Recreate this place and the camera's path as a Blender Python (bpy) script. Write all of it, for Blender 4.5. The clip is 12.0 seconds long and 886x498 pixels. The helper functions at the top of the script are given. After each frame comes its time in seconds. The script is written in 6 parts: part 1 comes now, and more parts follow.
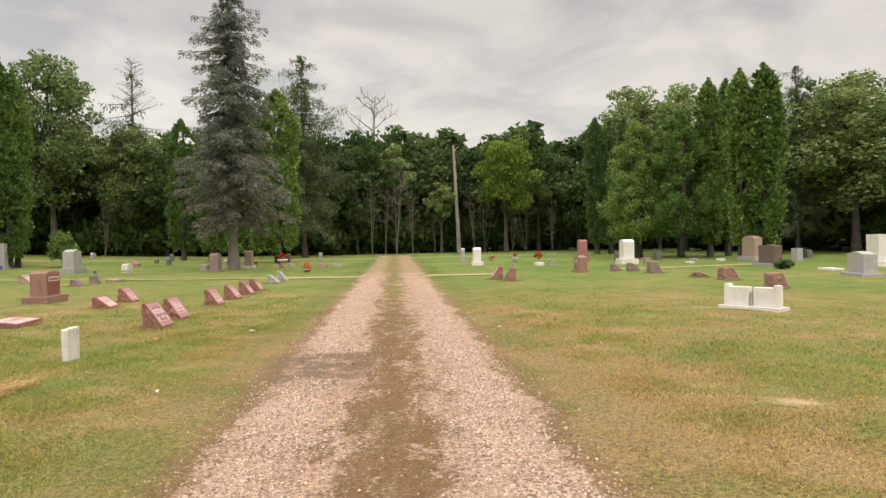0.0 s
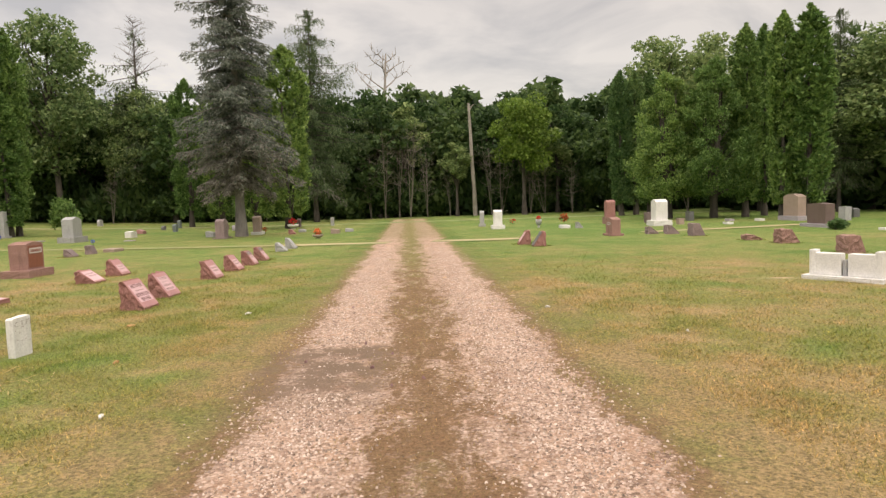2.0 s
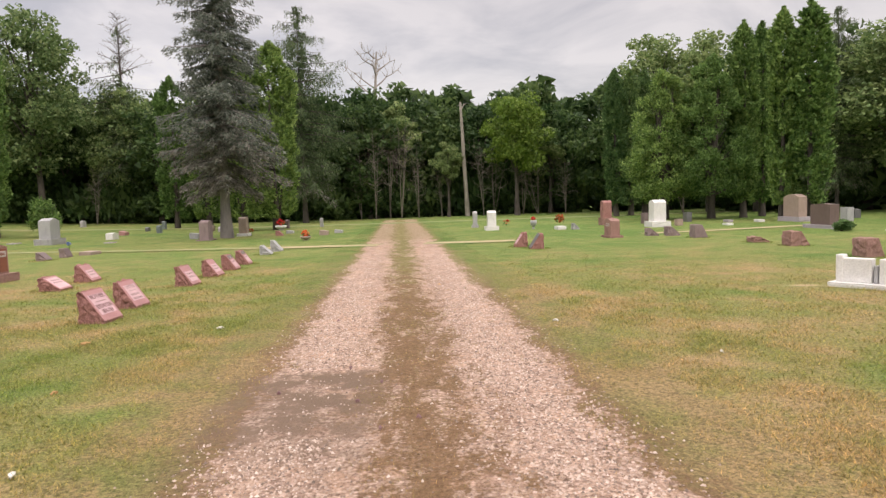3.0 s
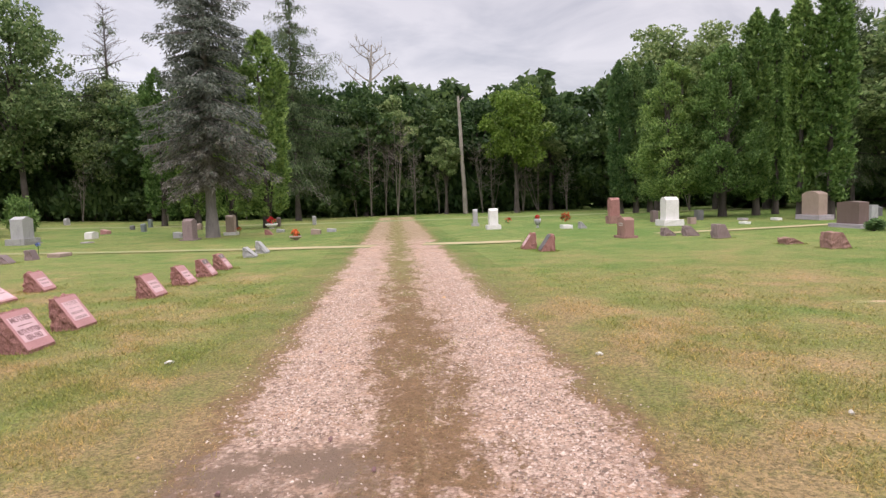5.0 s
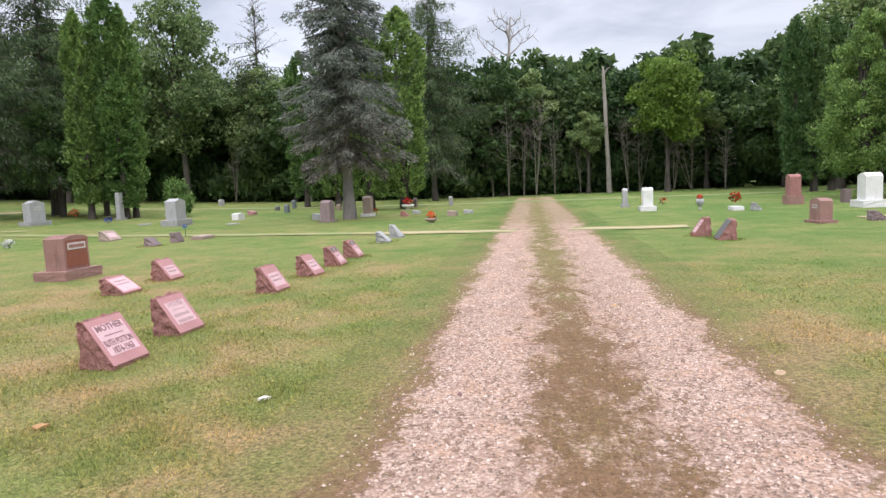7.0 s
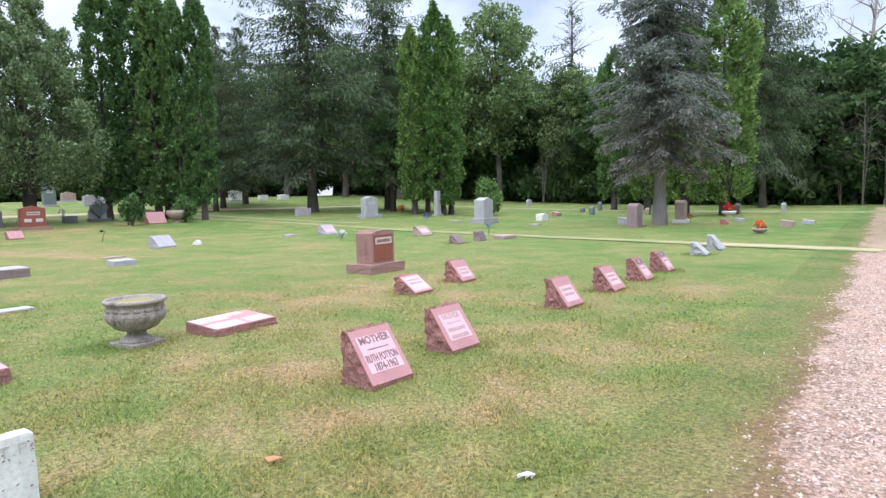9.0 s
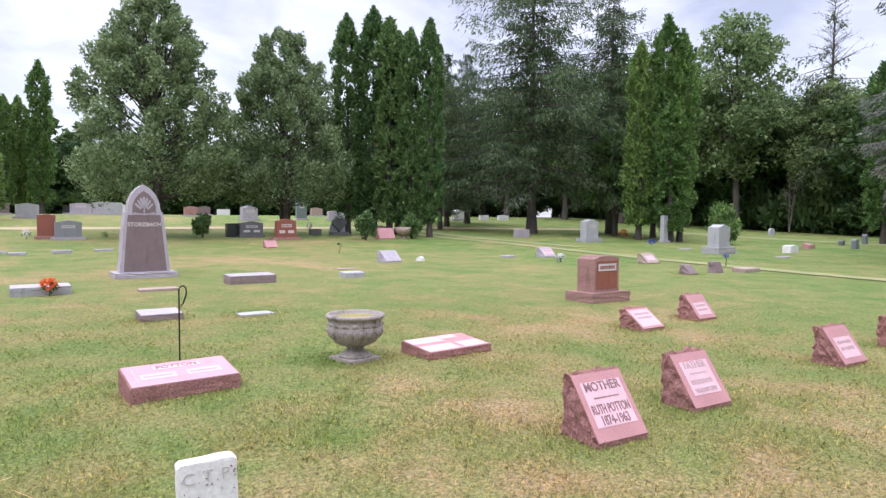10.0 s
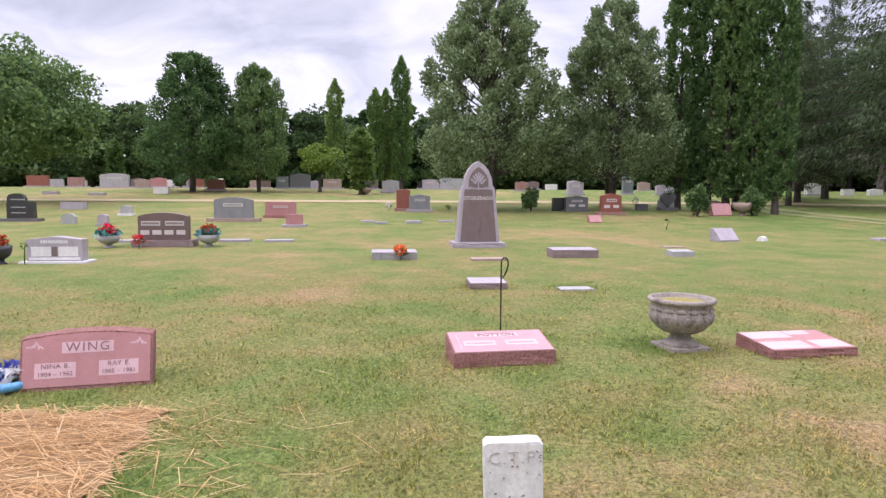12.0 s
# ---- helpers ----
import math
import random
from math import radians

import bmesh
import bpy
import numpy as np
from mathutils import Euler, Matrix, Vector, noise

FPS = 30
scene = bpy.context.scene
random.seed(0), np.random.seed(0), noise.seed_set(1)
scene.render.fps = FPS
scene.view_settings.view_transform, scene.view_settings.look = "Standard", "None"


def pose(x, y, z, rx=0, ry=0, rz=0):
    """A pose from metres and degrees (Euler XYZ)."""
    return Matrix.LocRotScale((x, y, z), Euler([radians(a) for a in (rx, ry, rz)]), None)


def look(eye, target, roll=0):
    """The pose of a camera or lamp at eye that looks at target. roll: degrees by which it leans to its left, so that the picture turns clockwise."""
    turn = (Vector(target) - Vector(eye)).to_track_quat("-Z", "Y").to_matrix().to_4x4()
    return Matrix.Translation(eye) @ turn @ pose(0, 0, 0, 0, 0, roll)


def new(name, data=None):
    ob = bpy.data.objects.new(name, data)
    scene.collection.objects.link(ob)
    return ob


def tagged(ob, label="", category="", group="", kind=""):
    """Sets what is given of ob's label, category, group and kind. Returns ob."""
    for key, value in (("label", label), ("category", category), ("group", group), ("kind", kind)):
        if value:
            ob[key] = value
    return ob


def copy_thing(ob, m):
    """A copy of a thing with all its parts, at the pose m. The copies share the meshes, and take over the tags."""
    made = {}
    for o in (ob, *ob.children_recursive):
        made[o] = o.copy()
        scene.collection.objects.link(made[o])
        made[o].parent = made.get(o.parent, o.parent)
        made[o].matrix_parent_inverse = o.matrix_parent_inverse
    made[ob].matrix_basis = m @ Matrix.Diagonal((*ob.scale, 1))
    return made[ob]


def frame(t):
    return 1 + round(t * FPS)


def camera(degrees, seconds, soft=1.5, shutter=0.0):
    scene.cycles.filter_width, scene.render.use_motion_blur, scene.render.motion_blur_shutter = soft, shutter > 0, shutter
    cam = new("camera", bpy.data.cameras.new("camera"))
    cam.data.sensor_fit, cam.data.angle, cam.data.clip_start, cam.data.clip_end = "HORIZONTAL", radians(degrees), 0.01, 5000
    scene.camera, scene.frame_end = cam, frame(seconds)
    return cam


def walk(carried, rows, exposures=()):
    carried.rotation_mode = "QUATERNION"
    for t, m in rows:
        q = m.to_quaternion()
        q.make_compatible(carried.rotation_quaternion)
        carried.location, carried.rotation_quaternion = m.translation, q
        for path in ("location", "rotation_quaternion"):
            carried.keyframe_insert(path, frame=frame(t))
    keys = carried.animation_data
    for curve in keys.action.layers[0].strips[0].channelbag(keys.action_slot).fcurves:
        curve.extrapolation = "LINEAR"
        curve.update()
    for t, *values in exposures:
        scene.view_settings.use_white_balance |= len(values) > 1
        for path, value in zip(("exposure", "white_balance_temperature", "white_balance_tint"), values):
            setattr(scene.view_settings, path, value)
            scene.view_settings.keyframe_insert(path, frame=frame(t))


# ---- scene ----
cam = camera(69.1, 12.0, soft=1.4)
PATH = [
    (0, (0.377, -0.016, 1.5), (0.471, 1.982, 1.465), -1.3),
    (0.5, (0.348, 0.49, 1.442), (0.488, 2.483, 1.351), -1.5),
    (1, (0.323, 0.941, 1.463), (0.466, 2.933, 1.344), -2.8),
    (1.5, (0.279, 1.492, 1.506), (0.243, 3.489, 1.403), -0.6),
    (2, (0.168, 1.937, 1.483), (0.219, 3.931, 1.334), -2.0),
    (2.5, (0.138, 2.444, 1.464), (0.141, 4.436, 1.286), -3.0),
    (3, (0.138, 2.867, 1.493), (0.217, 4.86, 1.344), -2.0),
    (3.2, (0.114, 3.031, 1.479), (0.211, 5.022, 1.317), -2.1),
    (4.8, (0.079, 4.466, 1.55), (0.14, 6.46, 1.401), -1.5),
    (5, (0.068, 4.604, 1.525), (0.16, 6.596, 1.365), -2.0),
    (5.5, (0.051, 5.116, 1.508), (0.038, 7.11, 1.354), -1.1),
    (6, (0.023, 5.589, 1.526), (0.004, 7.579, 1.327), -0.1),
    (6.5, (-0.098, 6.036, 1.529), (-0.146, 8.025, 1.325), -1.9),
    (6.7, (-0.164, 6.259, 1.547), (-0.33, 8.242, 1.341), -2.5),
    (8.3, (-0.481, 7.515, 1.553), (-1.3, 9.334, 1.412), -2.1),
    (8.5, (-0.558, 7.682, 1.548), (-1.534, 9.425, 1.45), -1.8),
    (9, (-0.712, 7.946, 1.535), (-1.887, 9.556, 1.365), -1.4),
    (9.5, (-1.0, 8.181, 1.531), (-2.272, 9.717, 1.386), -1.4),
    (10, (-1.251, 8.361, 1.526), (-2.891, 9.502, 1.431), 0.3),
    (10.5, (-1.462, 8.537, 1.519), (-3.359, 9.156, 1.395), 1.0),
    (11, (-1.509, 8.54, 1.518), (-3.465, 8.934, 1.385), -0.1),
    (11.5, (-1.531, 8.531, 1.52), (-3.501, 8.834, 1.346), -0.2),
    (12, (-1.556, 8.518, 1.511), (-3.535, 8.742, 1.333), 0.3),
]
walk(cam, [(t, look(eye, target, roll)) for t, eye, target, roll in PATH],
     exposures=[(0.0, -0.19, 8100, 13), (1.5, -0.19, 8150, 14), (3.0, -0.16, 7400, 19), (5.0, -0.12, 6900, 21), (6.5, -0.02, 6650, 18),
                (8.5, 0.16, 5850, 13), (9.5, 0.26, 5850, 16), (10.0, 0.13, 6050, 22), (12.0, -0.02, 6350, 27)])

# ---------------------------------------------------------------- world and sun
SUN_EL, SUN_AZ = 50.0, 150.0   # degrees; azimuth clockwise from +y
world = bpy.data.worlds.new("overcast_sky")
scene.world = world
world.use_nodes = True
wn, wl = world.node_tree.nodes, world.node_tree.links
wn.clear()
w_out = wn.new("ShaderNodeOutputWorld")
w_bg = wn.new("ShaderNodeBackground")
w_bg.inputs["Strength"].default_value = 1.0
wl.new(w_bg.outputs[0], w_out.inputs[0])
w_tc = wn.new("ShaderNodeTexCoord")
w_sep = wn.new("ShaderNodeSeparateXYZ")
wl.new(w_tc.outputs["Generated"], w_sep.inputs[0])
w_sky = wn.new("ShaderNodeTexSky")
w_sky.sky_type = "NISHITA"
w_sky.sun_disc = False
w_sky.sun_elevation, w_sky.sun_rotation = radians(SUN_EL), radians(SUN_AZ)
# cloud layer flattened towards the horizon
w_add = wn.new("ShaderNodeMath"); w_add.operation = "ADD"; w_add.inputs[1].default_value = 0.22
w_abs = wn.new("ShaderNodeMath"); w_abs.operation = "ABSOLUTE"
wl.new(w_sep.outputs[2], w_abs.inputs[0])
wl.new(w_abs.outputs[0], w_add.inputs[0])
w_dv = wn.new("ShaderNodeVectorMath"); w_dv.operation = "DIVIDE"
w_cmb = wn.new("ShaderNodeCombineXYZ")
for i in range(3):
    wl.new(w_add.outputs[0], w_cmb.inputs[i])
wl.new(w_tc.outputs["Generated"], w_dv.inputs[0])
wl.new(w_cmb.outputs[0], w_dv.inputs[1])
w_n = wn.new("ShaderNodeTexNoise")
w_n.inputs["Scale"].default_value, w_n.inputs["Detail"].default_value, w_n.inputs["Roughness"].default_value = 1.9, 7.0, 0.54
w_n.inputs["Distortion"].default_value = 0.6
wl.new(w_dv.outputs[0], w_n.inputs["Vector"])
w_ramp = wn.new("ShaderNodeValToRGB")
w_ramp.color_ramp.elements[0].position, w_ramp.color_ramp.elements[0].color = 0.33, (0.42, 0.435, 0.465, 1)
w_ramp.color_ramp.elements[1].position, w_ramp.color_ramp.elements[1].color = 0.62, (0.73, 0.74, 0.75, 1)
wl.new(w_n.outputs[0], w_ramp.inputs[0])
# an overcast sky is brighter towards the zenith
w_el = wn.new("ShaderNodeMapRange")
w_el.inputs["From Min"].default_value, w_el.inputs["From Max"].default_value = 0.36, 0.95
w_el.inputs["To Min"].default_value, w_el.inputs["To Max"].default_value = 0.92, 4.9
wl.new(w_sep.outputs[2], w_el.inputs[0])
w_we = wn.new("ShaderNodeMapRange")
w_we.inputs["From Min"].default_value, w_we.inputs["From Max"].default_value = -1.0, 0.0
w_we.inputs["To Min"].default_value, w_we.inputs["To Max"].default_value = 1.32, 1.0
wl.new(w_sep.outputs[0], w_we.inputs[0])
w_both = wn.new("ShaderNodeMath"); w_both.operation = "MULTIPLY"
wl.new(w_el.outputs[0], w_both.inputs[0])
wl.new(w_we.outputs[0], w_both.inputs[1])
w_mul = wn.new("ShaderNodeVectorMath"); w_mul.operation = "SCALE"
wl.new(w_ramp.outputs[0], w_mul.inputs[0])
wl.new(w_both.outputs[0], w_mul.inputs["Scale"])
w_sc = wn.new("ShaderNodeVectorMath"); w_sc.operation = "SCALE"; w_sc.inputs["Scale"].default_value = 0.05
wl.new(w_sky.outputs[0], w_sc.inputs[0])
w_sum = wn.new("ShaderNodeVectorMath"); w_sum.operation = "ADD"
wl.new(w_mul.outputs[0], w_sum.inputs[0])
wl.new(w_sc.outputs[0], w_sum.inputs[1])
wl.new(w_sum.outputs[0], w_bg.inputs["Color"])

sun_data = bpy.data.lights.new("sun", "SUN")
sun_data.energy, sun_data.angle, sun_data.color = 1.0, radians(30), (1.0, 0.96, 0.9)
sun = new("sun", sun_data)
_a, _e = radians(SUN_AZ), radians(SUN_EL)
sun.matrix_world = look((60 * math.sin(_a), 60 * math.cos(_a), 70), (60 * math.sin(_a) - math.sin(_a) * math.cos(_e), 60 * math.cos(_a) - math.cos(_a) * math.cos(_e), 70 - math.sin(_e)))


# ---------------------------------------------------------------- ground shape
def rise(x):
    """The lawn climbs gently towards the west and levels out."""
    d = max(0.0, -4.0 - x)
    return 0.0007 * d * d if d < 46 else 1.4812 + 0.0644 * 4 * (1 - math.exp(-(d - 46) / 4))


def G(x, y):
    near = math.exp(-((x + 1) ** 2 + (y - 12) ** 2) / 1800)
    lumps = 0.010 * math.sin(x * 0.9 + 0.7) * math.sin(y * 0.7 + 0.3) * near
    dip = -0.11 * math.exp(-((x + 4.42) ** 2 + (y - 9.17) ** 2) / 0.7)
    return rise(x) + dip + lumps * (0.3 if abs(x) < 1.6 else 1.0)


def road_mid(y):
    return 0.30 - 0.027 * y


# ---------------------------------------------------------------- materials
def nodes_of(name):
    m = bpy.data.materials.new(name)
    m.use_nodes = True
    n, l = m.node_tree.nodes, m.node_tree.links
    return m, n, l, n["Principled BSDF"]


def noise_node(n, l, scale, detail=4.0, rough=0.55, vec=None, distortion=0.0):
    t = n.new("ShaderNodeTexNoise")
    t.inputs["Scale"].default_value, t.inputs["Detail"].default_value = scale, detail
    t.inputs["Roughness"].default_value, t.inputs["Distortion"].default_value = rough, distortion
    if vec:
        l.new(vec, t.inputs["Vector"])
    return t.outputs[0]


def ramp_node(n, l, fac, *stops):
    r = n.new("ShaderNodeValToRGB")
    while len(r.color_ramp.elements) < len(stops):
        r.color_ramp.elements.new(0.5)
    for e, (p, c) in zip(r.color_ramp.elements, stops):
        e.position, e.color = p, (*c, 1) if len(c) == 3 else c
    l.new(fac, r.inputs[0])
    return r.outputs[0]


def mix_node(n, l, fac, a, b, kind="MIX"):
    m = n.new("ShaderNodeMix")
    m.data_type, m.blend_type = "RGBA", kind
    for s, v in ((m.inputs[0], fac), (m.inputs[6], a), (m.inputs[7], b)):
        if isinstance(v, (int, float)):
            s.default_value = v
        elif isinstance(v, tuple):
            s.default_value = (*v, 1)
        else:
            l.new(v, s)
    return m.outputs[2]


def math_node(n, l, op, a, b=None, clamp=False):
    m = n.new("ShaderNodeMath")
    m.operation, m.use_clamp = op, clamp
    for s, v in zip(m.inputs, (a, b)):
        if v is None:
            continue
        if isinstance(v, (int, float)):
            s.default_value = v
        else:
            l.new(v, s)
    return m.outputs[0]


def step_node(n, l, v, lo, hi, to0=0.0, to1=1.0):
    m = n.new("ShaderNodeMapRange")
    m.interpolation_type = "SMOOTHSTEP"
    for i, x in enumerate((lo, hi, to0, to1)):
        m.inputs[i + 1].default_value = x
    l.new(v, m.inputs[0])
    return m.outputs[0]


def bump_node(n, l, height, strength, distance, bsdf):
    b = n.new("ShaderNodeBump")
    b.inputs["Strength"].default_value, b.inputs["Distance"].default_value = strength, distance
    l.new(height, b.inputs["Height"])
    l.new(b.outputs[0], bsdf.inputs["Normal"])


def lawn_colour(n, l):
    """Mown grass: green patches in dry, straw-coloured ones, drier along the drive. Returns the colour and a fine grain."""
    pos = n.new("ShaderNodeNewGeometry").outputs["Position"]
    sep = n.new("ShaderNodeSeparateXYZ")
    l.new(pos, sep.inputs[0])
    big = noise_node(n, l, 0.22, 3, 0.5, pos, 0.5)
    mid = noise_node(n, l, 1.1, 5, 0.6, pos, 0.3)
    fine = noise_node(n, l, 16, 5, 0.7, pos)
    grain = noise_node(n, l, 75, 3, 0.7, pos)
    # distance from the drive's middle
    u = math_node(n, l, "ABSOLUTE", math_node(n, l, "ADD", math_node(n, l, "ADD", sep.outputs[0], math_node(n, l, "MULTIPLY", sep.outputs[1], 0.027)), -0.3))
    by_drive = step_node(n, l, u, 1.2, 6.5, 1.0, 0.0)
    near = step_node(n, l, sep.outputs[1], 6.0, 24.0, 1.0, 0.0)
    east = step_node(n, l, sep.outputs[0], 0.0, 3.0, 0.0, 0.14)
    south = math_node(n, l, "MULTIPLY", near, math_node(n, l, "ADD", math_node(n, l, "MULTIPLY", by_drive, 0.22), east))
    v = math_node(n, l, "ADD", math_node(n, l, "MULTIPLY", big, 0.75), math_node(n, l, "MULTIPLY", mid, 0.92))
    v = math_node(n, l, "ADD", v, math_node(n, l, "MULTIPLY", fine, 0.36))
    west = step_node(n, l, sep.outputs[0], -6.0, -2.0, -0.010, -0.09)
    v = math_node(n, l, "ADD", v, math_node(n, l, "ADD", south, west))
    v = math_node(n, l, "ADD", v, step_node(n, l, sep.outputs[1], 15.0, 30.0, 0.0, -0.13))
    v = math_node(n, l, "MULTIPLY", v, 0.56)
    col = ramp_node(n, l, v, (0.38, (0.098, 0.170, 0.040)), (0.50, (0.158, 0.200, 0.060)), (0.60, (0.225, 0.212, 0.082)), (0.70, (0.320, 0.232, 0.125)))
    # worn brown verge and middle strip of the drive
    ragged = math_node(n, l, "ADD", u, math_node(n, l, "MULTIPLY", math_node(n, l, "ADD", mid, -0.5), 0.9))
    worn = math_node(n, l, "MULTIPLY", step_node(n, l, ragged, 1.25, 1.62, 1.0, 0.0), step_node(n, l, fine, 0.30, 0.62, 0.75, 0.25))
    worn = math_node(n, l, "MULTIPLY", worn, step_node(n, l, sep.outputs[1], 12.0, 26.0, 1.0, 0.25))
    col = mix_node(n, l, worn, col, mix_node(n, l, grain, (0.16, 0.095, 0.055), (0.33, 0.22, 0.13)))
    mott = noise_node(n, l, 34, 4, 0.75, pos, 0.4)
    col = mix_node(n, l, 1.0, col, ramp_node(n, l, mott, (0.34, (0.42, 0.45, 0.40)), (0.5, (0.96, 0.98, 0.93)), (0.66, (1.52, 1.42, 1.36))), "MULTIPLY")
    col = mix_node(n, l, 0.5, col, ramp_node(n, l, grain, (0.3, (0.36, 0.36, 0.36)), (0.62, (1.0, 1.0, 1.0))), "MULTIPLY")
    col = mix_node(n, l, 1.0, col, (1.25, 1.25, 1.25), "MULTIPLY")
    return col, grain, fine, sep


def lawn_material():
    m, n, l, b = nodes_of("mown_grass")
    col, grain, fine, sep = lawn_colour(n, l)
    l.new(col, b.inputs["Base Color"])
    b.inputs["Roughness"].default_value = 0.9
    b.inputs["Specular IOR Level"].default_value = 0.2
    bump_node(n, l, math_node(n, l, "ADD", grain, fine), 0.8, 0.03, b)
    return m


def blade_material():
    m, n, l, b = nodes_of("grass_blade")
    col, grain, fine, sep = lawn_colour(n, l)
    isl = n.new("ShaderNodeNewGeometry").outputs["Random Per Island"]
    tint = ramp_node(n, l, isl, (0.0, (0.82, 0.96, 0.72)), (0.45, (1.1, 1.14, 0.92)), (0.8, (1.45, 1.36, 1.10)), (1.0, (1.9, 1.68, 1.35)))
    l.new(mix_node(n, l, 1.0, col, tint, "MULTIPLY"), b.inputs["Base Color"])
    b.inputs["Roughness"].default_value = 0.65
    b.inputs["Specular IOR Level"].default_value = 0.25
    tr = n.new("ShaderNodeBsdfTranslucent")
    l.new(b.inputs["Base Color"].links[0].from_socket, tr.inputs["Color"])
    mx = n.new("ShaderNodeMixShader")
    mx.inputs[0].default_value = 0.4
    l.new(b.outputs[0], mx.inputs[1])
    l.new(tr.outputs[0], mx.inputs[2])
    l.new(mx.outputs[0], n["Material Output"].inputs["Surface"])
    return m


def drive_material():
    """Two gravel tracks with a brown grass strip between; UV: metres across from the middle, metres along."""
    m, n, l, b = nodes_of("gravel_drive")
    lawn, grain, fine, sep = lawn_colour(n, l)
    uv = n.new("ShaderNodeUVMap").outputs[0]
    s = n.new("ShaderNodeSeparateXYZ")
    l.new(uv, s.inputs[0])
    pos = n.new("ShaderNodeNewGeometry").outputs["Position"]
    stretch = n.new("ShaderNodeMapping")
    stretch.inputs["Scale"].default_value = (1.0, 0.45, 1.0)
    l.new(pos, stretch.inputs[0])
    rag = noise_node(n, l, 2.2, 5, 0.65, stretch.outputs[0])
    rag2 = noise_node(n, l, 11, 4, 0.7, pos)
    wob = math_node(n, l, "ADD", math_node(n, l, "MULTIPLY", math_node(n, l, "ADD", rag, -0.5), 1.05), math_node(n, l, "MULTIPLY", math_node(n, l, "ADD", rag2, -0.5), 0.75))
    a = math_node(n, l, "ADD", math_node(n, l, "ABSOLUTE", s.outputs[0]), wob)
    strands = noise_node(n, l, 3.4, 6, 0.75, stretch.outputs[0], 0.8)
    ai = math_node(n, l, "ADD", a, math_node(n, l, "MULTIPLY", math_node(n, l, "ADD", strands, -0.5), 2.2))
    ai = math_node(n, l, "ADD", ai, math_node(n, l, "MULTIPLY", math_node(n, l, "ADD", noise_node(n, l, 30, 3, 0.7, pos), -0.5), 1.1))
    inner = step_node(n, l, ai, 0.10, 0.52)
    outer = step_node(n, l, a, 1.16, 1.32, 1.0, 0.0)
    track = math_node(n, l, "MULTIPLY", inner, outer)
    track = math_node(n, l, "MULTIPLY", track, step_node(n, l, s.outputs[1], 25.0, 31.0, 1.0, 0.55))
    # brown, worn grass: the middle strip and the verge
    verge = step_node(n, l, a, 1.24, 1.56, 1.0, 0.0)
    brown = mix_node(n, l, rag2, (0.165, 0.088, 0.050), (0.30, 0.185, 0.108))
    green = math_node(n, l, "ADD", strands, step_node(n, l, s.outputs[1], 11.0, 20.0, -0.06, 0.16))
    brown = mix_node(n, l, step_node(n, l, green, 0.46, 0.66), brown, (0.24, 0.205, 0.085))
    weeds = noise_node(n, l, 38, 5, 0.8, pos, 0.6)
    brown = mix_node(n, l, 1.0, brown, ramp_node(n, l, weeds, (0.34, (0.45, 0.42, 0.40)), (0.5, (1.0, 1.0, 1.0)), (0.68, (1.6, 1.5, 1.45))), "MULTIPLY")
    base = mix_node(n, l, math_node(n, l, "MULTIPLY", verge, 0.8), lawn, brown)
    # pinkish crushed stone
    vor = n.new("ShaderNodeTexVoronoi")
    vor.inputs["Scale"].default_value = 40
    l.new(pos, vor.inputs["Vector"])
    peb = ramp_node(n, l, vor.outputs["Color"], (0.1, (0.24, 0.165, 0.13)), (0.5, (0.56, 0.41, 0.33)), (0.9, (0.80, 0.65, 0.56)))
    sand = mix_node(n, l, step_node(n, l, noise_node(n, l, 1.4, 4, 0.6, pos), 0.38, 0.62), (0.68, 0.46, 0.33), (0.58, 0.43, 0.345))
    grav = mix_node(n, l, step_node(n, l, noise_node(n, l, 4, 6, 0.75, pos), 0.34, 0.60, 0.3, 1.0), sand, peb)
    tone = noise_node(n, l, 2.3, 6, 0.7, stretch.outputs[0])
    grav = mix_node(n, l, 1.0, grav, ramp_node(n, l, tone, (0.30, (0.78, 0.70, 0.66)), (0.46, (0.96, 0.92, 0.90)), (0.68, (1.12, 1.08, 1.06))), "MULTIPLY")
    # shade between pebbles put into the colour: cell rims multiplied darker
    gap = step_node(n, l, vor.outputs["Distance"], 0.25, 0.75, 1.0, 0.45)
    grav = mix_node(n, l, 1.0, grav, mix_node(n, l, gap, (0.55, 0.5, 0.46), (1.0, 1.0, 1.0)), "MULTIPLY")
    # a washed-out muddy stretch in the west track
    my = math_node(n, l, "ADD", s.outputs[1], math_node(n, l, "MULTIPLY", math_node(n, l, "ADD", rag2, -0.5), 0.5))
    mx = math_node(n, l, "ADD", s.outputs[0], math_node(n, l, "MULTIPLY", math_node(n, l, "ADD", rag, -0.5), 0.5))
    mud = math_node(n, l, "MULTIPLY", step_node(n, l, my, 8.42, 8.62, 1.0, 0.0), step_node(n, l, my, 5.9, 7.5))
    mud = math_node(n, l, "MULTIPLY", mud, math_node(n, l, "MULTIPLY", step_node(n, l, mx, -1.65, -1.35), step_node(n, l, mx, -0.45, -0.15, 1.0, 0.0)))
    mud = math_node(n, l, "MULTIPLY", mud, step_node(n, l, noise_node(n, l, 3.2, 6, 0.75, pos), 0.40, 0.56, 0.2, 1.0))
    grav = mix_node(n, l, mud, grav, (0.235, 0.165, 0.12))
    col = mix_node(n, l, track, base, grav)
    col = mix_node(n, l, math_node(n, l, "MULTIPLY", mud, 0.7), col, (0.235, 0.165, 0.12))
    l.new(col, b.inputs["Base Color"])
    b.inputs["Roughness"].default_value = 0.92
    b.inputs["Specular IOR Level"].default_value = 0.2
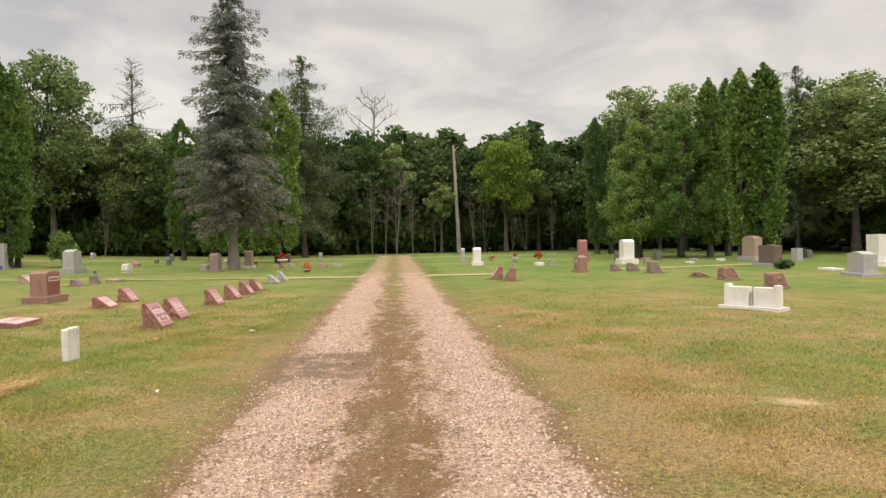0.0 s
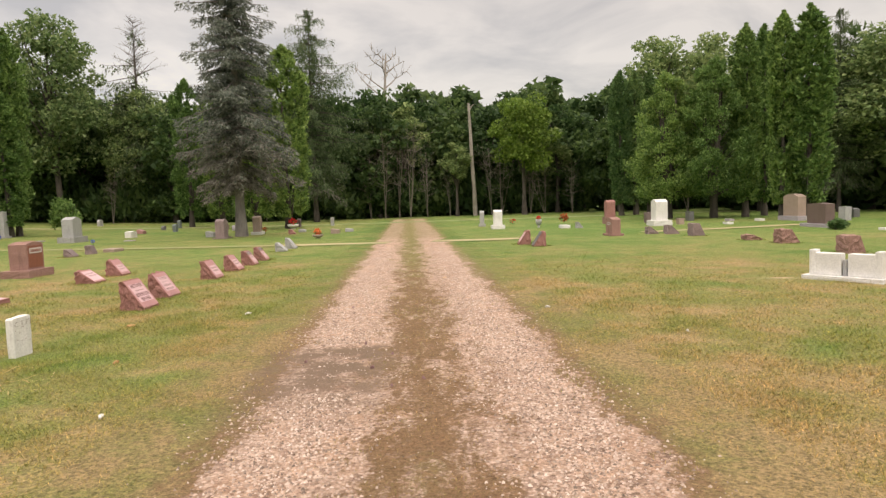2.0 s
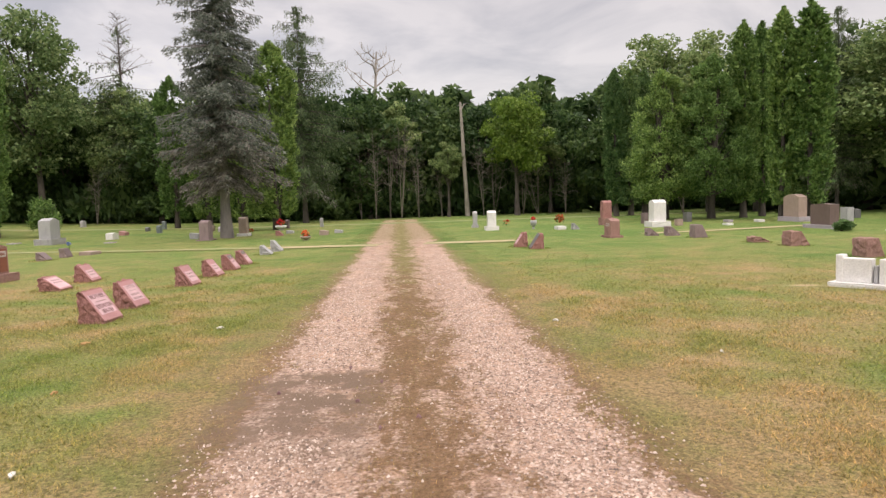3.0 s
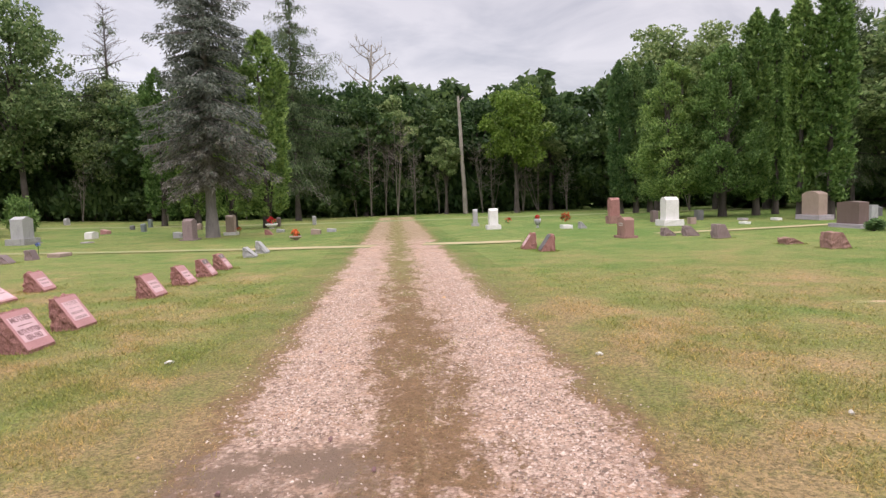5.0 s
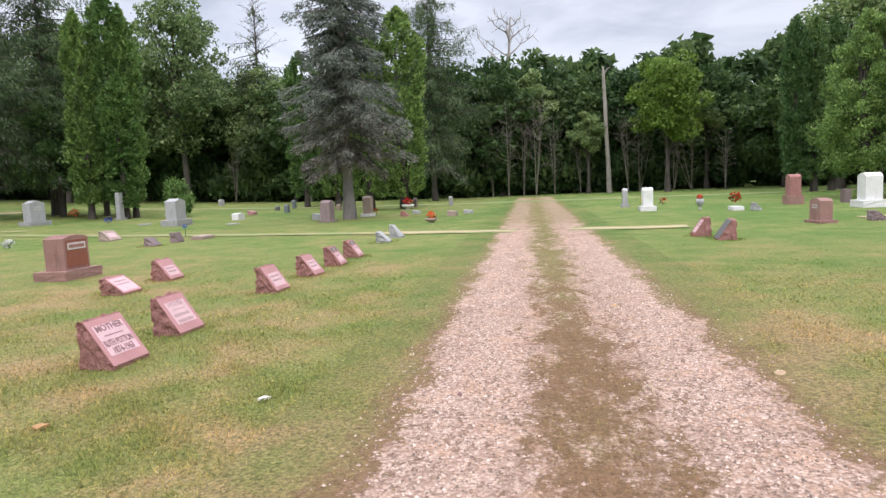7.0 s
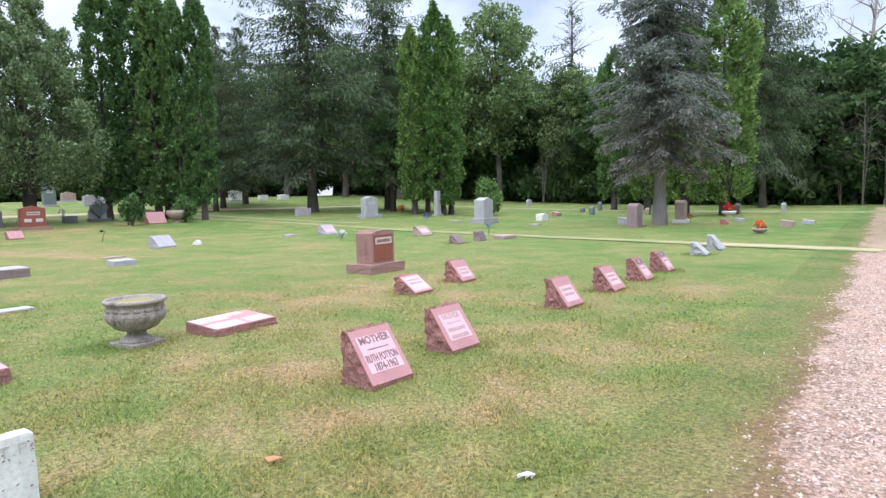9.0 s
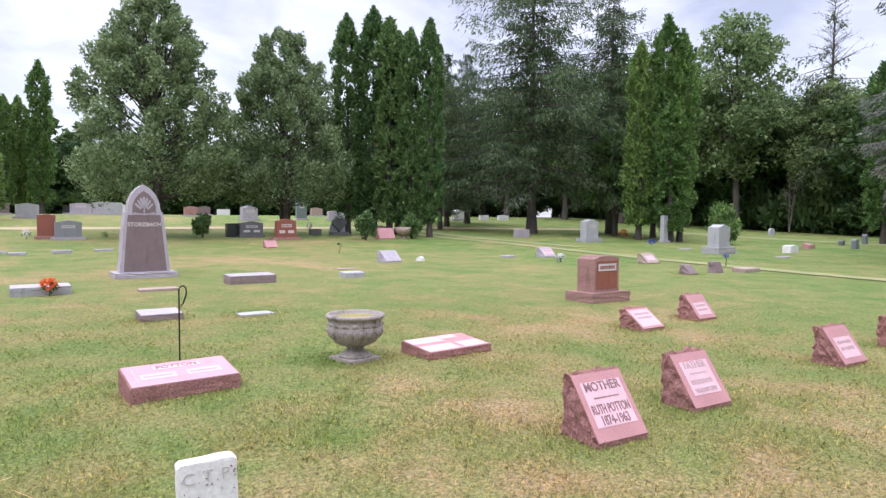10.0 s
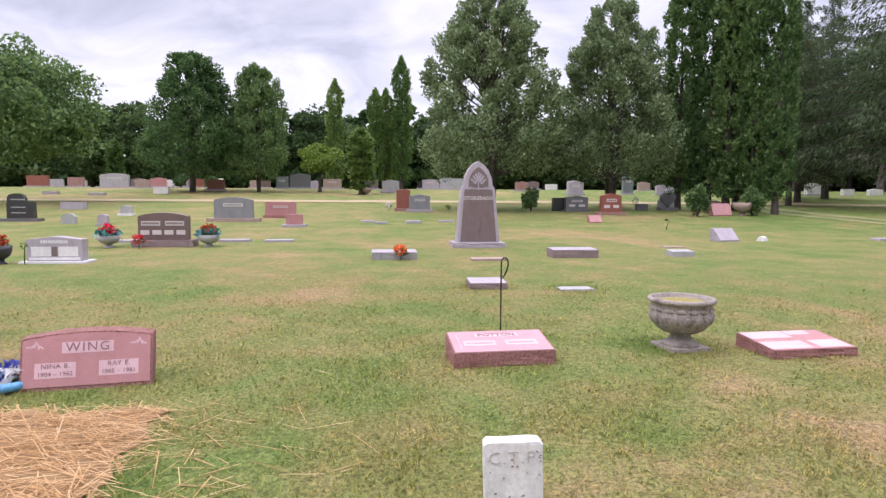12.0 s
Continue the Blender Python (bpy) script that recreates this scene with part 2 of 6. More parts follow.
    hgt = math_node(n, l, "ADD", math_node(n, l, "MULTIPLY", vor.outputs["Distance"], -0.8), math_node(n, l, "ADD", grain, rag2))
    bump_node(n, l, hgt, 1.0, 0.03, b)
    return m


def lane_material(name, sandy, amount):
    """A narrow worn lane in the lawn; UV: -1 to 1 across."""
    m, n, l, b = nodes_of(name)
    lawn, grain, fine, sep = lawn_colour(n, l)
    uv = n.new("ShaderNodeUVMap").outputs[0]
    s = n.new("ShaderNodeSeparateXYZ")
    l.new(uv, s.inputs[0])
    pos = n.new("ShaderNodeNewGeometry").outputs["Position"]
    rag = noise_node(n, l, 1.2, 5, 0.65, pos)
    across = math_node(n, l, "ADD", math_node(n, l, "ABSOLUTE", s.outputs[0]), s.outputs[1])
    a = math_node(n, l, "ADD", across, math_node(n, l, "MULTIPLY", math_node(n, l, "ADD", rag, -0.5), 1.1))
    k = math_node(n, l, "MULTIPLY", step_node(n, l, a, 0.35, 0.8, 1.0, 0.0), amount)
    l.new(mix_node(n, l, k, lawn, mix_node(n, l, fine, sandy, tuple(c * 0.72 for c in sandy))), b.inputs["Base Color"])
    b.inputs["Roughness"].default_value = 0.92
    bump_node(n, l, math_node(n, l, "ADD", grain, fine), 0.6, 0.02, b)
    return m


def stone_material(name, dark, light, rough=0.6, speck=140.0, bump=0.25, stain=0.35):
    """Granite or marble: crystals, slow cloudiness, weather streaks."""
    m, n, l, b = nodes_of(name)
    tc = n.new("ShaderNodeTexCoord").outputs["Object"]
    k = noise_node(n, l, speck, 2, 0.8, tc)
    c = noise_node(n, l, 4.5, 5, 0.6, tc, 0.4)
    st = n.new("ShaderNodeMapping")
    st.inputs["Scale"].default_value = (9, 9, 1.6)
    l.new(tc, st.inputs[0])
    w = noise_node(n, l, 1.0, 4, 0.6, st.outputs[0])
    col = ramp_node(n, l, k, (0.33, dark), (0.62, light))
    col = mix_node(n, l, 0.4, col, ramp_node(n, l, c, (0.3, tuple(x * 0.7 for x in light)), (0.7, light)))
    col = mix_node(n, l, math_node(n, l, "MULTIPLY", step_node(n, l, w, 0.50, 0.72), stain), col, tuple(x * 0.45 for x in dark))
    l.new(col, b.inputs["Base Color"])
    b.inputs["Roughness"].default_value = rough
    b.inputs["Specular IOR Level"].default_value = 0.4
    rr = noise_node(n, l, 26, 6, 0.75, tc)
    bump_node(n, l, math_node(n, l, "ADD", rr, math_node(n, l, "MULTIPLY", k, 0.3)), bump, 0.035, b)
    return m


def leaf_material(name, dark, mid, light, rough=0.6):
    m, n, l, b = nodes_of(name)
    g = n.new("ShaderNodeNewGeometry")
    obr = n.new("ShaderNodeObjectInfo").outputs["Random"]
    v = math_node(n, l, "ADD", math_node(n, l, "MULTIPLY", g.outputs["Random Per Island"], 0.6), math_node(n, l, "MULTIPLY", noise_node(n, l, 0.55, 3, 0.6, g.outputs["Position"]), 0.4))
    col = ramp_node(n, l, v, (0.2, dark), (0.5, mid), (0.85, light))
    hs = n.new("ShaderNodeHueSaturation")
    l.new(col, hs.inputs["Color"])
    l.new(step_node(n, l, obr, 0.0, 1.0, 0.82, 1.2), hs.inputs["Value"])
    l.new(step_node(n, l, obr, 0.0, 1.0, 0.515, 0.49), hs.inputs["Hue"])
    l.new(hs.outputs[0], b.inputs["Base Color"])
    b.inputs["Roughness"].default_value = rough
    b.inputs["Specular IOR Level"].default_value = 0.25
    tr = n.new("ShaderNodeBsdfTranslucent")
    l.new(hs.outputs[0], tr.inputs["Color"])
    mx = n.new("ShaderNodeMixShader")
    mx.inputs[0].default_value = 0.38
    l.new(b.outputs[0], mx.inputs[1])
    l.new(tr.outputs[0], mx.inputs[2])
    l.new(mx.outputs[0], n["Material Output"].inputs["Surface"])
    return m


def bark_material(name, dark, light):
    m, n, l, b = nodes_of(name)
    tc = n.new("ShaderNodeTexCoord").outputs["Object"]
    st = n.new("ShaderNodeMapping")
    st.inputs["Scale"].default_value = (14, 14, 2.2)
    l.new(tc, st.inputs[0])
    w = noise_node(n, l, 1.0, 6, 0.7, st.outputs[0], 0.5)
    c = noise_node(n, l, 1.1, 3, 0.5, tc)
    col = mix_node(n, l, 0.5, ramp_node(n, l, w, (0.34, dark), (0.66, light)), ramp_node(n, l, c, (0.3, dark), (0.7, light)))
    l.new(col, b.inputs["Base Color"])
    b.inputs["Roughness"].default_value = 0.9
    bump_node(n, l, w, 0.9, 0.05, b)
    return m


def plain_material(name, a, b2, scale=30.0, rough=0.6, metal=0.0, bump=0.1):
    m, n, l, b = nodes_of(name)
    tc = n.new("ShaderNodeTexCoord").outputs["Object"]
    k = noise_node(n, l, scale, 4, 0.65, tc)
    l.new(ramp_node(n, l, k, (0.3, a), (0.7, b2)), b.inputs["Base Color"])
    b.inputs["Roughness"].default_value, b.inputs["Metallic"].default_value = rough, metal
    bump_node(n, l, k, bump, 0.01, b)
    return m


M_LAWN, M_BLADE, M_DRIVE = lawn_material(), blade_material(), drive_material()
M_LANE = lane_material("sandy_lane", (0.52, 0.40, 0.25), 0.85)
M_LANE_DIM = lane_material("worn_grass_lane", (0.46, 0.42, 0.24), 0.36)
M_SANDPATCH = lane_material("bare_sand", (0.50, 0.35, 0.22), 0.9)
M_PINK = stone_material("pink_granite_polished", (0.34, 0.145, 0.145), (0.49, 0.25, 0.25), 0.42, 160, 0.05, 0.12)
# maroon rough sides; the dark end paints crevice shade into the speckle
M_PINK_ROUGH = stone_material("pink_granite_rough", (0.15, 0.056, 0.050), (0.47, 0.235, 0.21), 0.85, 55, 1.0, 0.3)
# frosted pink darkened for an up-facing top that the sky would whiten
M_PINK_LOW = stone_material("pink_granite_dimmed_flat_top", (0.42, 0.235, 0.26), (0.53, 0.325, 0.355), 0.8, 170, 0.1, 0.1)
M_PINK_PANEL = stone_material("pink_granite_frosted", (0.54, 0.345, 0.365), (0.68, 0.47, 0.495), 0.8, 170, 0.1, 0.1)
M_RED = stone_material("red_granite_polished", (0.20, 0.065, 0.045), (0.30, 0.11, 0.08), 0.35, 150, 0.05, 0.15)
M_RED_ROUGH = stone_material("red_granite_rough", (0.20, 0.10, 0.085), (0.44, 0.26, 0.225), 0.85, 80, 1.0, 0.35)
M_GREY = stone_material("grey_granite", (0.24, 0.245, 0.25), (0.46, 0.46, 0.47), 0.6, 160, 0.15, 0.25)
M_GREY_ROUGH = stone_material("grey_granite_rough", (0.22, 0.22, 0.22), (0.46, 0.46, 0.46), 0.85, 80, 0.9, 0.3)
M_MGREY = stone_material("mid_grey_granite", (0.145, 0.15, 0.16), (0.27, 0.275, 0.29), 0.5, 160, 0.1, 0.2)
M_DGREY = stone_material("dark_grey_granite", (0.085, 0.085, 0.09), (0.17, 0.17, 0.175), 0.4, 150, 0.05, 0.15)
M_BLACK = stone_material("black_granite", (0.02, 0.021, 0.022), (0.05, 0.052, 0.055), 0.25, 150, 0.03, 0.1)
M_BROWN = stone_material("brown_granite", (0.10, 0.068, 0.062), (0.19, 0.135, 0.125), 0.4, 150, 0.05, 0.2)
M_MAUVE = stone_material("mauve_granite", (0.13, 0.090, 0.092), (0.22, 0.165, 0.165), 0.5, 140, 0.12, 0.3)
M_MAUVE_ROUGH = stone_material("mauve_granite_rough", (0.17, 0.12, 0.12), (0.34, 0.26, 0.26), 0.85, 80, 0.9, 0.3)
M_LAV = stone_material("lavender_granite", (0.29, 0.26, 0.29), (0.45, 0.41, 0.455), 0.55, 160, 0.1, 0.2)
M_TAN = stone_material("tan_granite", (0.26, 0.19, 0.155), (0.42, 0.32, 0.27), 0.6, 130, 0.2, 0.25)
M_WHITE = stone_material("white_marble", (0.58, 0.57, 0.56), (0.80, 0.79, 0.78), 0.55, 40, 0.12, 0.12)
M_SLATE = stone_material("blue_grey_slate", (0.10, 0.125, 0.13), (0.20, 0.235, 0.24), 0.6, 120, 0.2, 0.2)
M_CONC = stone_material("weathered_concrete", (0.16, 0.14, 0.122), (0.44, 0.39, 0.35), 0.9, 70, 0.7, 0.6)
M_CUT = plain_material("cut_letter_shade", (0.19, 0.10, 0.105), (0.29, 0.175, 0.18), 30, 0.9)
M_CUT_PINK = plain_material("cut_letter_pink", (0.38, 0.255, 0.26), (0.48, 0.34, 0.345), 60, 0.9)
M_CUT_LIGHT = plain_material("frosted_letter", (0.48, 0.44, 0.43), (0.62, 0.58, 0.57), 60, 0.9)
M_CUT_WORN = plain_material("worn_cut_letter", (0.40, 0.37, 0.35), (0.55, 0.52, 0.50), 60, 0.9)
M_CEDAR = leaf_material("cedar_foliage", (0.066, 0.132, 0.038), (0.138, 0.238, 0.066), (0.275, 0.390, 0.120))
M_CEDAR_DARK = leaf_material("dark_cedar_foliage", (0.048, 0.104, 0.040), (0.104, 0.190, 0.066), (0.205, 0.310, 0.108))
M_JUNIPER = leaf_material("juniper_foliage", (0.098, 0.155, 0.066), (0.225, 0.305, 0.140), (0.42, 0.48, 0.265))
M_SPRUCE = leaf_material("blue_spruce_needles", (0.080, 0.102, 0.080), (0.180, 0.210, 0.176), (0.375, 0.400, 0.350))
M_SPRUCE_DEAD = leaf_material("dead_spruce_twigs", (0.086, 0.081, 0.071), (0.172, 0.163, 0.144), (0.287, 0.274, 0.244))
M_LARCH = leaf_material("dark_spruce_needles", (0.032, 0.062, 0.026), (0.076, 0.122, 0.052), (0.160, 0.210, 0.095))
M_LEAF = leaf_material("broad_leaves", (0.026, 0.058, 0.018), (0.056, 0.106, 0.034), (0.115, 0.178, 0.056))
M_LEAF_LIGHT = leaf_material("yellow_green_leaves", (0.100, 0.165, 0.028), (0.180, 0.275, 0.045), (0.300, 0.390, 0.085))
M_LEAF_SUN = leaf_material("pale_leaves", (0.090, 0.150, 0.053), (0.185, 0.270, 0.102), (0.350, 0.410, 0.180))
M_BARK = bark_material("grey_brown_bark", (0.040, 0.033, 0.028), (0.12, 0.102, 0.09))
M_BARK_SPRUCE = bark_material("grey_spruce_bark", (0.11, 0.10, 0.095), (0.27, 0.25, 0.235))
M_BARK_PALE = bark_material("bleached_dead_wood", (0.22, 0.195, 0.17), (0.45, 0.41, 0.37))
M_TWIG = bark_material("pale_sapling_bark", (0.12, 0.105, 0.085), (0.27, 0.245, 0.205))
M_STRAW = leaf_material("dry_straw", (0.38, 0.21, 0.09), (0.66, 0.42, 0.21), (0.84, 0.62, 0.37), 0.7)
M_IRON = plain_material("black_iron", (0.012, 0.012, 0.012), (0.03, 0.028, 0.026), 60, 0.5, 0.6)
M_SOIL = plain_material("planting_soil", (0.05, 0.035, 0.022), (0.12, 0.09, 0.06), 40, 0.95, 0, 0.8)
M_MOSS = plain_material("dry_moss", (0.20, 0.17, 0.05), (0.34, 0.29, 0.09), 50, 0.95, 0, 0.8)
M_RED_PETAL = leaf_material("red_petals", (0.35, 0.012, 0.012), (0.60, 0.03, 0.025), (0.78, 0.10, 0.07))
M_ORANGE_PETAL = leaf_material("orange_petals", (0.55, 0.09, 0.025), (0.75, 0.16, 0.04), (0.85, 0.30, 0.12))
M_WHITE_PETAL = leaf_material("white_petals", (0.6, 0.6, 0.58), (0.75, 0.75, 0.74), (0.82, 0.82, 0.82))
M_BLUE_PETAL = leaf_material("blue_petals", (0.03, 0.05, 0.25), (0.07, 0.12, 0.45), (0.30, 0.38, 0.62))
M_TEAL = leaf_material("teal_ribbon_leaves", (0.02, 0.14, 0.12), (0.08, 0.30, 0.27), (0.35, 0.55, 0.50))
M_STEM = leaf_material("flower_stems", (0.02, 0.07, 0.015), (0.04, 0.12, 0.03), (0.08, 0.18, 0.05))
M_LITTER = plain_material("pale_litter", (0.55, 0.52, 0.47), (0.75, 0.72, 0.68), 40, 0.8)


def pebble_material():
    m, n, l, b = nodes_of("crushed_stone")
    isl = n.new("ShaderNodeNewGeometry").outputs["Random Per Island"]
    l.new(ramp_node(n, l, isl, (0.0, (0.15, 0.11, 0.09)), (0.35, (0.38, 0.28, 0.225)), (0.75, (0.56, 0.43, 0.36)), (1.0, (0.72, 0.61, 0.54))), b.inputs["Base Color"])
    b.inputs["Roughness"].default_value = 0.85
    return m


M_PEBBLE = pebble_material()


# ---------------------------------------------------------------- mesh helpers
def part(name, bm, material, parent, label=""):
    me = bpy.data.meshes.new(name)
    bm.to_mesh(me)
    bm.free()
    me.materials.append(material)
    ob = new(name, me)
    ob.parent = parent
    if label:
        tagged(ob, label)
    return ob


def quick_mesh(name, verts, faces, material, parent=None, smooth=False):
    """A mesh from arrays; all faces have the same number of corners."""
    verts, faces = np.asarray(verts, np.float32), np.asarray(faces, np.int32)
    me = bpy.data.meshes.new(name)
    k = faces.shape[1]
    me.vertices.add(len(verts))
    me.vertices.foreach_set("co", verts.ravel())
    me.loops.add(faces.size)
    me.loops.foreach_set("vertex_index", faces.ravel())
    me.polygons.add(len(faces))
    me.polygons.foreach_set("loop_start", np.arange(0, faces.size, k, dtype=np.int32))
    me.polygons.foreach_set("use_smooth", np.full(len(faces), smooth))
    me.update(calc_edges=True)
    me.materials.append(material)
    ob = new(name, me)
    ob.parent = parent
    return ob


def thing(name, label, category, x, y, rz=0.0, group="", sink=0.0):
    e = new(name)
    e.empty_display_size = 0.2
    e.matrix_basis = pose(x, y, G(x, y) - sink, 0, 0, rz)
    return tagged(e, label, category, group)


def leaf_sprays(name, P, U, V, material, parent):
    """One pointed leaf or spray a point: P foot, U along, V half across the foot."""
    n = len(P)
    v = np.empty((n, 3, 3))
    v[:, 0], v[:, 1], v[:, 2] = P - V, P + V, P + U
    return quick_mesh(name, v.reshape(-1, 3), np.arange(3 * n).reshape(n, 3), material, parent)


def unit(a):
    return a / (np.linalg.norm(a, axis=-1, keepdims=True) + 1e-9)


def tubes(name, lines, material, parent, sides=6):
    """Tapered limbs: lines of (points, radii)."""
    vs, fs, base = [], [], 0
    for pts, rad in lines:
        pts, rad = np.asarray(pts, float), np.asarray(rad, float)
        t = unit(np.gradient(pts, axis=0))
        ref = np.where(np.abs(t[:, 2:3]) > 0.9, np.array([[1.0, 0, 0]]), np.array([[0, 0, 1.0]]))
        a = unit(np.cross(t, ref))
        b = np.cross(t, a)
        ang = np.linspace(0, 2 * math.pi, sides, endpoint=False)
        ring = pts[:, None] + rad[:, None, None] * (np.cos(ang)[None, :, None] * a[:, None] + np.sin(ang)[None, :, None] * b[:, None])
        vs.append(ring.reshape(-1, 3))
        i = np.arange(len(pts) - 1)[:, None] * sides + base
        j = np.arange(sides)[None]
        k = (j + 1) % sides
        fs.append(np.stack([i + j, i + k, i + k + sides, i + j + sides], -1).reshape(-1, 4))
        base += len(pts) * sides
    return quick_mesh(name, np.concatenate(vs), np.concatenate(fs), material, parent, True)


def outline_block(pts, depth, axis="x", cuts=0, rough=0.0, keep=None, seed=0):
    """A solid from an outline (y, z) pushed out along x by depth, or (x, z) along y; sides broken by rough unless keep(co)."""
    bm = bmesh.new()
    n = len(pts)
    mk = (lambda p, s: (s, p[0], p[1])) if axis == "x" else (lambda p, s: (p[0], s, p[1]))
    A = [bm.verts.new(mk(p, -depth / 2)) for p in pts]
    B = [bm.verts.new(mk(p, depth / 2)) for p in pts]
    bm.faces.new(A)
    bm.faces.new(B[::-1])
    for i in range(n):
        bm.faces.new((A[i], B[i], B[(i + 1) % n], A[(i + 1) % n])[::-1])
    bmesh.ops.recalc_face_normals(bm, faces=bm.faces)
    if cuts:
        bmesh.ops.triangulate(bm, faces=[f for f in bm.faces if len(f.verts) > 4])
        bmesh.ops.subdivide_edges(bm, edges=[e for e in bm.edges if e.calc_length() > 0.06], cuts=cuts, use_grid_fill=True)
        bm.normal_update()
        for v in bm.verts:
            if v.co.z < 0.002 or (keep and keep(v.co)):
                continue
            k = 0.7 * noise.noise(v.co * 9 + Vector((seed, 0, 0))) + 1.0 * abs(noise.noise(v.co * 21 + Vector((0, seed, 0)))) + 1.0 * noise.noise(v.co * 38) - 0.25
            v.co += v.normal * k * rough
    return bm


def box(w, d, h, z=0.0, x=0.0, y=0.0, bevel=0.0):
    """d along x, w along y."""
    bm = bmesh.new()
    bmesh.ops.create_cube(bm, size=1.0)
    for v in bm.verts:
        v.co = Vector((v.co.x * d + x, v.co.y * w + y, (v.co.z + 0.5) * h + z))
    if bevel:
        bmesh.ops.bevel(bm, geom=list(bm.edges), offset=bevel, segments=2, affect="EDGES", profile=0.6)
    return bm


def rough_slab(w, d, h, rough=0.015, seed=0, smooth_top=True, x=0.0, z=0.0):
    bm = outline_block([(-d / 2, 0), (d / 2, 0), (d / 2, h), (-d / 2, h)], w, "y", 4, rough, (lambda c: c.z > h - 0.002) if smooth_top else None, seed)
    for v in bm.verts:
        v.co.x += x
        v.co.z += z
    return bm


def lathe(profile, seg=40):
    bm = bmesh.new()
    rings = []
    for r, z in profile:
        rings.append([bm.verts.new((r * math.cos(2 * math.pi * i / seg), r * math.sin(2 * math.pi * i / seg), z)) for i in range(seg)])
    for a, b in zip(rings, rings[1:]):
        for i in range(seg):
            f = bm.faces.new((a[i], a[(i + 1) % seg], b[(i + 1) % seg], b[i]))
            f.smooth = True
    bm.faces.new(rings[0][::-1])
    bm.faces.new(rings[-1])
    bmesh.ops.recalc_face_normals(bm, faces=bm.faces)
    return bm


def lettering(text, size, m, material, parent, label="", bold=0.018, space=1.0):
    """Raised or cut words as a thin mesh; m: local frame with x along the line and z out of the stone."""
    cu = bpy.data.curves.new("lettering", "FONT")
    cu.body, cu.size, cu.extrude, cu.offset = text, size, 0.0015, size * bold
    cu.align_x, cu.align_y, cu.resolution_u, cu.space_character = "CENTER", "CENTER", 3, space
    tmp = bpy.data.objects.new("lettering_curve", cu)
    scene.collection.objects.link(tmp)
    me = bpy.data.meshes.new_from_object(tmp.evaluated_get(bpy.context.evaluated_depsgraph_get()))
    bpy.data.objects.remove(tmp)
    bpy.data.curves.remove(cu)
    me.name = "lettering"
    me.transform(m)
    me.materials.clear()
    me.materials.append(material)
    ob = new("lettering", me)
    ob.parent = parent
    if label:
        tagged(ob, label)
    return ob


def face_frame(origin, up):
    """A frame on a stone's east face: x along +y, y along up, z out."""
    up = Vector(up).normalized()
    xa = Vector((0, 1, 0))
    za = xa.cross(up)
    return Matrix(((xa.x, up.x, za.x, origin[0]), (xa.y, up.y, za.y, origin[1]), (xa.z, up.z, za.z, origin[2]), (0, 0, 0, 1)))


def plate(w, h, m, t=0.006):
    bm = box(h, w, t, -t / 2)
    bm.transform(m)
    return bm


# ---------------------------------------------------------------- ground, drive and lanes
def axis_steps(lo, hi, step, far):
    mid = list(np.arange(lo, hi + step / 2, step))
    left, right, s = [lo], [hi], step
    while right[-1] < far:
        s *= 1.35
        right.append(right[-1] + s)
        left.append(left[-1] - s)
    return np.array(left[:0:-1] + mid + right[1:])


def make_ground():
    xs, ys = axis_steps(-70, 40, 0.6, 2500), axis_steps(-20, 80, 0.6, 2500)
    v = [(x, y, G(x, y)) for y in ys for x in xs]
    n = len(xs)
    f = [(j * n + i, j * n + i + 1, (j + 1) * n + i + 1, (j + 1) * n + i) for j in range(len(ys) - 1) for i in range(n - 1)]
    ob = quick_mesh("ground", v, f, M_LAWN, None, True)
    tagged(ob, "mown cemetery lawn, green with dry straw-coloured patches", "lawn", kind="structure")


def make_strip(name, line, half, material, label, lift, across=6, wide_uv=False):
    """A strip that follows the lawn along a line of (x, y)."""
    pts = []
    for (x0, y0), (x1, y1) in zip(line, line[1:]):
        k = max(1, int(math.hypot(x1 - x0, y1 - y0) / 0.5))
        pts += [(x0 + (x1 - x0) * i / k, y0 + (y1 - y0) * i / k) for i in range(k)]
    pts.append(line[-1])
    p = np.array(pts)
    t = unit(np.gradient(p, axis=0))
    nrm = np.stack([t[:, 1], -t[:, 0]], -1)
    u = np.linspace(-1, 1, across + 1)
    verts, uvs = [], []
    for a, b in zip(p, nrm):
        for k in u:
            q = a + b * k * half
            verts.append((q[0], q[1], G(q[0], q[1]) + lift))
            uvs.append((k * half, a[1]) if wide_uv else (k, 0.0))
    m = across + 1
    faces = [(j * m + i, j * m + i + 1, (j + 1) * m + i + 1, (j + 1) * m + i) for j in range(len(p) - 1) for i in range(across)]
    ob = quick_mesh(name, verts, faces, material, None, True)
    lay = ob.data.uv_layers.new(name="UVMap")
    idx = np.empty(len(ob.data.loops), np.int32)
    ob.data.loops.foreach_get("vertex_index", idx)
    lay.data.foreach_set("uv", np.asarray(uvs, np.float32)[idx].ravel())
    return tagged(ob, label, "lane", kind="structure")


make_ground()
make_strip("road", [(road_mid(y), y) for y in (-40, 0, 10, 20, 30, 40, 58)], 2.1, M_DRIVE, "gravel drive of two pinkish wheel tracks with a worn grass strip", 0.012, 14, True)
make_strip("road_west_lane", [(-1.2, 25.6), (-3.2, 26.0), (-5.4, 26.4)], 0.65, M_LANE, "narrow sandy lane worn into the lawn", 0.02)
make_strip("road_west_lane_faint", [(-5.4, 26.4), (-8.2, 26.9), (-24.6, 28.9), (-32.5, 28.4), (-38.5, 27.0)], 0.45, M_LANE_DIM, "faint worn grass lane across the lawn", 0.02)
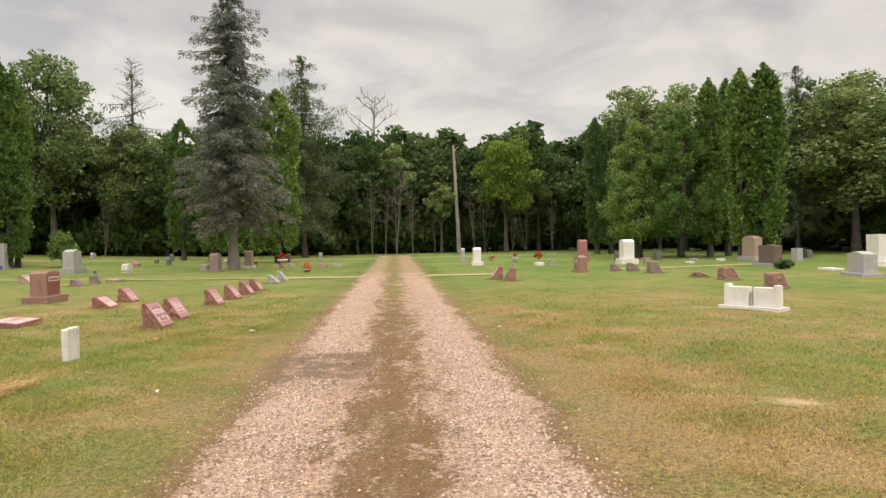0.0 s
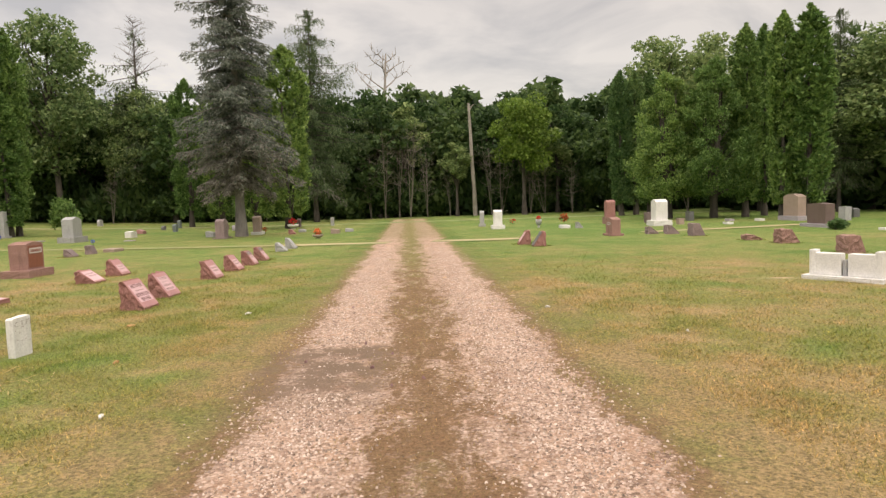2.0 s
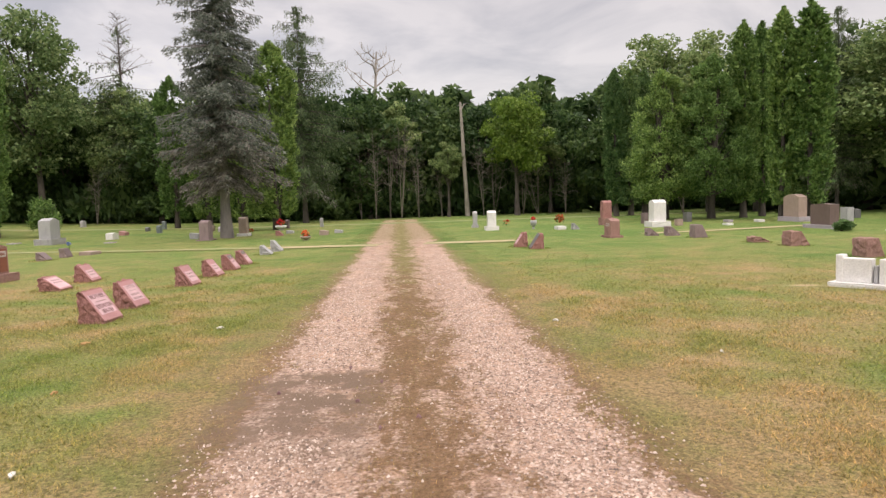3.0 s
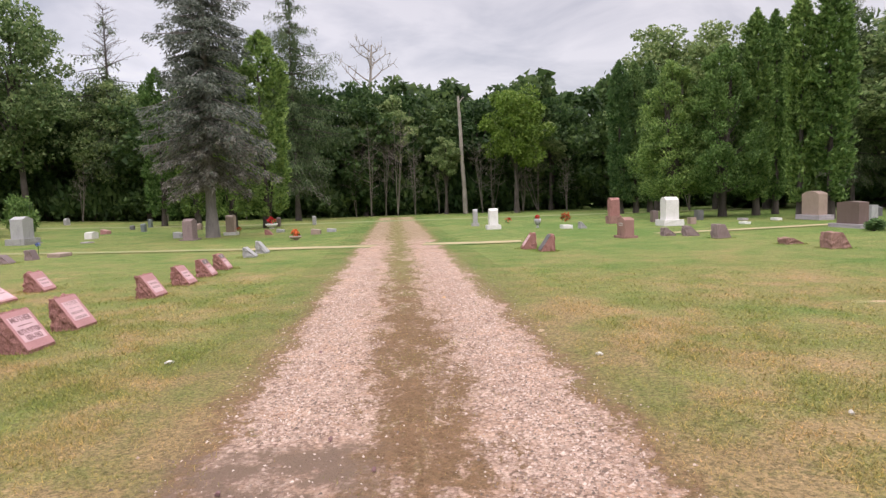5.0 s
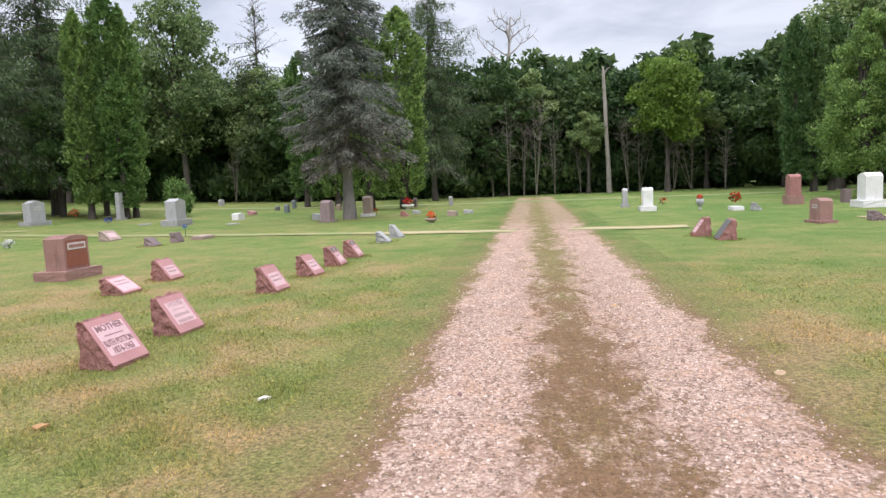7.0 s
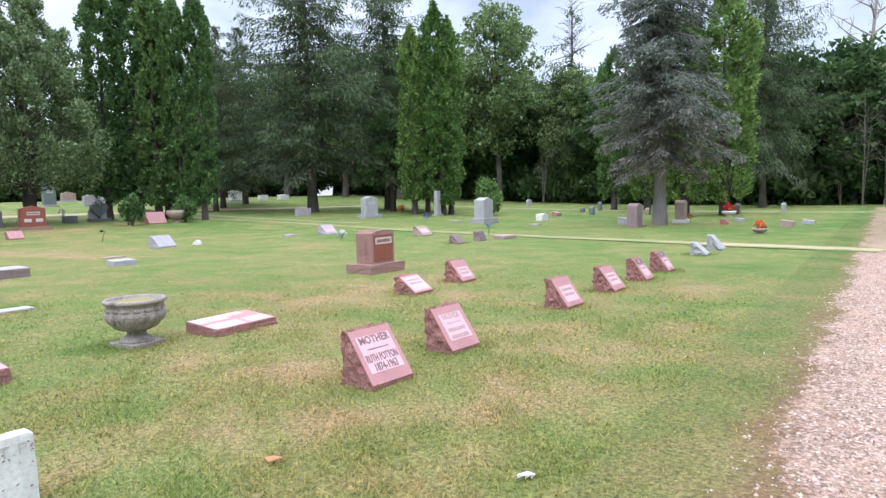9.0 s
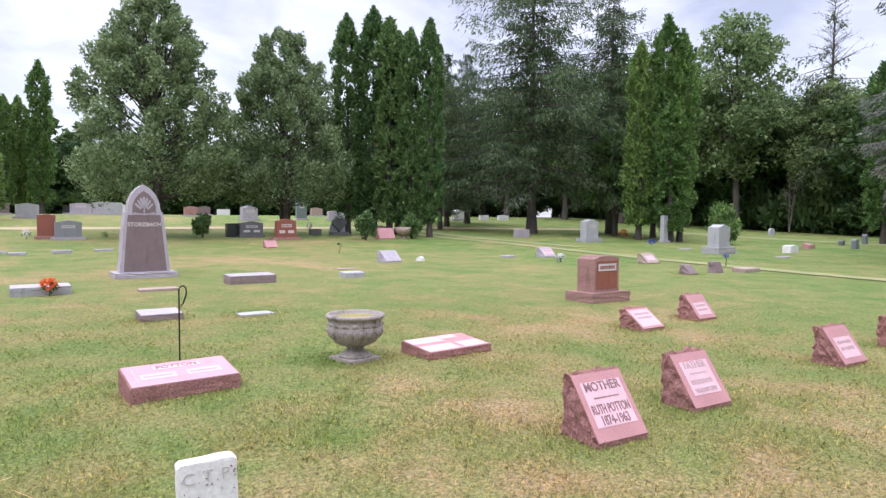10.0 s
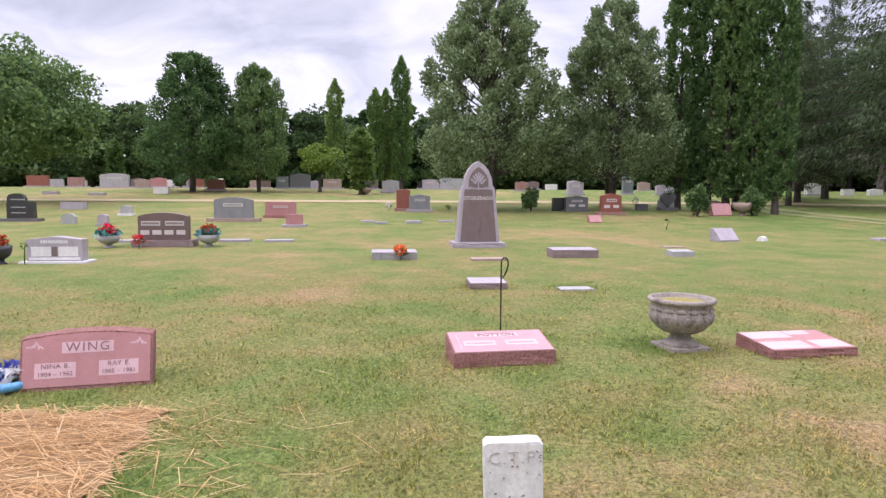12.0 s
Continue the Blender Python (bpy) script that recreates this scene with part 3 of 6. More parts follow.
make_strip("road_west_wheel_line", [(-22.0, 30.6), (-31.5, 30.2), (-38.5, 30.5)], 0.5, M_LANE_DIM, "faint worn wheel line across the lawn", 0.02)
make_strip("road_east_lane", [(0.4, 25.8), (2.2, 25.5), (3.6, 25.4)], 0.6, M_LANE, "short pale sandy spur in the lawn", 0.02)
make_strip("road_east_lane_far", [(8.6, 26.6), (13.0, 27.4), (17.0, 28.2)], 0.45, M_LANE, "pale sandy lane worn into the lawn", 0.02)
make_strip("road_far_lane", [(-40.2, -40), (-40.3, -9), (-39.9, 7), (-39.6, 20), (-38.6, 34), (-36.0, 46)], 1.3, M_LANE, "pale sandy cemetery lane", 0.02)
make_strip("road_wood_lane", [(-34, 51), (-8, 50), (9, 49), (28, 48)], 1.2, M_LANE_DIM, "worn grass lane along the wood", 0.02)


def bare_patch(x, y, a, b, rz):
    """A worn spot: UV.y grows from the middle outwards."""
    n, rings = 20, 7
    verts, uvs, faces = [], [], []
    for k in range(1, rings + 1):
        for i in range(n):
            t, r = 2 * math.pi * i / n, (k - 0.97) / (rings - 0.97)
            p, q = a * r * math.cos(t), b * r * math.sin(t)
            px, py = x + p * math.cos(rz) - q * math.sin(rz), y + p * math.sin(rz) + q * math.cos(rz)
            verts.append((px, py, G(px, py) + 0.012 * (1 - r) + 0.003))
            uvs.append((0.0, r * 1.35))
    for k in range(rings - 1):
        for i in range(n):
            faces.append((k * n + i, (k + 1) * n + i, (k + 1) * n + (i + 1) % n, k * n + (i + 1) % n))
    ob = quick_mesh("ground_bare_patch", verts, faces, M_SANDPATCH, None, True)
    lay = ob.data.uv_layers.new(name="UVMap")
    idx = np.empty(len(ob.data.loops), np.int32)
    ob.data.loops.foreach_get("vertex_index", idx)
    lay.data.foreach_set("uv", np.asarray(uvs, np.float32)[idx].ravel())
    tagged(ob, "bare sandy patch worn in the lawn", "bare ground", kind="structure")


bare_patch(3.68, 5.35, 0.30, 0.17, -0.6)
bare_patch(6.05, 12.45, 0.4, 0.14, -0.2)
bare_patch(4.6, 4.9, 0.3, 0.15, 0.3)
bare_patch(1.45, 11.6, 0.28, 0.16, 1.2)


# ---------------------------------------------------------------- trees
def trunk_line(h, r, lean=(0.0, 0.0), seed=0, top=0.15, n=8):
    rng = np.random.default_rng(seed)
    t = np.linspace(0, 1, n)
    w = np.cumsum(rng.normal(0, 0.02 * h / n, (n, 2)), 0)
    p = np.stack([lean[0] * t + w[:, 0], lean[1] * t + w[:, 1], h * t - 0.05], -1)
    rad = r * (1 - t * (1 - top))
    rad[0] *= 1.35
    return p, rad


def sprays(rng, C, out, size, spread, up, half=0.32):
    """Leaf directions round the ways out."""
    n = len(C)
    d = unit(out + rng.normal(0, spread, (n, 3)) + np.array([0, 0, up]))
    s = size * rng.uniform(0.6, 1.35, (n, 1))
    side = unit(np.cross(d, rng.normal(0, 1, (n, 3))))
    return d * s, side * s * half


def arborvitae(name, label, x, y, H, R, seed, material, count=6000, foot=1.0, group="cedars"):
    """A columnar cedar: short trunk, a column of upright fronds that keeps its width and rounds off near the top."""
    rng = np.random.default_rng(seed)
    e = thing(name, label, "tree", x, y, rng.uniform(0, 360), group, 0.05)
    tubes("trunk", [trunk_line(H * 0.8, 0.13 + R * 0.05, seed=seed), trunk_line(H * 0.4, 0.08, (0.3 * R, 0.2 * R), seed + 1), trunk_line(H * 0.4, 0.07, (-0.3 * R, 0.1 * R), seed + 2)], M_BARK, e)
    count = int(count * 2.6)
    # fronds: upright feathers on the column's side, in loose rows
    nf = int(H * 34)
    fh = rng.random(nf) ** 0.92
    ft = rng.uniform(0, 2 * math.pi, nf)
    prof = np.minimum(1, (1 - fh) / 0.17) ** 0.58 * (0.74 + 0.26 * np.minimum(1, fh / 0.22))
    lobe = 1 + 0.12 * np.sin(3 * ft + 5 * fh + seed) + 0.08 * np.sin(5 * ft - 17 * fh + 2 * seed)
    fr = R * prof * lobe * rng.uniform(0.58, 1.04, nf)
    k = rng.integers(0, nf, count)
    g = rng.random(count)
    up = 0.55 * (g - 0.45)
    w = 0.15 * (1 - 0.75 * g)
    th = ft[k] + rng.normal(0, 1, count) * w / np.maximum(fr[k], 0.15)
    r = np.maximum(0.02, fr[k] + rng.normal(0, 0.07, count) - 0.10 * g)
    C = np.stack([r * np.cos(th), r * np.sin(th), foot + fh[k] * (H - foot - 0.3) + up], -1)
    out = np.stack([np.cos(th), np.sin(th), 0 * th], -1)
    U, V = sprays(rng, C, out * 0.65, 0.172, 0.38, 0.62, 0.38)
    leaf_sprays("crown", C - U * 0.5, U, V, material, e)
    return e


def cone_tree(name, label, x, y, H, R, seed, material, count=9000, foot=0.9, blunt=0.75, clump=90, size=0.34, group="junipers", trunks=3, tuft=1.0, sweep=0.55):
    """A broad bushy evergreen: feathery boughs that sweep out and up from several trunks, with gaps between them."""
    rng = np.random.default_rng(seed)
    e = thing(name, label, "tree", x, y, rng.uniform(0, 360), group, 0.05)
    lines = [trunk_line(H * 0.8, 0.17, (rng.normal(0, 0.45), rng.normal(0, 0.45)), seed + i) for i in range(trunks)]
    clump = int(clump * 1.5)
    h = rng.random(clump) ** 1.05
    th = rng.uniform(0, 2 * math.pi, clump)
    prof = (1 - h) ** blunt * (0.62 + 0.38 * np.minimum(1, h / 0.14)) + 0.05
    r = R * prof * (0.50 + 0.52 * rng.random(clump) ** 0.7) * (1 + 0.14 * np.sin(3 * th + 6 * h + seed))
    cc = np.stack([r * np.cos(th), r * np.sin(th), foot + 0.3 + h * (H - foot - 0.6)], -1)
    for c in cc[::3]:
        s = np.linspace(0, 1, 4)[:, None]
        a = np.array([c[0] * 0.06, c[1] * 0.06, max(0.5, c[2] * 0.72)])
        lines.append((a + (c - a) * s, 0.045 * (1 - 0.8 * s[:, 0])))
    tubes("trunk", lines, M_BARK, e, 5)
    cl = R * tuft * (0.17 + 0.16 * (1 - h)) * rng.uniform(0.7, 1.35, clump)
    count, size = int(count * 2.7), size * 0.52
    k = rng.integers(0, clump, count)
    o = unit(np.stack([np.cos(th), np.sin(th), 0.35 + 0.8 * h], -1) + rng.normal(0, 0.45, (clump, 3)))
    g = rng.uniform(-1, 1, count) * sweep
    ball = unit(rng.normal(0, 1, (count, 3)))
    wide = 0.75 * (1 - 0.45 * np.clip(g, -0.4, 1))
    C = cc[k] + o[k] * (cl[k] * g)[:, None] + ball * (cl[k] * wide * (0.3 + 0.7 * rng.random(count) ** 0.5))[:, None]
    U, V = sprays(rng, C, o[k] * 0.4 + ball * 0.4, size, 0.5, 0.25, 0.36)
    ok = C[:, 2] > foot * 0.7
    leaf_sprays("crown", (C - U * 0.5)[ok], U[ok], V[ok], material, e)
    return e


def spruce(name, label, x, y, H, R, seed, material, bark, first=3.0, rings=30, droop=0.35, per=24, size=0.42, dead_below=0.0, bare_above=2.0, group="spruces", fall=0.62, hang=0.2, gaps=0.0):
    """A spruce: uneven boughs that droop and lift at the tip, set with twigs that hang by up to hang metres."""
    rng = np.random.default_rng(seed)
    e = thing(name, label, "tree", x, y, rng.uniform(0, 360), group, 0.05)
    tubes("trunk", [trunk_line(H, 0.235 * H / 15, seed=seed, top=0.06, n=12)], bark, e, 10)
    limbs, P, U, V, D = [], [], [], [], []
    turn = 0.0
    for i in range(rings):
        t0 = (i + 0.5) / rings
        for b in range(9 if t0 < 0.8 else 6):
            t = min(0.985, max(0.0, t0 + rng.uniform(-0.6, 0.6) / rings))
            z = first + (H - first) * t ** 0.95
            turn += 2.4 + rng.normal(0, 0.35)
            a = turn % (2 * math.pi)
            lobe = 1 + 0.20 * math.sin(2 * a + 9 * t + seed) + 0.13 * math.sin(5 * a - 21 * t)
            L = R * ((1 - t) ** fall * 0.98 + 0.04) * rng.uniform(0.55, 1.05) * lobe * (0.62 + 0.38 * min(1.0, t / 0.16))
            if rng.random() < gaps * t:
                L *= rng.uniform(0.25, 0.6)
            o = np.array([math.cos(a), math.sin(a), 0])
            side = np.array([-o[1], o[0], 0])
            s = np.linspace(0, 1, 6)
            dr = droop * rng.uniform(0.7, 1.25) * (1.15 - 0.75 * t)
            line = np.outer(s, o * L) + np.outer(s ** 2, side * L * rng.normal(0, 0.10))
            line[:, 2] = z + L * (0.16 * s - dr * s ** 1.5 + 0.14 * s ** 4)
            if t > bare_above and rng.random() < 0.8:
                line[:, 2] = z + L * (0.65 * s - 0.15 * s ** 3)
                limbs.append((line, 0.034 * (1 - s * 0.85)))
                for j in rng.integers(2, 6, 5):
                    tw = unit(o * 0.4 + rng.normal(0, 0.6, 3) + np.array([0, 0, 0.5])) * rng.uniform(0.3, 0.9)
                    limbs.append((line[j] + np.outer(s[:4], tw), 0.014 * (1 - s[:4])))
                continue
            limbs.append((line, 0.034 * (1 - s * 0.85) * (0.5 + L / R)))
            m = int(per * 2.2 * (0.30 + L / R))
            q = rng.random(m) ** 0.62
            at = np.stack([np.interp(q, s, line[:, c]) for c in range(3)], -1)
            sd = rng.normal(0, 1, m)
            at = at + side * (sd * L * 0.11 * (1.25 - 0.8 * q))[:, None]
            drop = np.abs(rng.normal(0, 1, m)) * hang * (0.35 + 0.65 * q)
            at[:, 2] -= drop + 0.05 * np.abs(sd) * L * 0.3
            d = unit(o * 0.6 + side * (np.sign(sd) * 0.55)[:, None] + np.array([0, 0, -0.25 - 1.6 * hang]) + rng.normal(0, 0.30, (m, 3)))
            ln = size * 0.62 * rng.uniform(0.5, 1.4, (m, 1)) * (0.65 + 0.45 * (1 - t))
            P.append(at)
            U.append(d * ln)
            V.append(unit(np.cross(d, np.array([0, 0, 1.0]) + rng.normal(0, 0.7, (m, 3)))) * ln * 0.19)
            D.append(np.full(m, t) + rng.normal(0, 0.07, m))
    tagged(tubes("branchwork", limbs, bark, e, 4), "many thin drooping limbs", kind="stuff")
    P, U, V, D = np.concatenate(P), np.concatenate(U), np.concatenate(V), np.concatenate(D)
    dead = D < dead_below
    leaf_sprays("foliage", P[~dead], U[~dead], V[~dead], material, e)
    if dead.sum() > 20:
        tagged(leaf_sprays("dead_foliage", P[dead], U[dead], V[dead] * 0.75, M_SPRUCE_DEAD, e), "bare grey dying lower boughs")
    return e


def broadleaf(name, label, x, y, H, R, seed, material, count=5000, clump=46, low=0.28, size=0.42, bark=None, group="woodland trees", lean=(0.0, 0.0), flat=1.0):
    """A deciduous tree: forked trunk, limbs to leafy clumps with sky between them."""
    rng = np.random.default_rng(seed)
    e = thing(name, label, "tree", x, y, rng.uniform(0, 360) if lean == (0.0, 0.0) else 0, group, 0.05)
    d = unit(rng.normal(0, 1, (clump, 3)))
    rad = rng.random((clump, 1)) ** 0.4
    mid = np.array([lean[0], lean[1], H * (low + (1 - low) / 2)])
    half = np.array([R * 0.88, R * 0.88, H * (1 - low) / 2 * 0.86 * flat])
    cc = mid + d * rad * half
    cc[:, :2] *= (1.0 - 0.25 * np.clip((cc[:, 2:3] / H - 0.6) / 0.4, 0, 1))
    cr = R * rng.uniform(0.15, 0.34, clump)
    lines = [trunk_line(H * 0.78, 0.11 + H * 0.010, (lean[0], lean[1]), seed, 0.2)]
    tp = lines[0][0]
    for c in cc[:14]:
        z0 = min(max(c[2] * 0.55, H * 0.16), H * 0.7)
        a = np.array([np.interp(z0, tp[:, 2], tp[:, k]) for k in range(3)])
        s = np.linspace(0, 1, 5)[:, None]
        ln = a + (c - a) * s
        ln[:, 2] += (np.sin(s * math.pi) * 0.10 * H * 0.3)[:, 0]
        lines.append((ln, 0.07 * (1 - 0.8 * s[:, 0]) * (H / 12)))
    tubes("trunk", lines, bark or M_BARK, e)
    count, size = int(count * 2.0), size * 0.66
    k = rng.integers(0, clump, count)
    o = unit(rng.normal(0, 1, (count, 3)))
    C = cc[k] + o * (cr[k] * (0.35 + 0.65 * rng.random(count) ** 0.5))[:, None] * np.array([1.15, 1.15, 0.85])
    U, V = sprays(rng, C, o * 0.6, size, 0.5, -0.1, 0.46)
    leaf_sprays("crown", C - U * 0.5, U, V, material, e)
    return e


def bare_stems(name, label, x, y, H, seed, material, stems=3, spread=0.6, twigs=16, thick=0.05, group="saplings"):
    """Thin bare stems with forks and twigs."""
    rng = np.random.default_rng(seed)
    e = thing(name, label, "tree", x, y, rng.uniform(0, 360), group, 0.05)
    lines = []
    for i in range(stems):
        p, r = trunk_line(H * rng.uniform(0.75, 1.05), thick, tuple(rng.normal(0, spread, 2)), seed * 7 + i, 0.2, 9)
        lines.append((p, r))
        for j in range(twigs):
            q = rng.uniform(0.35, 0.98)
            k = int(q * 8)
            a = p[k]
            o = unit(rng.normal(0, 1, 3) * np.array([1, 1, 0.3]) + np.array([0, 0, 0.75]))
            L = H * rng.uniform(0.08, 0.22)
            s = np.linspace(0, 1, 4)[:, None]
            t = a + o * L * s + rng.normal(0, 0.05 * L, (4, 3)) * s
            lines.append((t, thick * 0.42 * (1 - 0.8 * s[:, 0])))
            for _ in range(2):
                o2 = unit(o + rng.normal(0, 0.6, 3))
                lines.append((t[2] + o2 * L * 0.5 * s, thick * 0.2 * (1 - 0.7 * s[:, 0])))
    tubes("stem_frame", lines, material, e, 3)
    return e


def shrub(name, label, x, y, H, R, seed, material, count=1500, size=0.22, group="shrubs"):
    rng = np.random.default_rng(seed)
    e = thing(name, label, "shrub", x, y, rng.uniform(0, 360), group, 0.03)
    lines = []
    for i in range(7):
        a = rng.uniform(0, 6.3)
        s = np.linspace(0, 1, 5)[:, None]
        lines.append((np.array([math.cos(a) * R * 0.5, math.sin(a) * R * 0.5, H * 0.75]) * s + rng.normal(0, 0.03, (5, 3)) * s, 0.03 * (1 - 0.8 * s[:, 0])))
    tubes("stem_frame", lines, M_BARK, e, 5)
    c = unit(rng.normal(0, 1, (22, 3))) * np.array([R * 0.65, R * 0.65, H * 0.36]) * rng.random((22, 1)) ** 0.5 + np.array([0, 0, H * 0.52])
    count, size = int(count * 1.7), size * 0.78
    k = rng.integers(0, 22, count)
    o = unit(rng.normal(0, 1, (count, 3)))
    C = c[k] + o * (rng.random((count, 1)) ** 0.5) * np.array([R * 0.42, R * 0.42, H * 0.24])
    C[:, 2] = np.maximum(C[:, 2], 0.03)
    U, V = sprays(rng, C, o * 0.6, size, 0.4, 0.35, 0.3)
    leaf_sprays("crown", C - U * 0.5, U, V, material, e)
    return e


def again(ob, x, y, rz, s=1.0, sz=None, label="", group=""):
    c = copy_thing(ob, pose(x, y, G(x, y) - 0.05, 0, 0, rz))
    c.scale = (s, s, sz or s)
    if label or group:
        tagged(c, label, "", group)
    return c


CEDAR_LABEL = "tall columnar green cedar with dense upright sprays"
# west group beside the thin stele
ca = arborvitae("cedar_tree", CEDAR_LABEL, -25.6, 39.2, 11.6, 0.92, 11, M_CEDAR)
again(ca, -24.4, 40.0, 140, 1.05, 1.12)
again(ca, -23.7, 40.4, 30, 0.95, 1.04)
again(ca, -23.5, 39.3, 250, 0.95, 0.70, "shorter columnar green cedar in front of taller ones")
# tall clump at the west lane
cb = arborvitae("cedar_tree", CEDAR_LABEL, -34.0, 24.6, 12.3, 0.92, 12, M_CEDAR_DARK, 6500)
again(cb, -33.3, 25.9, 90, 1.05, 1.04)
again(cb, -32.2, 26.3, 200, 1.0, 0.98)
again(cb, -31.4, 27.1, 300, 0.85, 0.93)
again(cb, -30.6, 27.9, 150, 0.80, 0.97)
again(cb, -33.2, 27.4, 20, 1.0, 0.95)
# round the grey spruce
cc_ = arborvitae("cedar_tree", CEDAR_LABEL, -17.8, 52.2, 11.4, 1.25, 13, M_CEDAR)
again(cc_, -15.4, 51.8, 120, 1.1, 0.96)
again(cc_, -10.9, 44.4, 60, 1.15, 0.98)
again(cc_, -8.8, 45.0, 210, 1.25, 1.06)
# east rows
ce = arborvitae("cedar_tree", CEDAR_LABEL, 14.2, 47.6, 10.3, 0.85, 14, M_CEDAR_DARK)
again(ce, 15.3, 47.9, 75, 1.0, 1.0)
again(ce, 16.5, 48.3, 190, 1.05, 1.0)
cf = arborvitae("cedar_tree", CEDAR_LABEL, 18.3, 37.9, 10.8, 0.80, 15, M_CEDAR)
again(cf, 19.7, 38.6, 170, 0.92, 1.01)
again(cf, 17.6, 32.9, 260, 0.90, 0.93)
again(cf, 18.5, 32.2, 30, 1.15, 0.94)
j0 = cone_tree("juniper_tree", "broad bushy green cedar with many stems", 14.4, 39.2, 8.6, 2.5, 21, M_CEDAR, 11500, 1.3, 0.60, 130, 0.25, "east cedars", 7, 0.75)
again(j0, 16.5, 38.0, 130, 1.0, 1.06)
# west bushy evergreens
j1 = cone_tree("juniper_tree", "broad bushy grey-green juniper on several trunks", -33.3, 14.5, 11.3, 3.9, 22, M_JUNIPER, 19000, 1.8, 0.52, 210, 0.30, trunks=6, tuft=0.58)
again(j1, -33.9, 20.9, 200, 0.92, 0.95)
j2 = cone_tree("juniper_tree", "large rounded dark green evergreen with dark trunks", -48.7, -3.9, 9.6, 3.2, 23, M_CEDAR_DARK, 12000, 1.3, 0.34, 190, 0.36, tuft=0.9, sweep=0.2)
again(j2, -49.1, 0.6, 110, 0.70, 0.93)
# slim far cedars in the west
again(ca, -57.0, 5.6, 10, 0.85, 0.80)
again(ca, -57.0, 9.0, 60, 0.80, 0.74)
again(ca, -57.2, 11.2, 160, 0.95, 0.98)
again(ca, -58.5, 9.9, 240, 0.75, 0.76)
again(cf, -46.6, 7.9, 240, 1.15, 0.44, "low broad cone-shaped green cedar")
again(cf, -62.0, -14.0, 40, 0.9, 0.40, "low cone-shaped green cedar beside the graves")
# spruces
spruce("spruce_tree", "tall grey-green spruce with dying lower boughs and a bare trunk", -9.3, 35.3, 16.6, 3.15, 31, M_SPRUCE, M_BARK_SPRUCE, 2.7, 44, 0.55, 92, 0.30, 0.16, fall=0.43, hang=0.20, gaps=0.6)
s2 = spruce("spruce_tree", "very large dark spruce with long hanging boughs", -32.6, 37.2, 19.5, 6.6, 32, M_LARCH, M_BARK, 3.2, 27, 0.42, 112, 0.40, fall=0.40, hang=0.40, gaps=0.7)
again(s2, -31.0, 43.0, 140, 0.80, 0.90)
again(s2, -40.5, 36.0, 120, 0.60, 0.66)
again(s2, -44.0, 40.5, 20, 0.70, 0.72)
again(s2, -37.3, 33.2, 230, 0.50, 0.60, "dark spruce with hanging boughs beside a larger one")
again(s2, -9.3, 58.5, 90, 0.72, 0.94, "dark spruce at the edge of the wood")
again(s2, 25.0, 40.0, 190, 0.40, 0.62, "thin dark conifer at the edge of the wood")
dk = cone_tree("cypress_tree", "dark green fan-leaved evergreen under a large spruce", -29.4, 41.6, 7.5, 2.3, 24, M_CEDAR_DARK, 7000, 1.8, 0.5, 100, 0.36, "cypresses", 3, 0.9)
again(dk, -27.2, 42.6, 80, 0.9, 0.85)
spruce("spruce_tree", "thinning brown spruce with a bare dead top", -27.4, 66.2, 19.6, 3.9, 33, M_LARCH, M_BARK, 4.5, 24, 0.55, 40, 0.5, 0.0, 0.60, fall=0.30, hang=0.5, gaps=0.8)
# bush beside the grey monument and shrubs at the cedar clump
shrub("evergreen_bush", "bushy yellow-green shrub beside a grey monument", -21.0, 40.6, 2.5, 1.15, 41, M_CEDAR, 1800, 0.3)
sh = shrub("evergreen_bush", "small dark green bush at a grave", -29.0, 23.1, 1.5, 0.6, 42, M_CEDAR_DARK, 1300, 0.2)
again(sh, -29.6, 26.1, 100, 1.1, 0.95)
again(sh, -60.5, -8.0, 40, 1.3, 0.75, "round clipped green bush")
again(sh, -60.5, -5.2, 140, 1.3, 0.75, "round clipped green bush")
again(sh, 15.1, 24.7, 10, 0.55, 0.28, "low grey-green plant at a grave")
again(sh, 14.6, 24.2, 210, 0.6, 0.3, "low grey-green plant at a grave")
again(sh, -32.4, 16.3, 10, 0.9, 0.8)
# an umbrella-shaped small tree and the large round tree in the west
broadleaf("small_tree", "small dense umbrella-shaped green tree", -49.0, 4.9, 3.4, 2.0, 51, M_LEAF_LIGHT, 3500, 30, 0.42, 0.22, None, "far trees")
broadleaf("large_tree", "large round dense green tree with a leaning dark trunk", -37.8, -12.6, 8.7, 4.4, 52, M_CEDAR_DARK, 15000, 120, 0.20, 0.27, None, "far trees", (0.4, 3.0))

# ---------------------------------------------------------------- the wood
WOOD = "leafy green tree at the edge of a dark wood"
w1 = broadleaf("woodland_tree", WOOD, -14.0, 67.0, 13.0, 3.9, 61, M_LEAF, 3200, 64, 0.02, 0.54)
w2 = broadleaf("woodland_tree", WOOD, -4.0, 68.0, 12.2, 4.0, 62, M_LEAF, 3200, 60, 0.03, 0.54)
w3 = broadleaf("woodland_tree", "pale green leafy tree at the edge of a dark wood", -33.2, 62.0, 21.0, 4.6, 63, M_LEAF_SUN, 6600, 120, 0.16, 0.44)
w4 = broadleaf("woodland_tree", "bright yellow-green tree before a dark wood", 9.1, 59.5, 11.8, 3.4, 64, M_LEAF_LIGHT, 5200, 60, 0.30, 0.38)
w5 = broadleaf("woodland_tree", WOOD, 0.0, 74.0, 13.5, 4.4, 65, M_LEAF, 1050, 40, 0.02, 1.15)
rngw = np.random.default_rng(5)
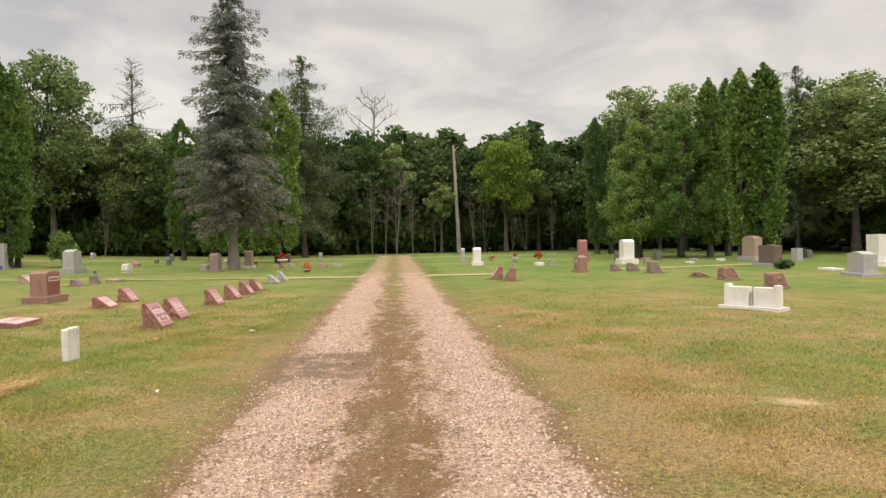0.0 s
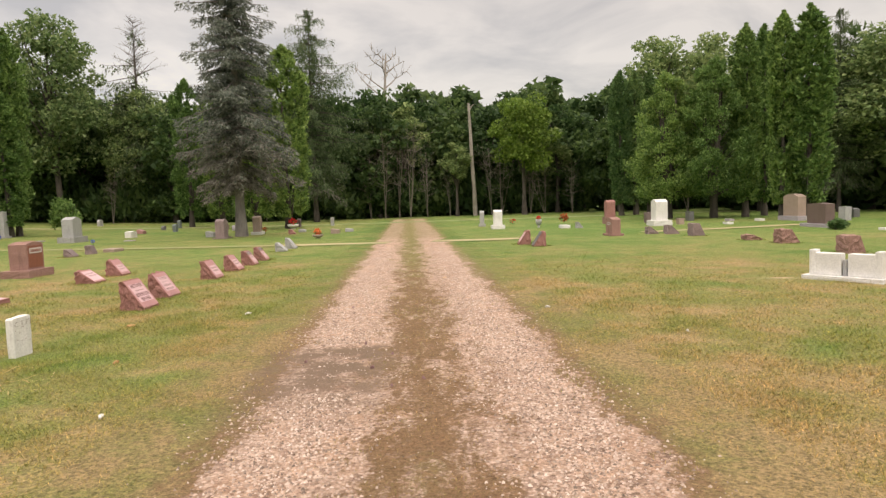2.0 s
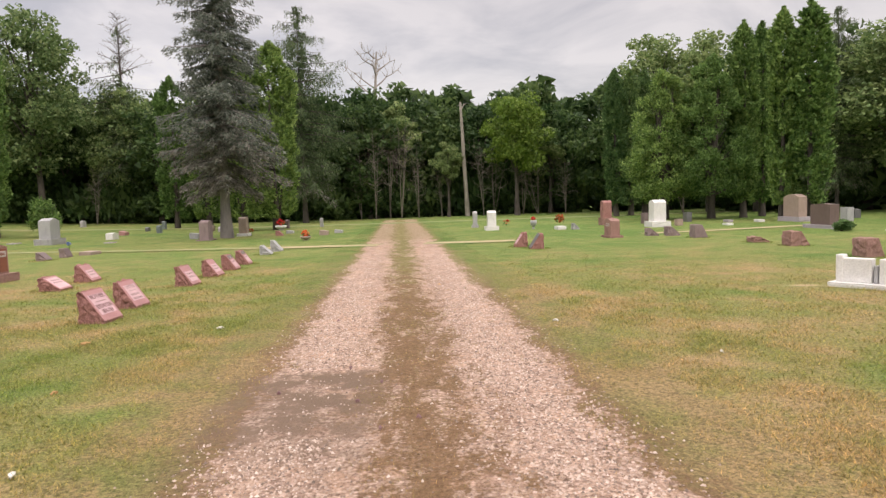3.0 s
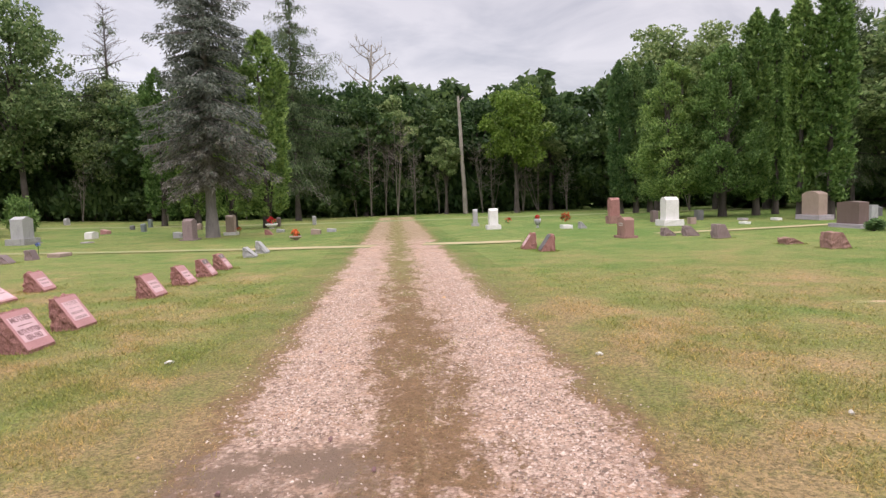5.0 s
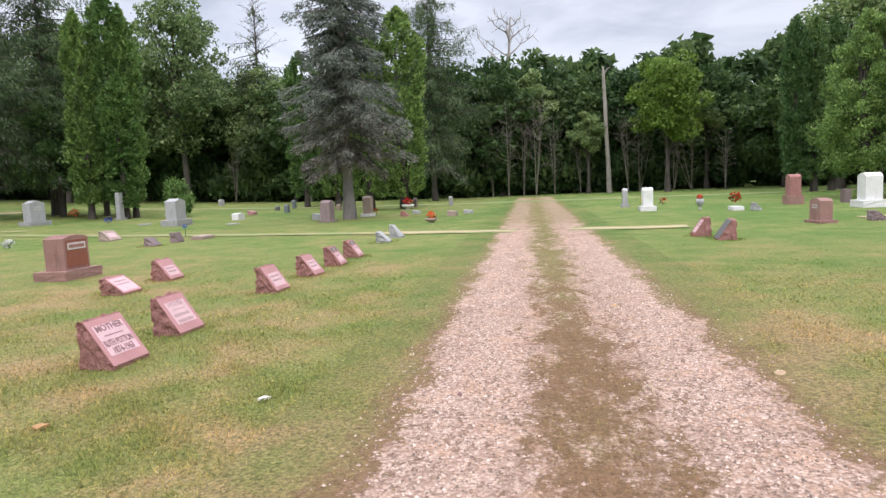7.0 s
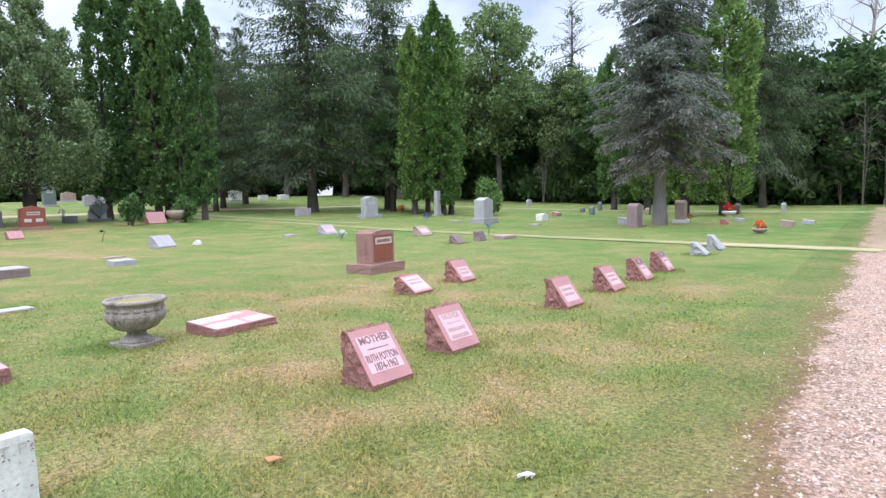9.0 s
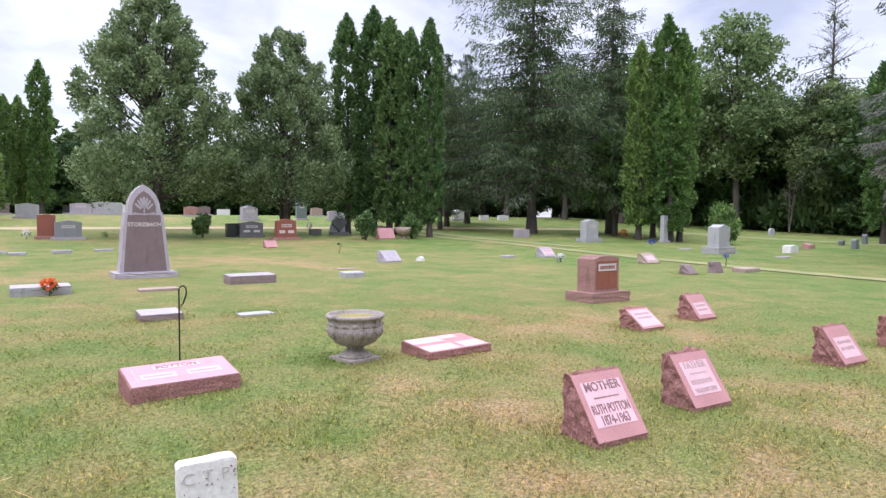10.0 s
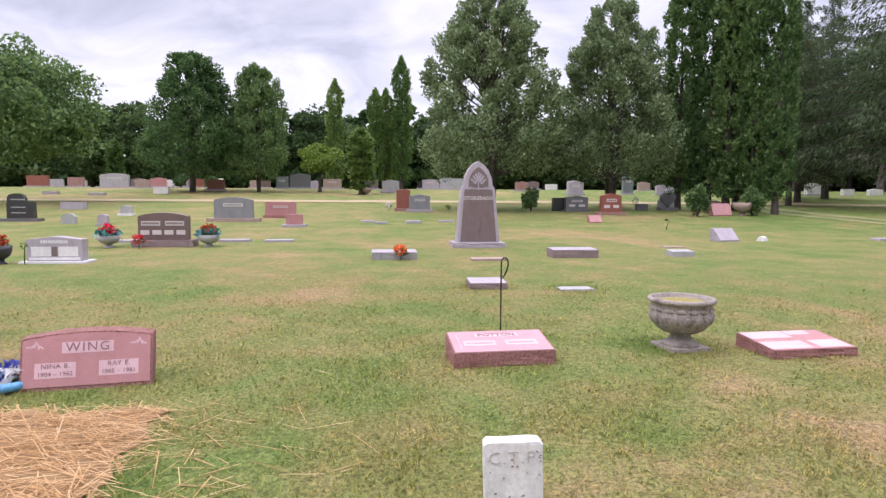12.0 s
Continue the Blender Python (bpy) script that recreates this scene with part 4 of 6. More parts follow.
us = shrub("undergrowth", "dark leafy undergrowth at the foot of a wood", -18.0, 64.5, 2.6, 2.0, 71, M_LEAF, 440, 0.72, "undergrowth")
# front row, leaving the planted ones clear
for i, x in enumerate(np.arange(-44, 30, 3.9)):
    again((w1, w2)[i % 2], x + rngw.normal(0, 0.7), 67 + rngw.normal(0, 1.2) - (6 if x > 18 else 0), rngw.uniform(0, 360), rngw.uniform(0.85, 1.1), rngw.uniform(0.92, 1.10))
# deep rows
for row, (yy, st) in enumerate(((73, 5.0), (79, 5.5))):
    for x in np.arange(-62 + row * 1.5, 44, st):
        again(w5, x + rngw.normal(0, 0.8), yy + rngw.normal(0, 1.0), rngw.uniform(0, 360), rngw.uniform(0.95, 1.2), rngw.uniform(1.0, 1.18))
# east side
again(w3, 27.5, 38.0, 40, 0.85, 0.58)
again(w3, 31.5, 34.5, 140, 0.85, 0.57)
again(w3, 18.0, 51.0, 250, 0.72, 0.70)
again(w3, 22.0, 50.0, 20, 0.72, 0.70)
for x, y in ((24, 47), (29, 43), (34, 39), (38, 33), (41, 27), (28, 52), (34, 46), (39, 40), (44, 34)):
    again(w1, x, y, x * 37, 1.1, 0.95)
# north-west and west
for x, y, s in ((-38.5, 62, 0.95), (-27.5, 66, 0.8), (-44, 60, 1.0), (-50, 58, 1.0), (-56, 55, 0.9), (-46, 66, 1.0)):
    again(w3, x, y, x * 53, s, s * 0.85)
for x, y in ((-60, 60), (-64, 52), (-68, 46), (-72, 40), (-58, 66), (-66, 60)):
    again(w2, x, y, x * 31, 1.25, 1.1)
for i, y in enumerate(np.arange(-62, 70, 5.2)):
    again((w1, w2)[i % 2], -88 + rngw.normal(0, 1.2), y, rngw.uniform(0, 360), 1.15, rngw.uniform(0.72, 0.95))
    again(w5, -95 + rngw.normal(0, 1.2), y + 2, rngw.uniform(0, 360), 1.2, rngw.uniform(0.82, 1.0))
for x, y in ((47, 28), (50, 20), (46, 14), (52, 34), (44, 8), (56, 26), (55, 14), (50, 42), (58, 6)):
    again(w2, x, y, x * 41, 1.2, 0.9)
for x, y in ((-70, 58), (-76, 62), (-82, 66), (-72, 68), (-80, 58), (-86, 74), (-78, 74), (-62, 70), (-70, 76), (-92, 70)):
    again(w2, x, y, x * 29, 1.3, 1.05)
for x, y in ((36, 54), (41, 58), (46, 52), (50, 60), (40, 48), (47, 66), (38, 66)):
    again(w2, x, y, x * 23, 1.15, 0.95)
for i in range(14):
    again(us, 33 + i * 1.7, 56 - i * 1.5 + rngw.normal(0, 0.8), rngw.uniform(0, 360), 1.6, rngw.uniform(1.2, 1.8))
# undergrowth
for x in np.arange(-60, 30, 2.3):
    again(us, x + rngw.normal(0, 0.5), 68.5 + rngw.normal(0, 1.0) - (5 if x > 18 else 0), rngw.uniform(0, 360), rngw.uniform(0.8, 1.3), rngw.uniform(0.8, 1.6))
for x in np.arange(-60, 40, 3.0):
    again(us, x + rngw.normal(0, 0.5), 76 + rngw.normal(0, 1.0), rngw.uniform(0, 360), 1.6, rngw.uniform(1.5, 2.1))
for y in np.arange(-64, 76, 2.1):
    again(us, -87 + rngw.normal(0, 0.8), y, rngw.uniform(0, 360), 1.7, rngw.uniform(1.0, 1.5))
    again(us, -97 + rngw.normal(0, 0.8), y, rngw.uniform(0, 360), 2.0, rngw.uniform(1.5, 2.2))
for i in range(16):
    again(us, -60 - i * 1.9, 61 + i * 0.7 + rngw.normal(0, 0.8), rngw.uniform(0, 360), 1.7, rngw.uniform(1.0, 1.6))
for i in range(16):
    again(us, 24 + i * 1.5, 52 - i * 2.6 + rngw.normal(0, 0.8), rngw.uniform(0, 360), 1.5, rngw.uniform(1.0, 1.5))
for x in np.arange(-8, 6, 1.3):
    again(us, x, 66.0 + rngw.normal(0, 0.5), rngw.uniform(0, 360), 1.2, rngw.uniform(1.0, 1.5))
for x in np.arange(-58, 34, 1.9):
    if -6.5 < x < 4.5 and rngw.random() < 0.55:
        continue
    again(us, x + rngw.normal(0, 0.5), 65.6 + rngw.normal(0, 0.5) - (6 if x > 18 else 0), rngw.uniform(0, 360), rngw.uniform(0.9, 1.3), rngw.uniform(1.0, 2.0))
# the pale broken trunk, the tall dead tree, saplings
snag = thing("tree_snag", "pale broken dead trunk standing before the wood", "dead tree", 4.9, 62.5, 0, "", 0.05)
tubes("trunk", [([(0, 0, 0), (-0.06, 0, 2.5), (-0.18, 0.05, 5), (-0.24, 0.05, 7.5), (-0.36, 0.0, 10.5)], (0.24, 0.19, 0.17, 0.15, 0.10)),
                ([(-0.33, 0, 9.8), (0.0, 0.1, 10.3), (0.2, 0.1, 10.4)], (0.06, 0.05, 0.03))], M_BARK_PALE, snag, 8)
dead = thing("dead_tree", "tall bare dead tree above the wood", "dead tree", -3.8, 76.0, 20, "", 0.05)
rngd = np.random.default_rng(8)
dl = [([(0, 0, 0), (0.2, 0, 8), (-0.1, 0, 14), (0.2, 0, 18.3)], (0.25, 0.2, 0.16, 0.08))]
for a, z, L in ((0.3, 14.5, 3.0), (3.4, 13.0, 4.0), (2.9, 14.2, 3.2), (0.0, 16.0, 2.2), (3.2, 16.5, 1.8), (0.2, 17.2, 1.6), (3.0, 17.6, 1.3), (1.0, 15.4, 2.2), (4.2, 15.8, 1.8)):
    s_ = np.linspace(0, 1, 5)[:, None]
    ln_ = np.array([0, 0, z]) + np.array([math.cos(a), math.sin(a), 0.75]) * L * s_ + rngd.normal(0, 0.12, (5, 3)) * s_
    dl.append((ln_, 0.09 * (1 - 0.8 * s_[:, 0])))
    for k_ in (2, 3, 4):
        for _ in range(3):
            o_ = unit(rngd.normal(0, 1, 3) + np.array([0, 0, 0.5]))
            dl.append((ln_[k_] + o_ * 0.9 * s_, 0.035 * (1 - 0.7 * s_[:, 0])))
tubes("trunk", dl, M_BARK_PALE, dead, 5)
b1 = bare_stems("sapling", "thin pale bare saplings before the dark wood", -3.6, 63.0, 8.5, 81, M_TWIG, 4, 1.0)
b2 = bare_stems("sapling", "thin pale bare saplings before the dark wood", -1.2, 62.8, 9.5, 82, M_TWIG, 3, 0.6)
for i, (x, y, s, sz) in enumerate(((-5.0, 64, 0.9, 0.8), (-2.3, 64, 1.0, 1.0), (0.4, 63.5, 0.7, 0.8), (6.4, 62.0, 0.9, 0.75), (7.4, 63, 0.9, 0.8), (10.2, 63, 0.8, 0.6), (11.5, 62.5, 0.9, 0.6), (-19, 63.5, 0.8, 0.6),
                                   (-15, 64, 0.8, 0.6), (2.6, 64, 0.7, 0.6), (13.5, 60, 0.8, 0.6), (-29, 63, 0.7, 0.6), (20, 50, 0.8, 0.6), (-22, 64, 0.8, 0.7))):
    again((b1, b2)[i % 2], x, y, i * 67, s, sz)
ws = broadleaf("woodland_tree", "slender green young tree before the dark wood", -1.6, 66.0, 11.8, 2.5, 66, M_LEAF_SUN, 2600, 30, 0.40, 0.36)
again(ws, 3.2, 63.0, 80, 0.75, 0.62)
again(ws, -3.6, 65.5, 180, 0.9, 0.92)
again(ws, 13.0, 64.0, 180, 0.9, 0.72)


# ---------------------------------------------------------------- gravestones
def bars(parent, m, w, size, rows, material, gap=1.75):
    """Writing too worn to read: a short bar for each word."""
    rng = random.Random(int(w * 1000) + rows)
    for r in range(rows):
        bm = bmesh.new()
        x = -w / 2
        while x < w / 2 - 0.01:
            k = min(size * rng.uniform(0.5, 0.8), w / 2 - x)
            b = box(size * rng.uniform(0.75, 0.95), k * 0.72, 0.003, -0.0012, x + k * 0.4, -r * size * gap)
            me = bpy.data.meshes.new("bar")
            b.to_mesh(me)
            b.free()
            bm.from_mesh(me)
            bpy.data.meshes.remove(me)
            x += k
        bm.transform(m)
        part("lettering", bm, material, parent)


def slant(name, label, x, y, w, d, h, td, rz=0, side=None, face=None, panel=None, words=(), cut=None, group="slant markers", lip=0.05, rough=0.032, seed=0, wear=0, lean=0.0, top=False):
    """A slant marker: rough sides and back, a sloping polished face with a frosted panel."""
    e = thing(name, label, "gravestone", x, y, rz, group, 0.015)
    if lean:
        e.matrix_basis = e.matrix_basis @ pose(0, 0, 0, 0, lean, 0)
    a, b = Vector((-d / 2 + td, 0, h)), Vector((d / 2, 0, lip))
    up = (a - b).normalized()
    nrm = Vector((0, 1, 0)).cross(up)
    part("body", outline_block([(-d / 2, 0), (d / 2, 0), (d / 2, lip), (-d / 2 + td, h), (-d / 2, h)], w, "y", 10 if abs(y) < 21 and x < 0 else 5, rough,
                               lambda c: (c - b).dot(nrm) > -0.004, seed), side, e)
    mid = (a + b) / 2
    L = (a - b).length
    fr = face_frame(mid + nrm * 0.002, up)
    if face:
        part("polished_face", plate(w * 0.985, L * 0.985, fr, 0.008), face, e, "smooth polished sloping face")
    if panel:
        pw, ph, off = panel
        part("inscription_panel", plate(w * pw, L * ph, fr @ Matrix.Translation((0, L * off, 0.004)), 0.006), M_PINK_PANEL, e, "pale frosted inscription panel")
        n = len(words)
        for i, t in enumerate(words):
            yy = L * off + L * ph * (0.5 - (i + 0.5) / max(n, 1))
            if t == "-":
                part("rule", plate(w * pw * 0.62, 0.010, fr @ Matrix.Translation((0, yy, 0.008)), 0.003), cut, e)
            elif t:
                size = L * ph / n * 1.02
                lettering(t, size, fr @ Matrix.Translation((0, yy, 0.0085)) @ Matrix.Diagonal((min(1.0, w * pw * 1.48 / (len(t) * size)), 1.12, 1, 1)), cut, e)
        if wear:
            bars(e, fr @ Matrix.Translation((0, L * off + (L * ph * 0.25 if not words else -L * ph * 0.12), 0.0085)), w * pw * 0.8, 0.042, wear, M_CUT_PINK)
    if top:
        part("emblem_band", plate(w * 0.8, L * 0.24, fr @ Matrix.Translation((0, L * 0.34, 0.004)), 0.006), M_BROWN, e, "dark polished band with a small pale emblem")
        part("emblem", plate(w * 0.10, L * 0.13, fr @ Matrix.Translation((0, L * 0.34, 0.008)), 0.004), M_CUT_LIGHT, e)
    return e


def crown_line(w, h, style, n=10):
    """The outline (y, z) of an upright stone."""
    hw = w / 2
    if style == "flat":
        return [(-hw, 0), (hw, 0), (hw, h), (-hw, h)]
    if style == "gable":
        return [(-hw, 0), (hw, 0), (hw, h * 0.95), (0, h), (-hw, h * 0.95)]
    pts = [(-hw, 0), (hw, 0)]
    for i in range(n + 1):
        t = 1 - 2 * i / n
        if style == "arch":
            z = h - h * 0.13 * t * t
        elif style == "low":
            z = h - h * 0.09 * t * t
        elif style == "serp":
            z = h - h * 0.10 * (0.5 - 0.5 * math.cos(math.pi * min(1, abs(t) * 1.15))) - (0.02 * h if abs(t) > 0.93 else 0)
        else:
            z = h - 0.55 * hw * (1 - math.sqrt(max(0.0, 1 - t * t)))
        pts.append((hw * t, z))
    return pts


def upright(name, label, x, y, w, d, h, body, base=None, bm_=None, style="serp", rz=0, panel=0.0, rows=0, ink=None, word="", rough=0.012, group="upright gravestones", seed=0, taper=0.0, plate_mat=None):
    """An upright monument: a tablet on a base."""
    e = thing(name, label, "gravestone", x, y, rz, group, 0.012)
    z0 = 0.0
    if base:
        bw, bd, bh = base
        part("base", rough_slab(bw, bd, bh, 0.014, seed), bm_ or body, e, "rough-sided stone base")
        z0 = bh
    ht = h - z0
    bm = outline_block(crown_line(w, ht, style), d, "x", 3, rough, lambda c: abs(abs(c.x) - d / 2) < 0.002, seed)
    for v in bm.verts:
        v.co.x *= 1 - taper * v.co.z / ht
        v.co.y *= 1 - taper * v.co.z / ht
        v.co.z += z0
    part("tablet", bm, body, e)
    fx = d / 2 * (1 - taper * 0.5) + 0.003
    if panel:
        part("panel", plate(w * 0.84, ht * 0.78, face_frame((fx, 0, z0 + ht * 0.47), (0, 0, 1)), 0.006), plate_mat or body, e, "polished sunk front panel")
    if word:
        lettering(word, w * 1.0 / max(len(word), 4), face_frame((fx + 0.005, 0, z0 + ht * 0.68), (0, 0, 1)), ink or M_CUT, e)
    if rows:
        part("name_plate", plate(w * 0.5, ht * 0.16, face_frame((fx + 0.004, 0, z0 + ht * 0.63), (0, 0, 1)), 0.005), M_CUT_LIGHT, e, "pale frosted name band")
        bars(e, face_frame((fx + 0.008, 0, z0 + ht * 0.63), (0, 0, 1)), w * 0.44, ht * 0.09, 1, body)
        if rows > 1:
            for s in (-1, 1):
                part("date_plate", plate(w * 0.28, ht * 0.16, face_frame((fx + 0.004, s * w * 0.22, z0 + ht * 0.3), (0, 0, 1)), 0.005), M_CUT_LIGHT, e, "pale frosted date plate")
    return e


def flat_marker(name, label, x, y, w, d, h, body, side=None, rz=0, tilt=0.0, group="flat markers", seed=0):
    """A low block; its top slopes to the front by tilt metres."""
    e = thing(name, label, "gravestone", x, y, rz, group, 0.012)
    part("body", outline_block([(-d / 2, 0), (d / 2, 0), (d / 2, h - tilt), (-d / 2, h)], w, "y", 4, 0.010, lambda c: c.z > h - tilt - 0.004 and c.z > 0.6 * (h - tilt), seed), side or body, e)
    up = Vector((-d, 0, tilt)).normalized()
    m = face_frame(Vector((0, 0, h - tilt / 2 + 0.003)), up)
    part("top", plate(w * 0.97, math.hypot(d, tilt) * 0.97, m, 0.008), body, e, "smooth pale top")
    return e, m


ROW = "pink granite slant marker with rock-pitched sides on the lawn"
slant("slant_marker", "pink granite slant marker inscribed for a mother, rough sides", -4.26, 11.85, 0.47, 0.36, 0.45, 0.07, -4, M_PINK_ROUGH, M_PINK, (0.80, 0.66, 0.03), ("MOTHER", "-", "RUTH POTTON", "1874-1963"), M_CUT, seed=1)
slant("slant_marker", "pink granite slant marker inscribed for a father, rough sides", -4.37, 13.09, 0.45, 0.34, 0.43, 0.07, -4, M_PINK_ROUGH, M_PINK, (0.74, 0.62, 0.02), ("FATHER", "-", "", ""), M_CUT_PINK, seed=2, wear=2)
slant("slant_marker", ROW, -4.43, 15.77, 0.46, 0.33, 0.40, 0.08, -3, M_PINK_ROUGH, M_PINK, (0.72, 0.55, -0.08), (), M_CUT_PINK, seed=3, wear=2)
slant("slant_marker", ROW, -4.43, 17.36, 0.42, 0.34, 0.38, 0.08, -3, M_PINK_ROUGH, M_PINK, (0.72, 0.5, -0.05), (), M_CUT_PINK, seed=4, wear=2)
slant("slant_marker", "pink granite slant marker with a dark emblem band", -4.41, 18.68, 0.40, 0.34, 0.38, 0.10, 0, M_PINK_ROUGH, M_PINK, (0.62, 0.5, -0.12), (), M_CUT_PINK, seed=5, wear=1, top=True)
slant("slant_marker", "pink granite slant marker with a dark emblem band", -4.45, 20.02, 0.40, 0.34, 0.38, 0.10, 0, M_PINK_ROUGH, M_PINK, (0.62, 0.5, -0.12), (), M_CUT_PINK, seed=6, wear=1, top=True)
slant("slant_marker", "low pink granite slant marker with a pale face", -7.02, 15.78, 0.46, 0.42, 0.28, 0.10, 0, M_PINK_ROUGH, M_PINK, (0.85, 0.8, 0.0), (), M_CUT_PINK, seed=7, wear=2)
slant("slant_marker", "pink granite slant marker with a pale face", -7.08, 17.18, 0.44, 0.36, 0.38, 0.10, 0, M_PINK_ROUGH, M_PINK, (0.72, 0.5, -0.1), (), M_CUT_PINK, seed=8, wear=2)
slant("slant_marker", "small blue-grey granite slant marker near the sandy lane", -4.62, 23.3, 0.34, 0.36, 0.30, 0.08, 0, M_GREY_ROUGH, M_GREY, None, (), None, seed=9)
slant("slant_marker", "small blue-grey granite slant marker near the sandy lane", -4.60, 24.75, 0.36, 0.36, 0.38, 0.08, 0, M_GREY_ROUGH, M_GREY, None, (), None, seed=10)
slant("slant_marker", "pink granite slant marker with a framed pale face", 3.30, 22.5, 0.42, 0.38, 0.46, 0.10, 180, M_PINK_ROUGH, M_RED, (0.7, 0.7, 0), (), M_CUT, seed=11, wear=2, group="east markers")
slant("slant_marker", "pink granite slant marker with a dark polished face", 3.62, 21.6, 0.42, 0.38, 0.46, 0.10, 180, M_PINK_ROUGH, M_DGREY, None, (), M_CUT, seed=12, group="east markers")
slant("boulder_marker", "small rough red-brown granite marker", 8.55, 25.6, 0.36, 0.40, 0.28, 0.12, 0, M_MAUVE_ROUGH, None, None, (), None, seed=13, rough=0.04, group="east markers")
slant("boulder_marker", "rough red-brown granite slant marker", 9.14, 25.2, 0.38, 0.44, 0.34, 0.14, 0, M_MAUVE_ROUGH, None, None, (), None, seed=14, rough=0.03, group="east markers")
slant("boulder_marker", "rough brown granite slant marker with a leaning back", 9.42, 23.7, 0.42, 0.42, 0.44, 0.24, 0, M_MAUVE_ROUGH, None, None, (), None, seed=15, rough=0.025, group="east markers")
slant("boulder_marker", "low rough reddish stone sunk in the lawn", 9.90, 20.9, 0.40, 0.46, 0.18, 0.20, 0, M_RED_ROUGH, None, None, (), None, seed=16, rough=0.04, group="east markers")
slant("boulder_marker", "rough reddish granite slant marker", 10.1, 19.4, 0.44, 0.50, 0.40, 0.28, 0, M_RED_ROUGH, None, None, (), None, seed=17, rough=0.04, group="east markers")
slant("boulder_marker", "rough dark red granite slant marker beside a white pair", 9.70, 16.1, 0.42, 0.40, 0.42, 0.27, 0, M_RED_ROUGH, None, None, (), None, seed=18, rough=0.03, group="east markers")

# the leaning white marker in its hollow
post = thing("white_marble_marker", "small white marble upright marker lettered C.T.P., pitted by age", "gravestone", -4.43, 9.19, -5, "", 0.03)
part("body", outline_block([(-0.135, 0), (0.135, 0), (0.136, 0.485), (0.120, 0.50), (-0.120, 0.50), (-0.136, 0.485)], 0.085, "x", 4, 0.004, None, 4), M_WHITE, post)
lettering("C.T.P.", 0.086, face_frame((0.0455, 0.005, 0.425), (0, 0, 1)), M_CUT_WORN, post, "worn shallow cut letters", -0.010, 1.15)
rp = random.Random(3)
for i in range(16):
    yy, zz = rp.uniform(-0.12, 0.12), rp.uniform(0.2, 0.46)
    part("pit", plate(rp.uniform(0.004, 0.012), rp.uniform(0.004, 0.011), face_frame((0.047, yy if i % 3 else 0.10 + 0.03 * rp.random(), zz), (0, rp.uniform(-1, 1), 1)), 0.002), M_CUT, post)
post.matrix_basis = post.matrix_basis @ pose(0, 0, 0, 2.0, 1.5, 0)

# the wide pink marker with straw before it
wing = thing("pink_granite_marker", "wide pink granite marker with a curved top, leaning back", "gravestone", -6.70, 6.35, 9, "", 0.02)
wy = crown_line(0.92, 0.44, "low", 14)
bm_w = outline_block(wy, 0.16, "x", 3, 0.008, lambda c: c.x > 0.07, 2)
for v_ in bm_w.verts:
    v_.co.x -= 0.30 * v_.co.z
part("body", bm_w, M_PINK_ROUGH, wing)
w_up = Vector((-0.30, 0, 1)).normalized()
wf = lambda yy, zz, o=0.004: face_frame(Vector((0.08 - 0.30 * zz, yy, zz)) + Vector((1, 0, 0.30)).normalized() * o, w_up)
bm_w = outline_block([(p * 0.965, max(0.05, q - 0.012)) for p, q in wy], 0.006, "x")
for v_ in bm_w.verts:
    v_.co.x += 0.083 - 0.30 * v_.co.z
part("polished_face", bm_w, M_PINK, wing, "smooth pink polished face")
part("name_panel", plate(0.36, 0.085, wf(0.0, 0.325, 0.005), 0.004), M_PINK_PANEL, wing, "pale frosted name panel")
lettering("WING", 0.098, wf(0.0, 0.325, 0.0085), M_CUT, wing, "", -0.004, 1.22)
for yy, a_, b_ in ((-0.22, "NINA B.", "1904 \u2013 1962"), (0.22, "RAY E.", "1905 \u2013 1981")):
    part("date_panel", plate(0.28, 0.115, wf(yy, 0.165, 0.005), 0.004), M_PINK_PANEL, wing, "pale frosted panel")
    lettering(a_, 0.052, wf(yy, 0.195, 0.0085), M_CUT, wing, "", -0.006, 1.1)
    lettering(b_, 0.046, wf(yy, 0.138, 0.0085), M_CUT, wing, "", -0.006, 1.05)
for yy in (-0.36, 0.36):
    for k_ in range(5):
        part("leaf_carving", plate(0.05, 0.012, wf(yy + (k_ - 2) * 0.018, 0.355 - 0.008 * abs(k_ - 2), 0.006) @ pose(0, 0, 0, 0, 0, k_ * 37), 0.003), M_PINK_PANEL, wing)

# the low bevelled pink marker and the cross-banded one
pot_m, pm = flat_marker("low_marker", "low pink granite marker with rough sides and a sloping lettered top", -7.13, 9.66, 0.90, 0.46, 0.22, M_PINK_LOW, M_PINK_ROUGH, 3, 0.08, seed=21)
part("name_panel", plate(0.40, 0.085, pm @ Matrix.Translation((0, 0.125, 0.004)), 0.005), M_PINK_PANEL, pot_m, "pale frosted name panel")
lettering("POTTON", 0.085, pm @ Matrix.Translation((0, 0.125, 0.0075)), M_CUT, pot_m)
for s_ in (-0.19, 0.19):
    part("date_panel", plate(0.29, 0.11, pm @ Matrix.Translation((s_, -0.05, 0.004)), 0.005), M_PINK_PANEL, pot_m, "pale frosted date panel")
    bars(pot_m, pm @ Matrix.Translation((s_, -0.05, 0.0075)), 0.24, 0.035, 1, M_CUT_PINK)
part("border_line", plate(0.008, 0.3, pm @ Matrix.Translation((-0.37, 0, 0.004)), 0.004), M_PINK_PANEL, pot_m)
crs, cm = flat_marker("low_marker", "low pink granite marker with a darker cross band", -7.20, 12.56, 0.88, 0.54, 0.14, M_PINK, M_PINK_ROUGH, 4, 0.05, seed=22)
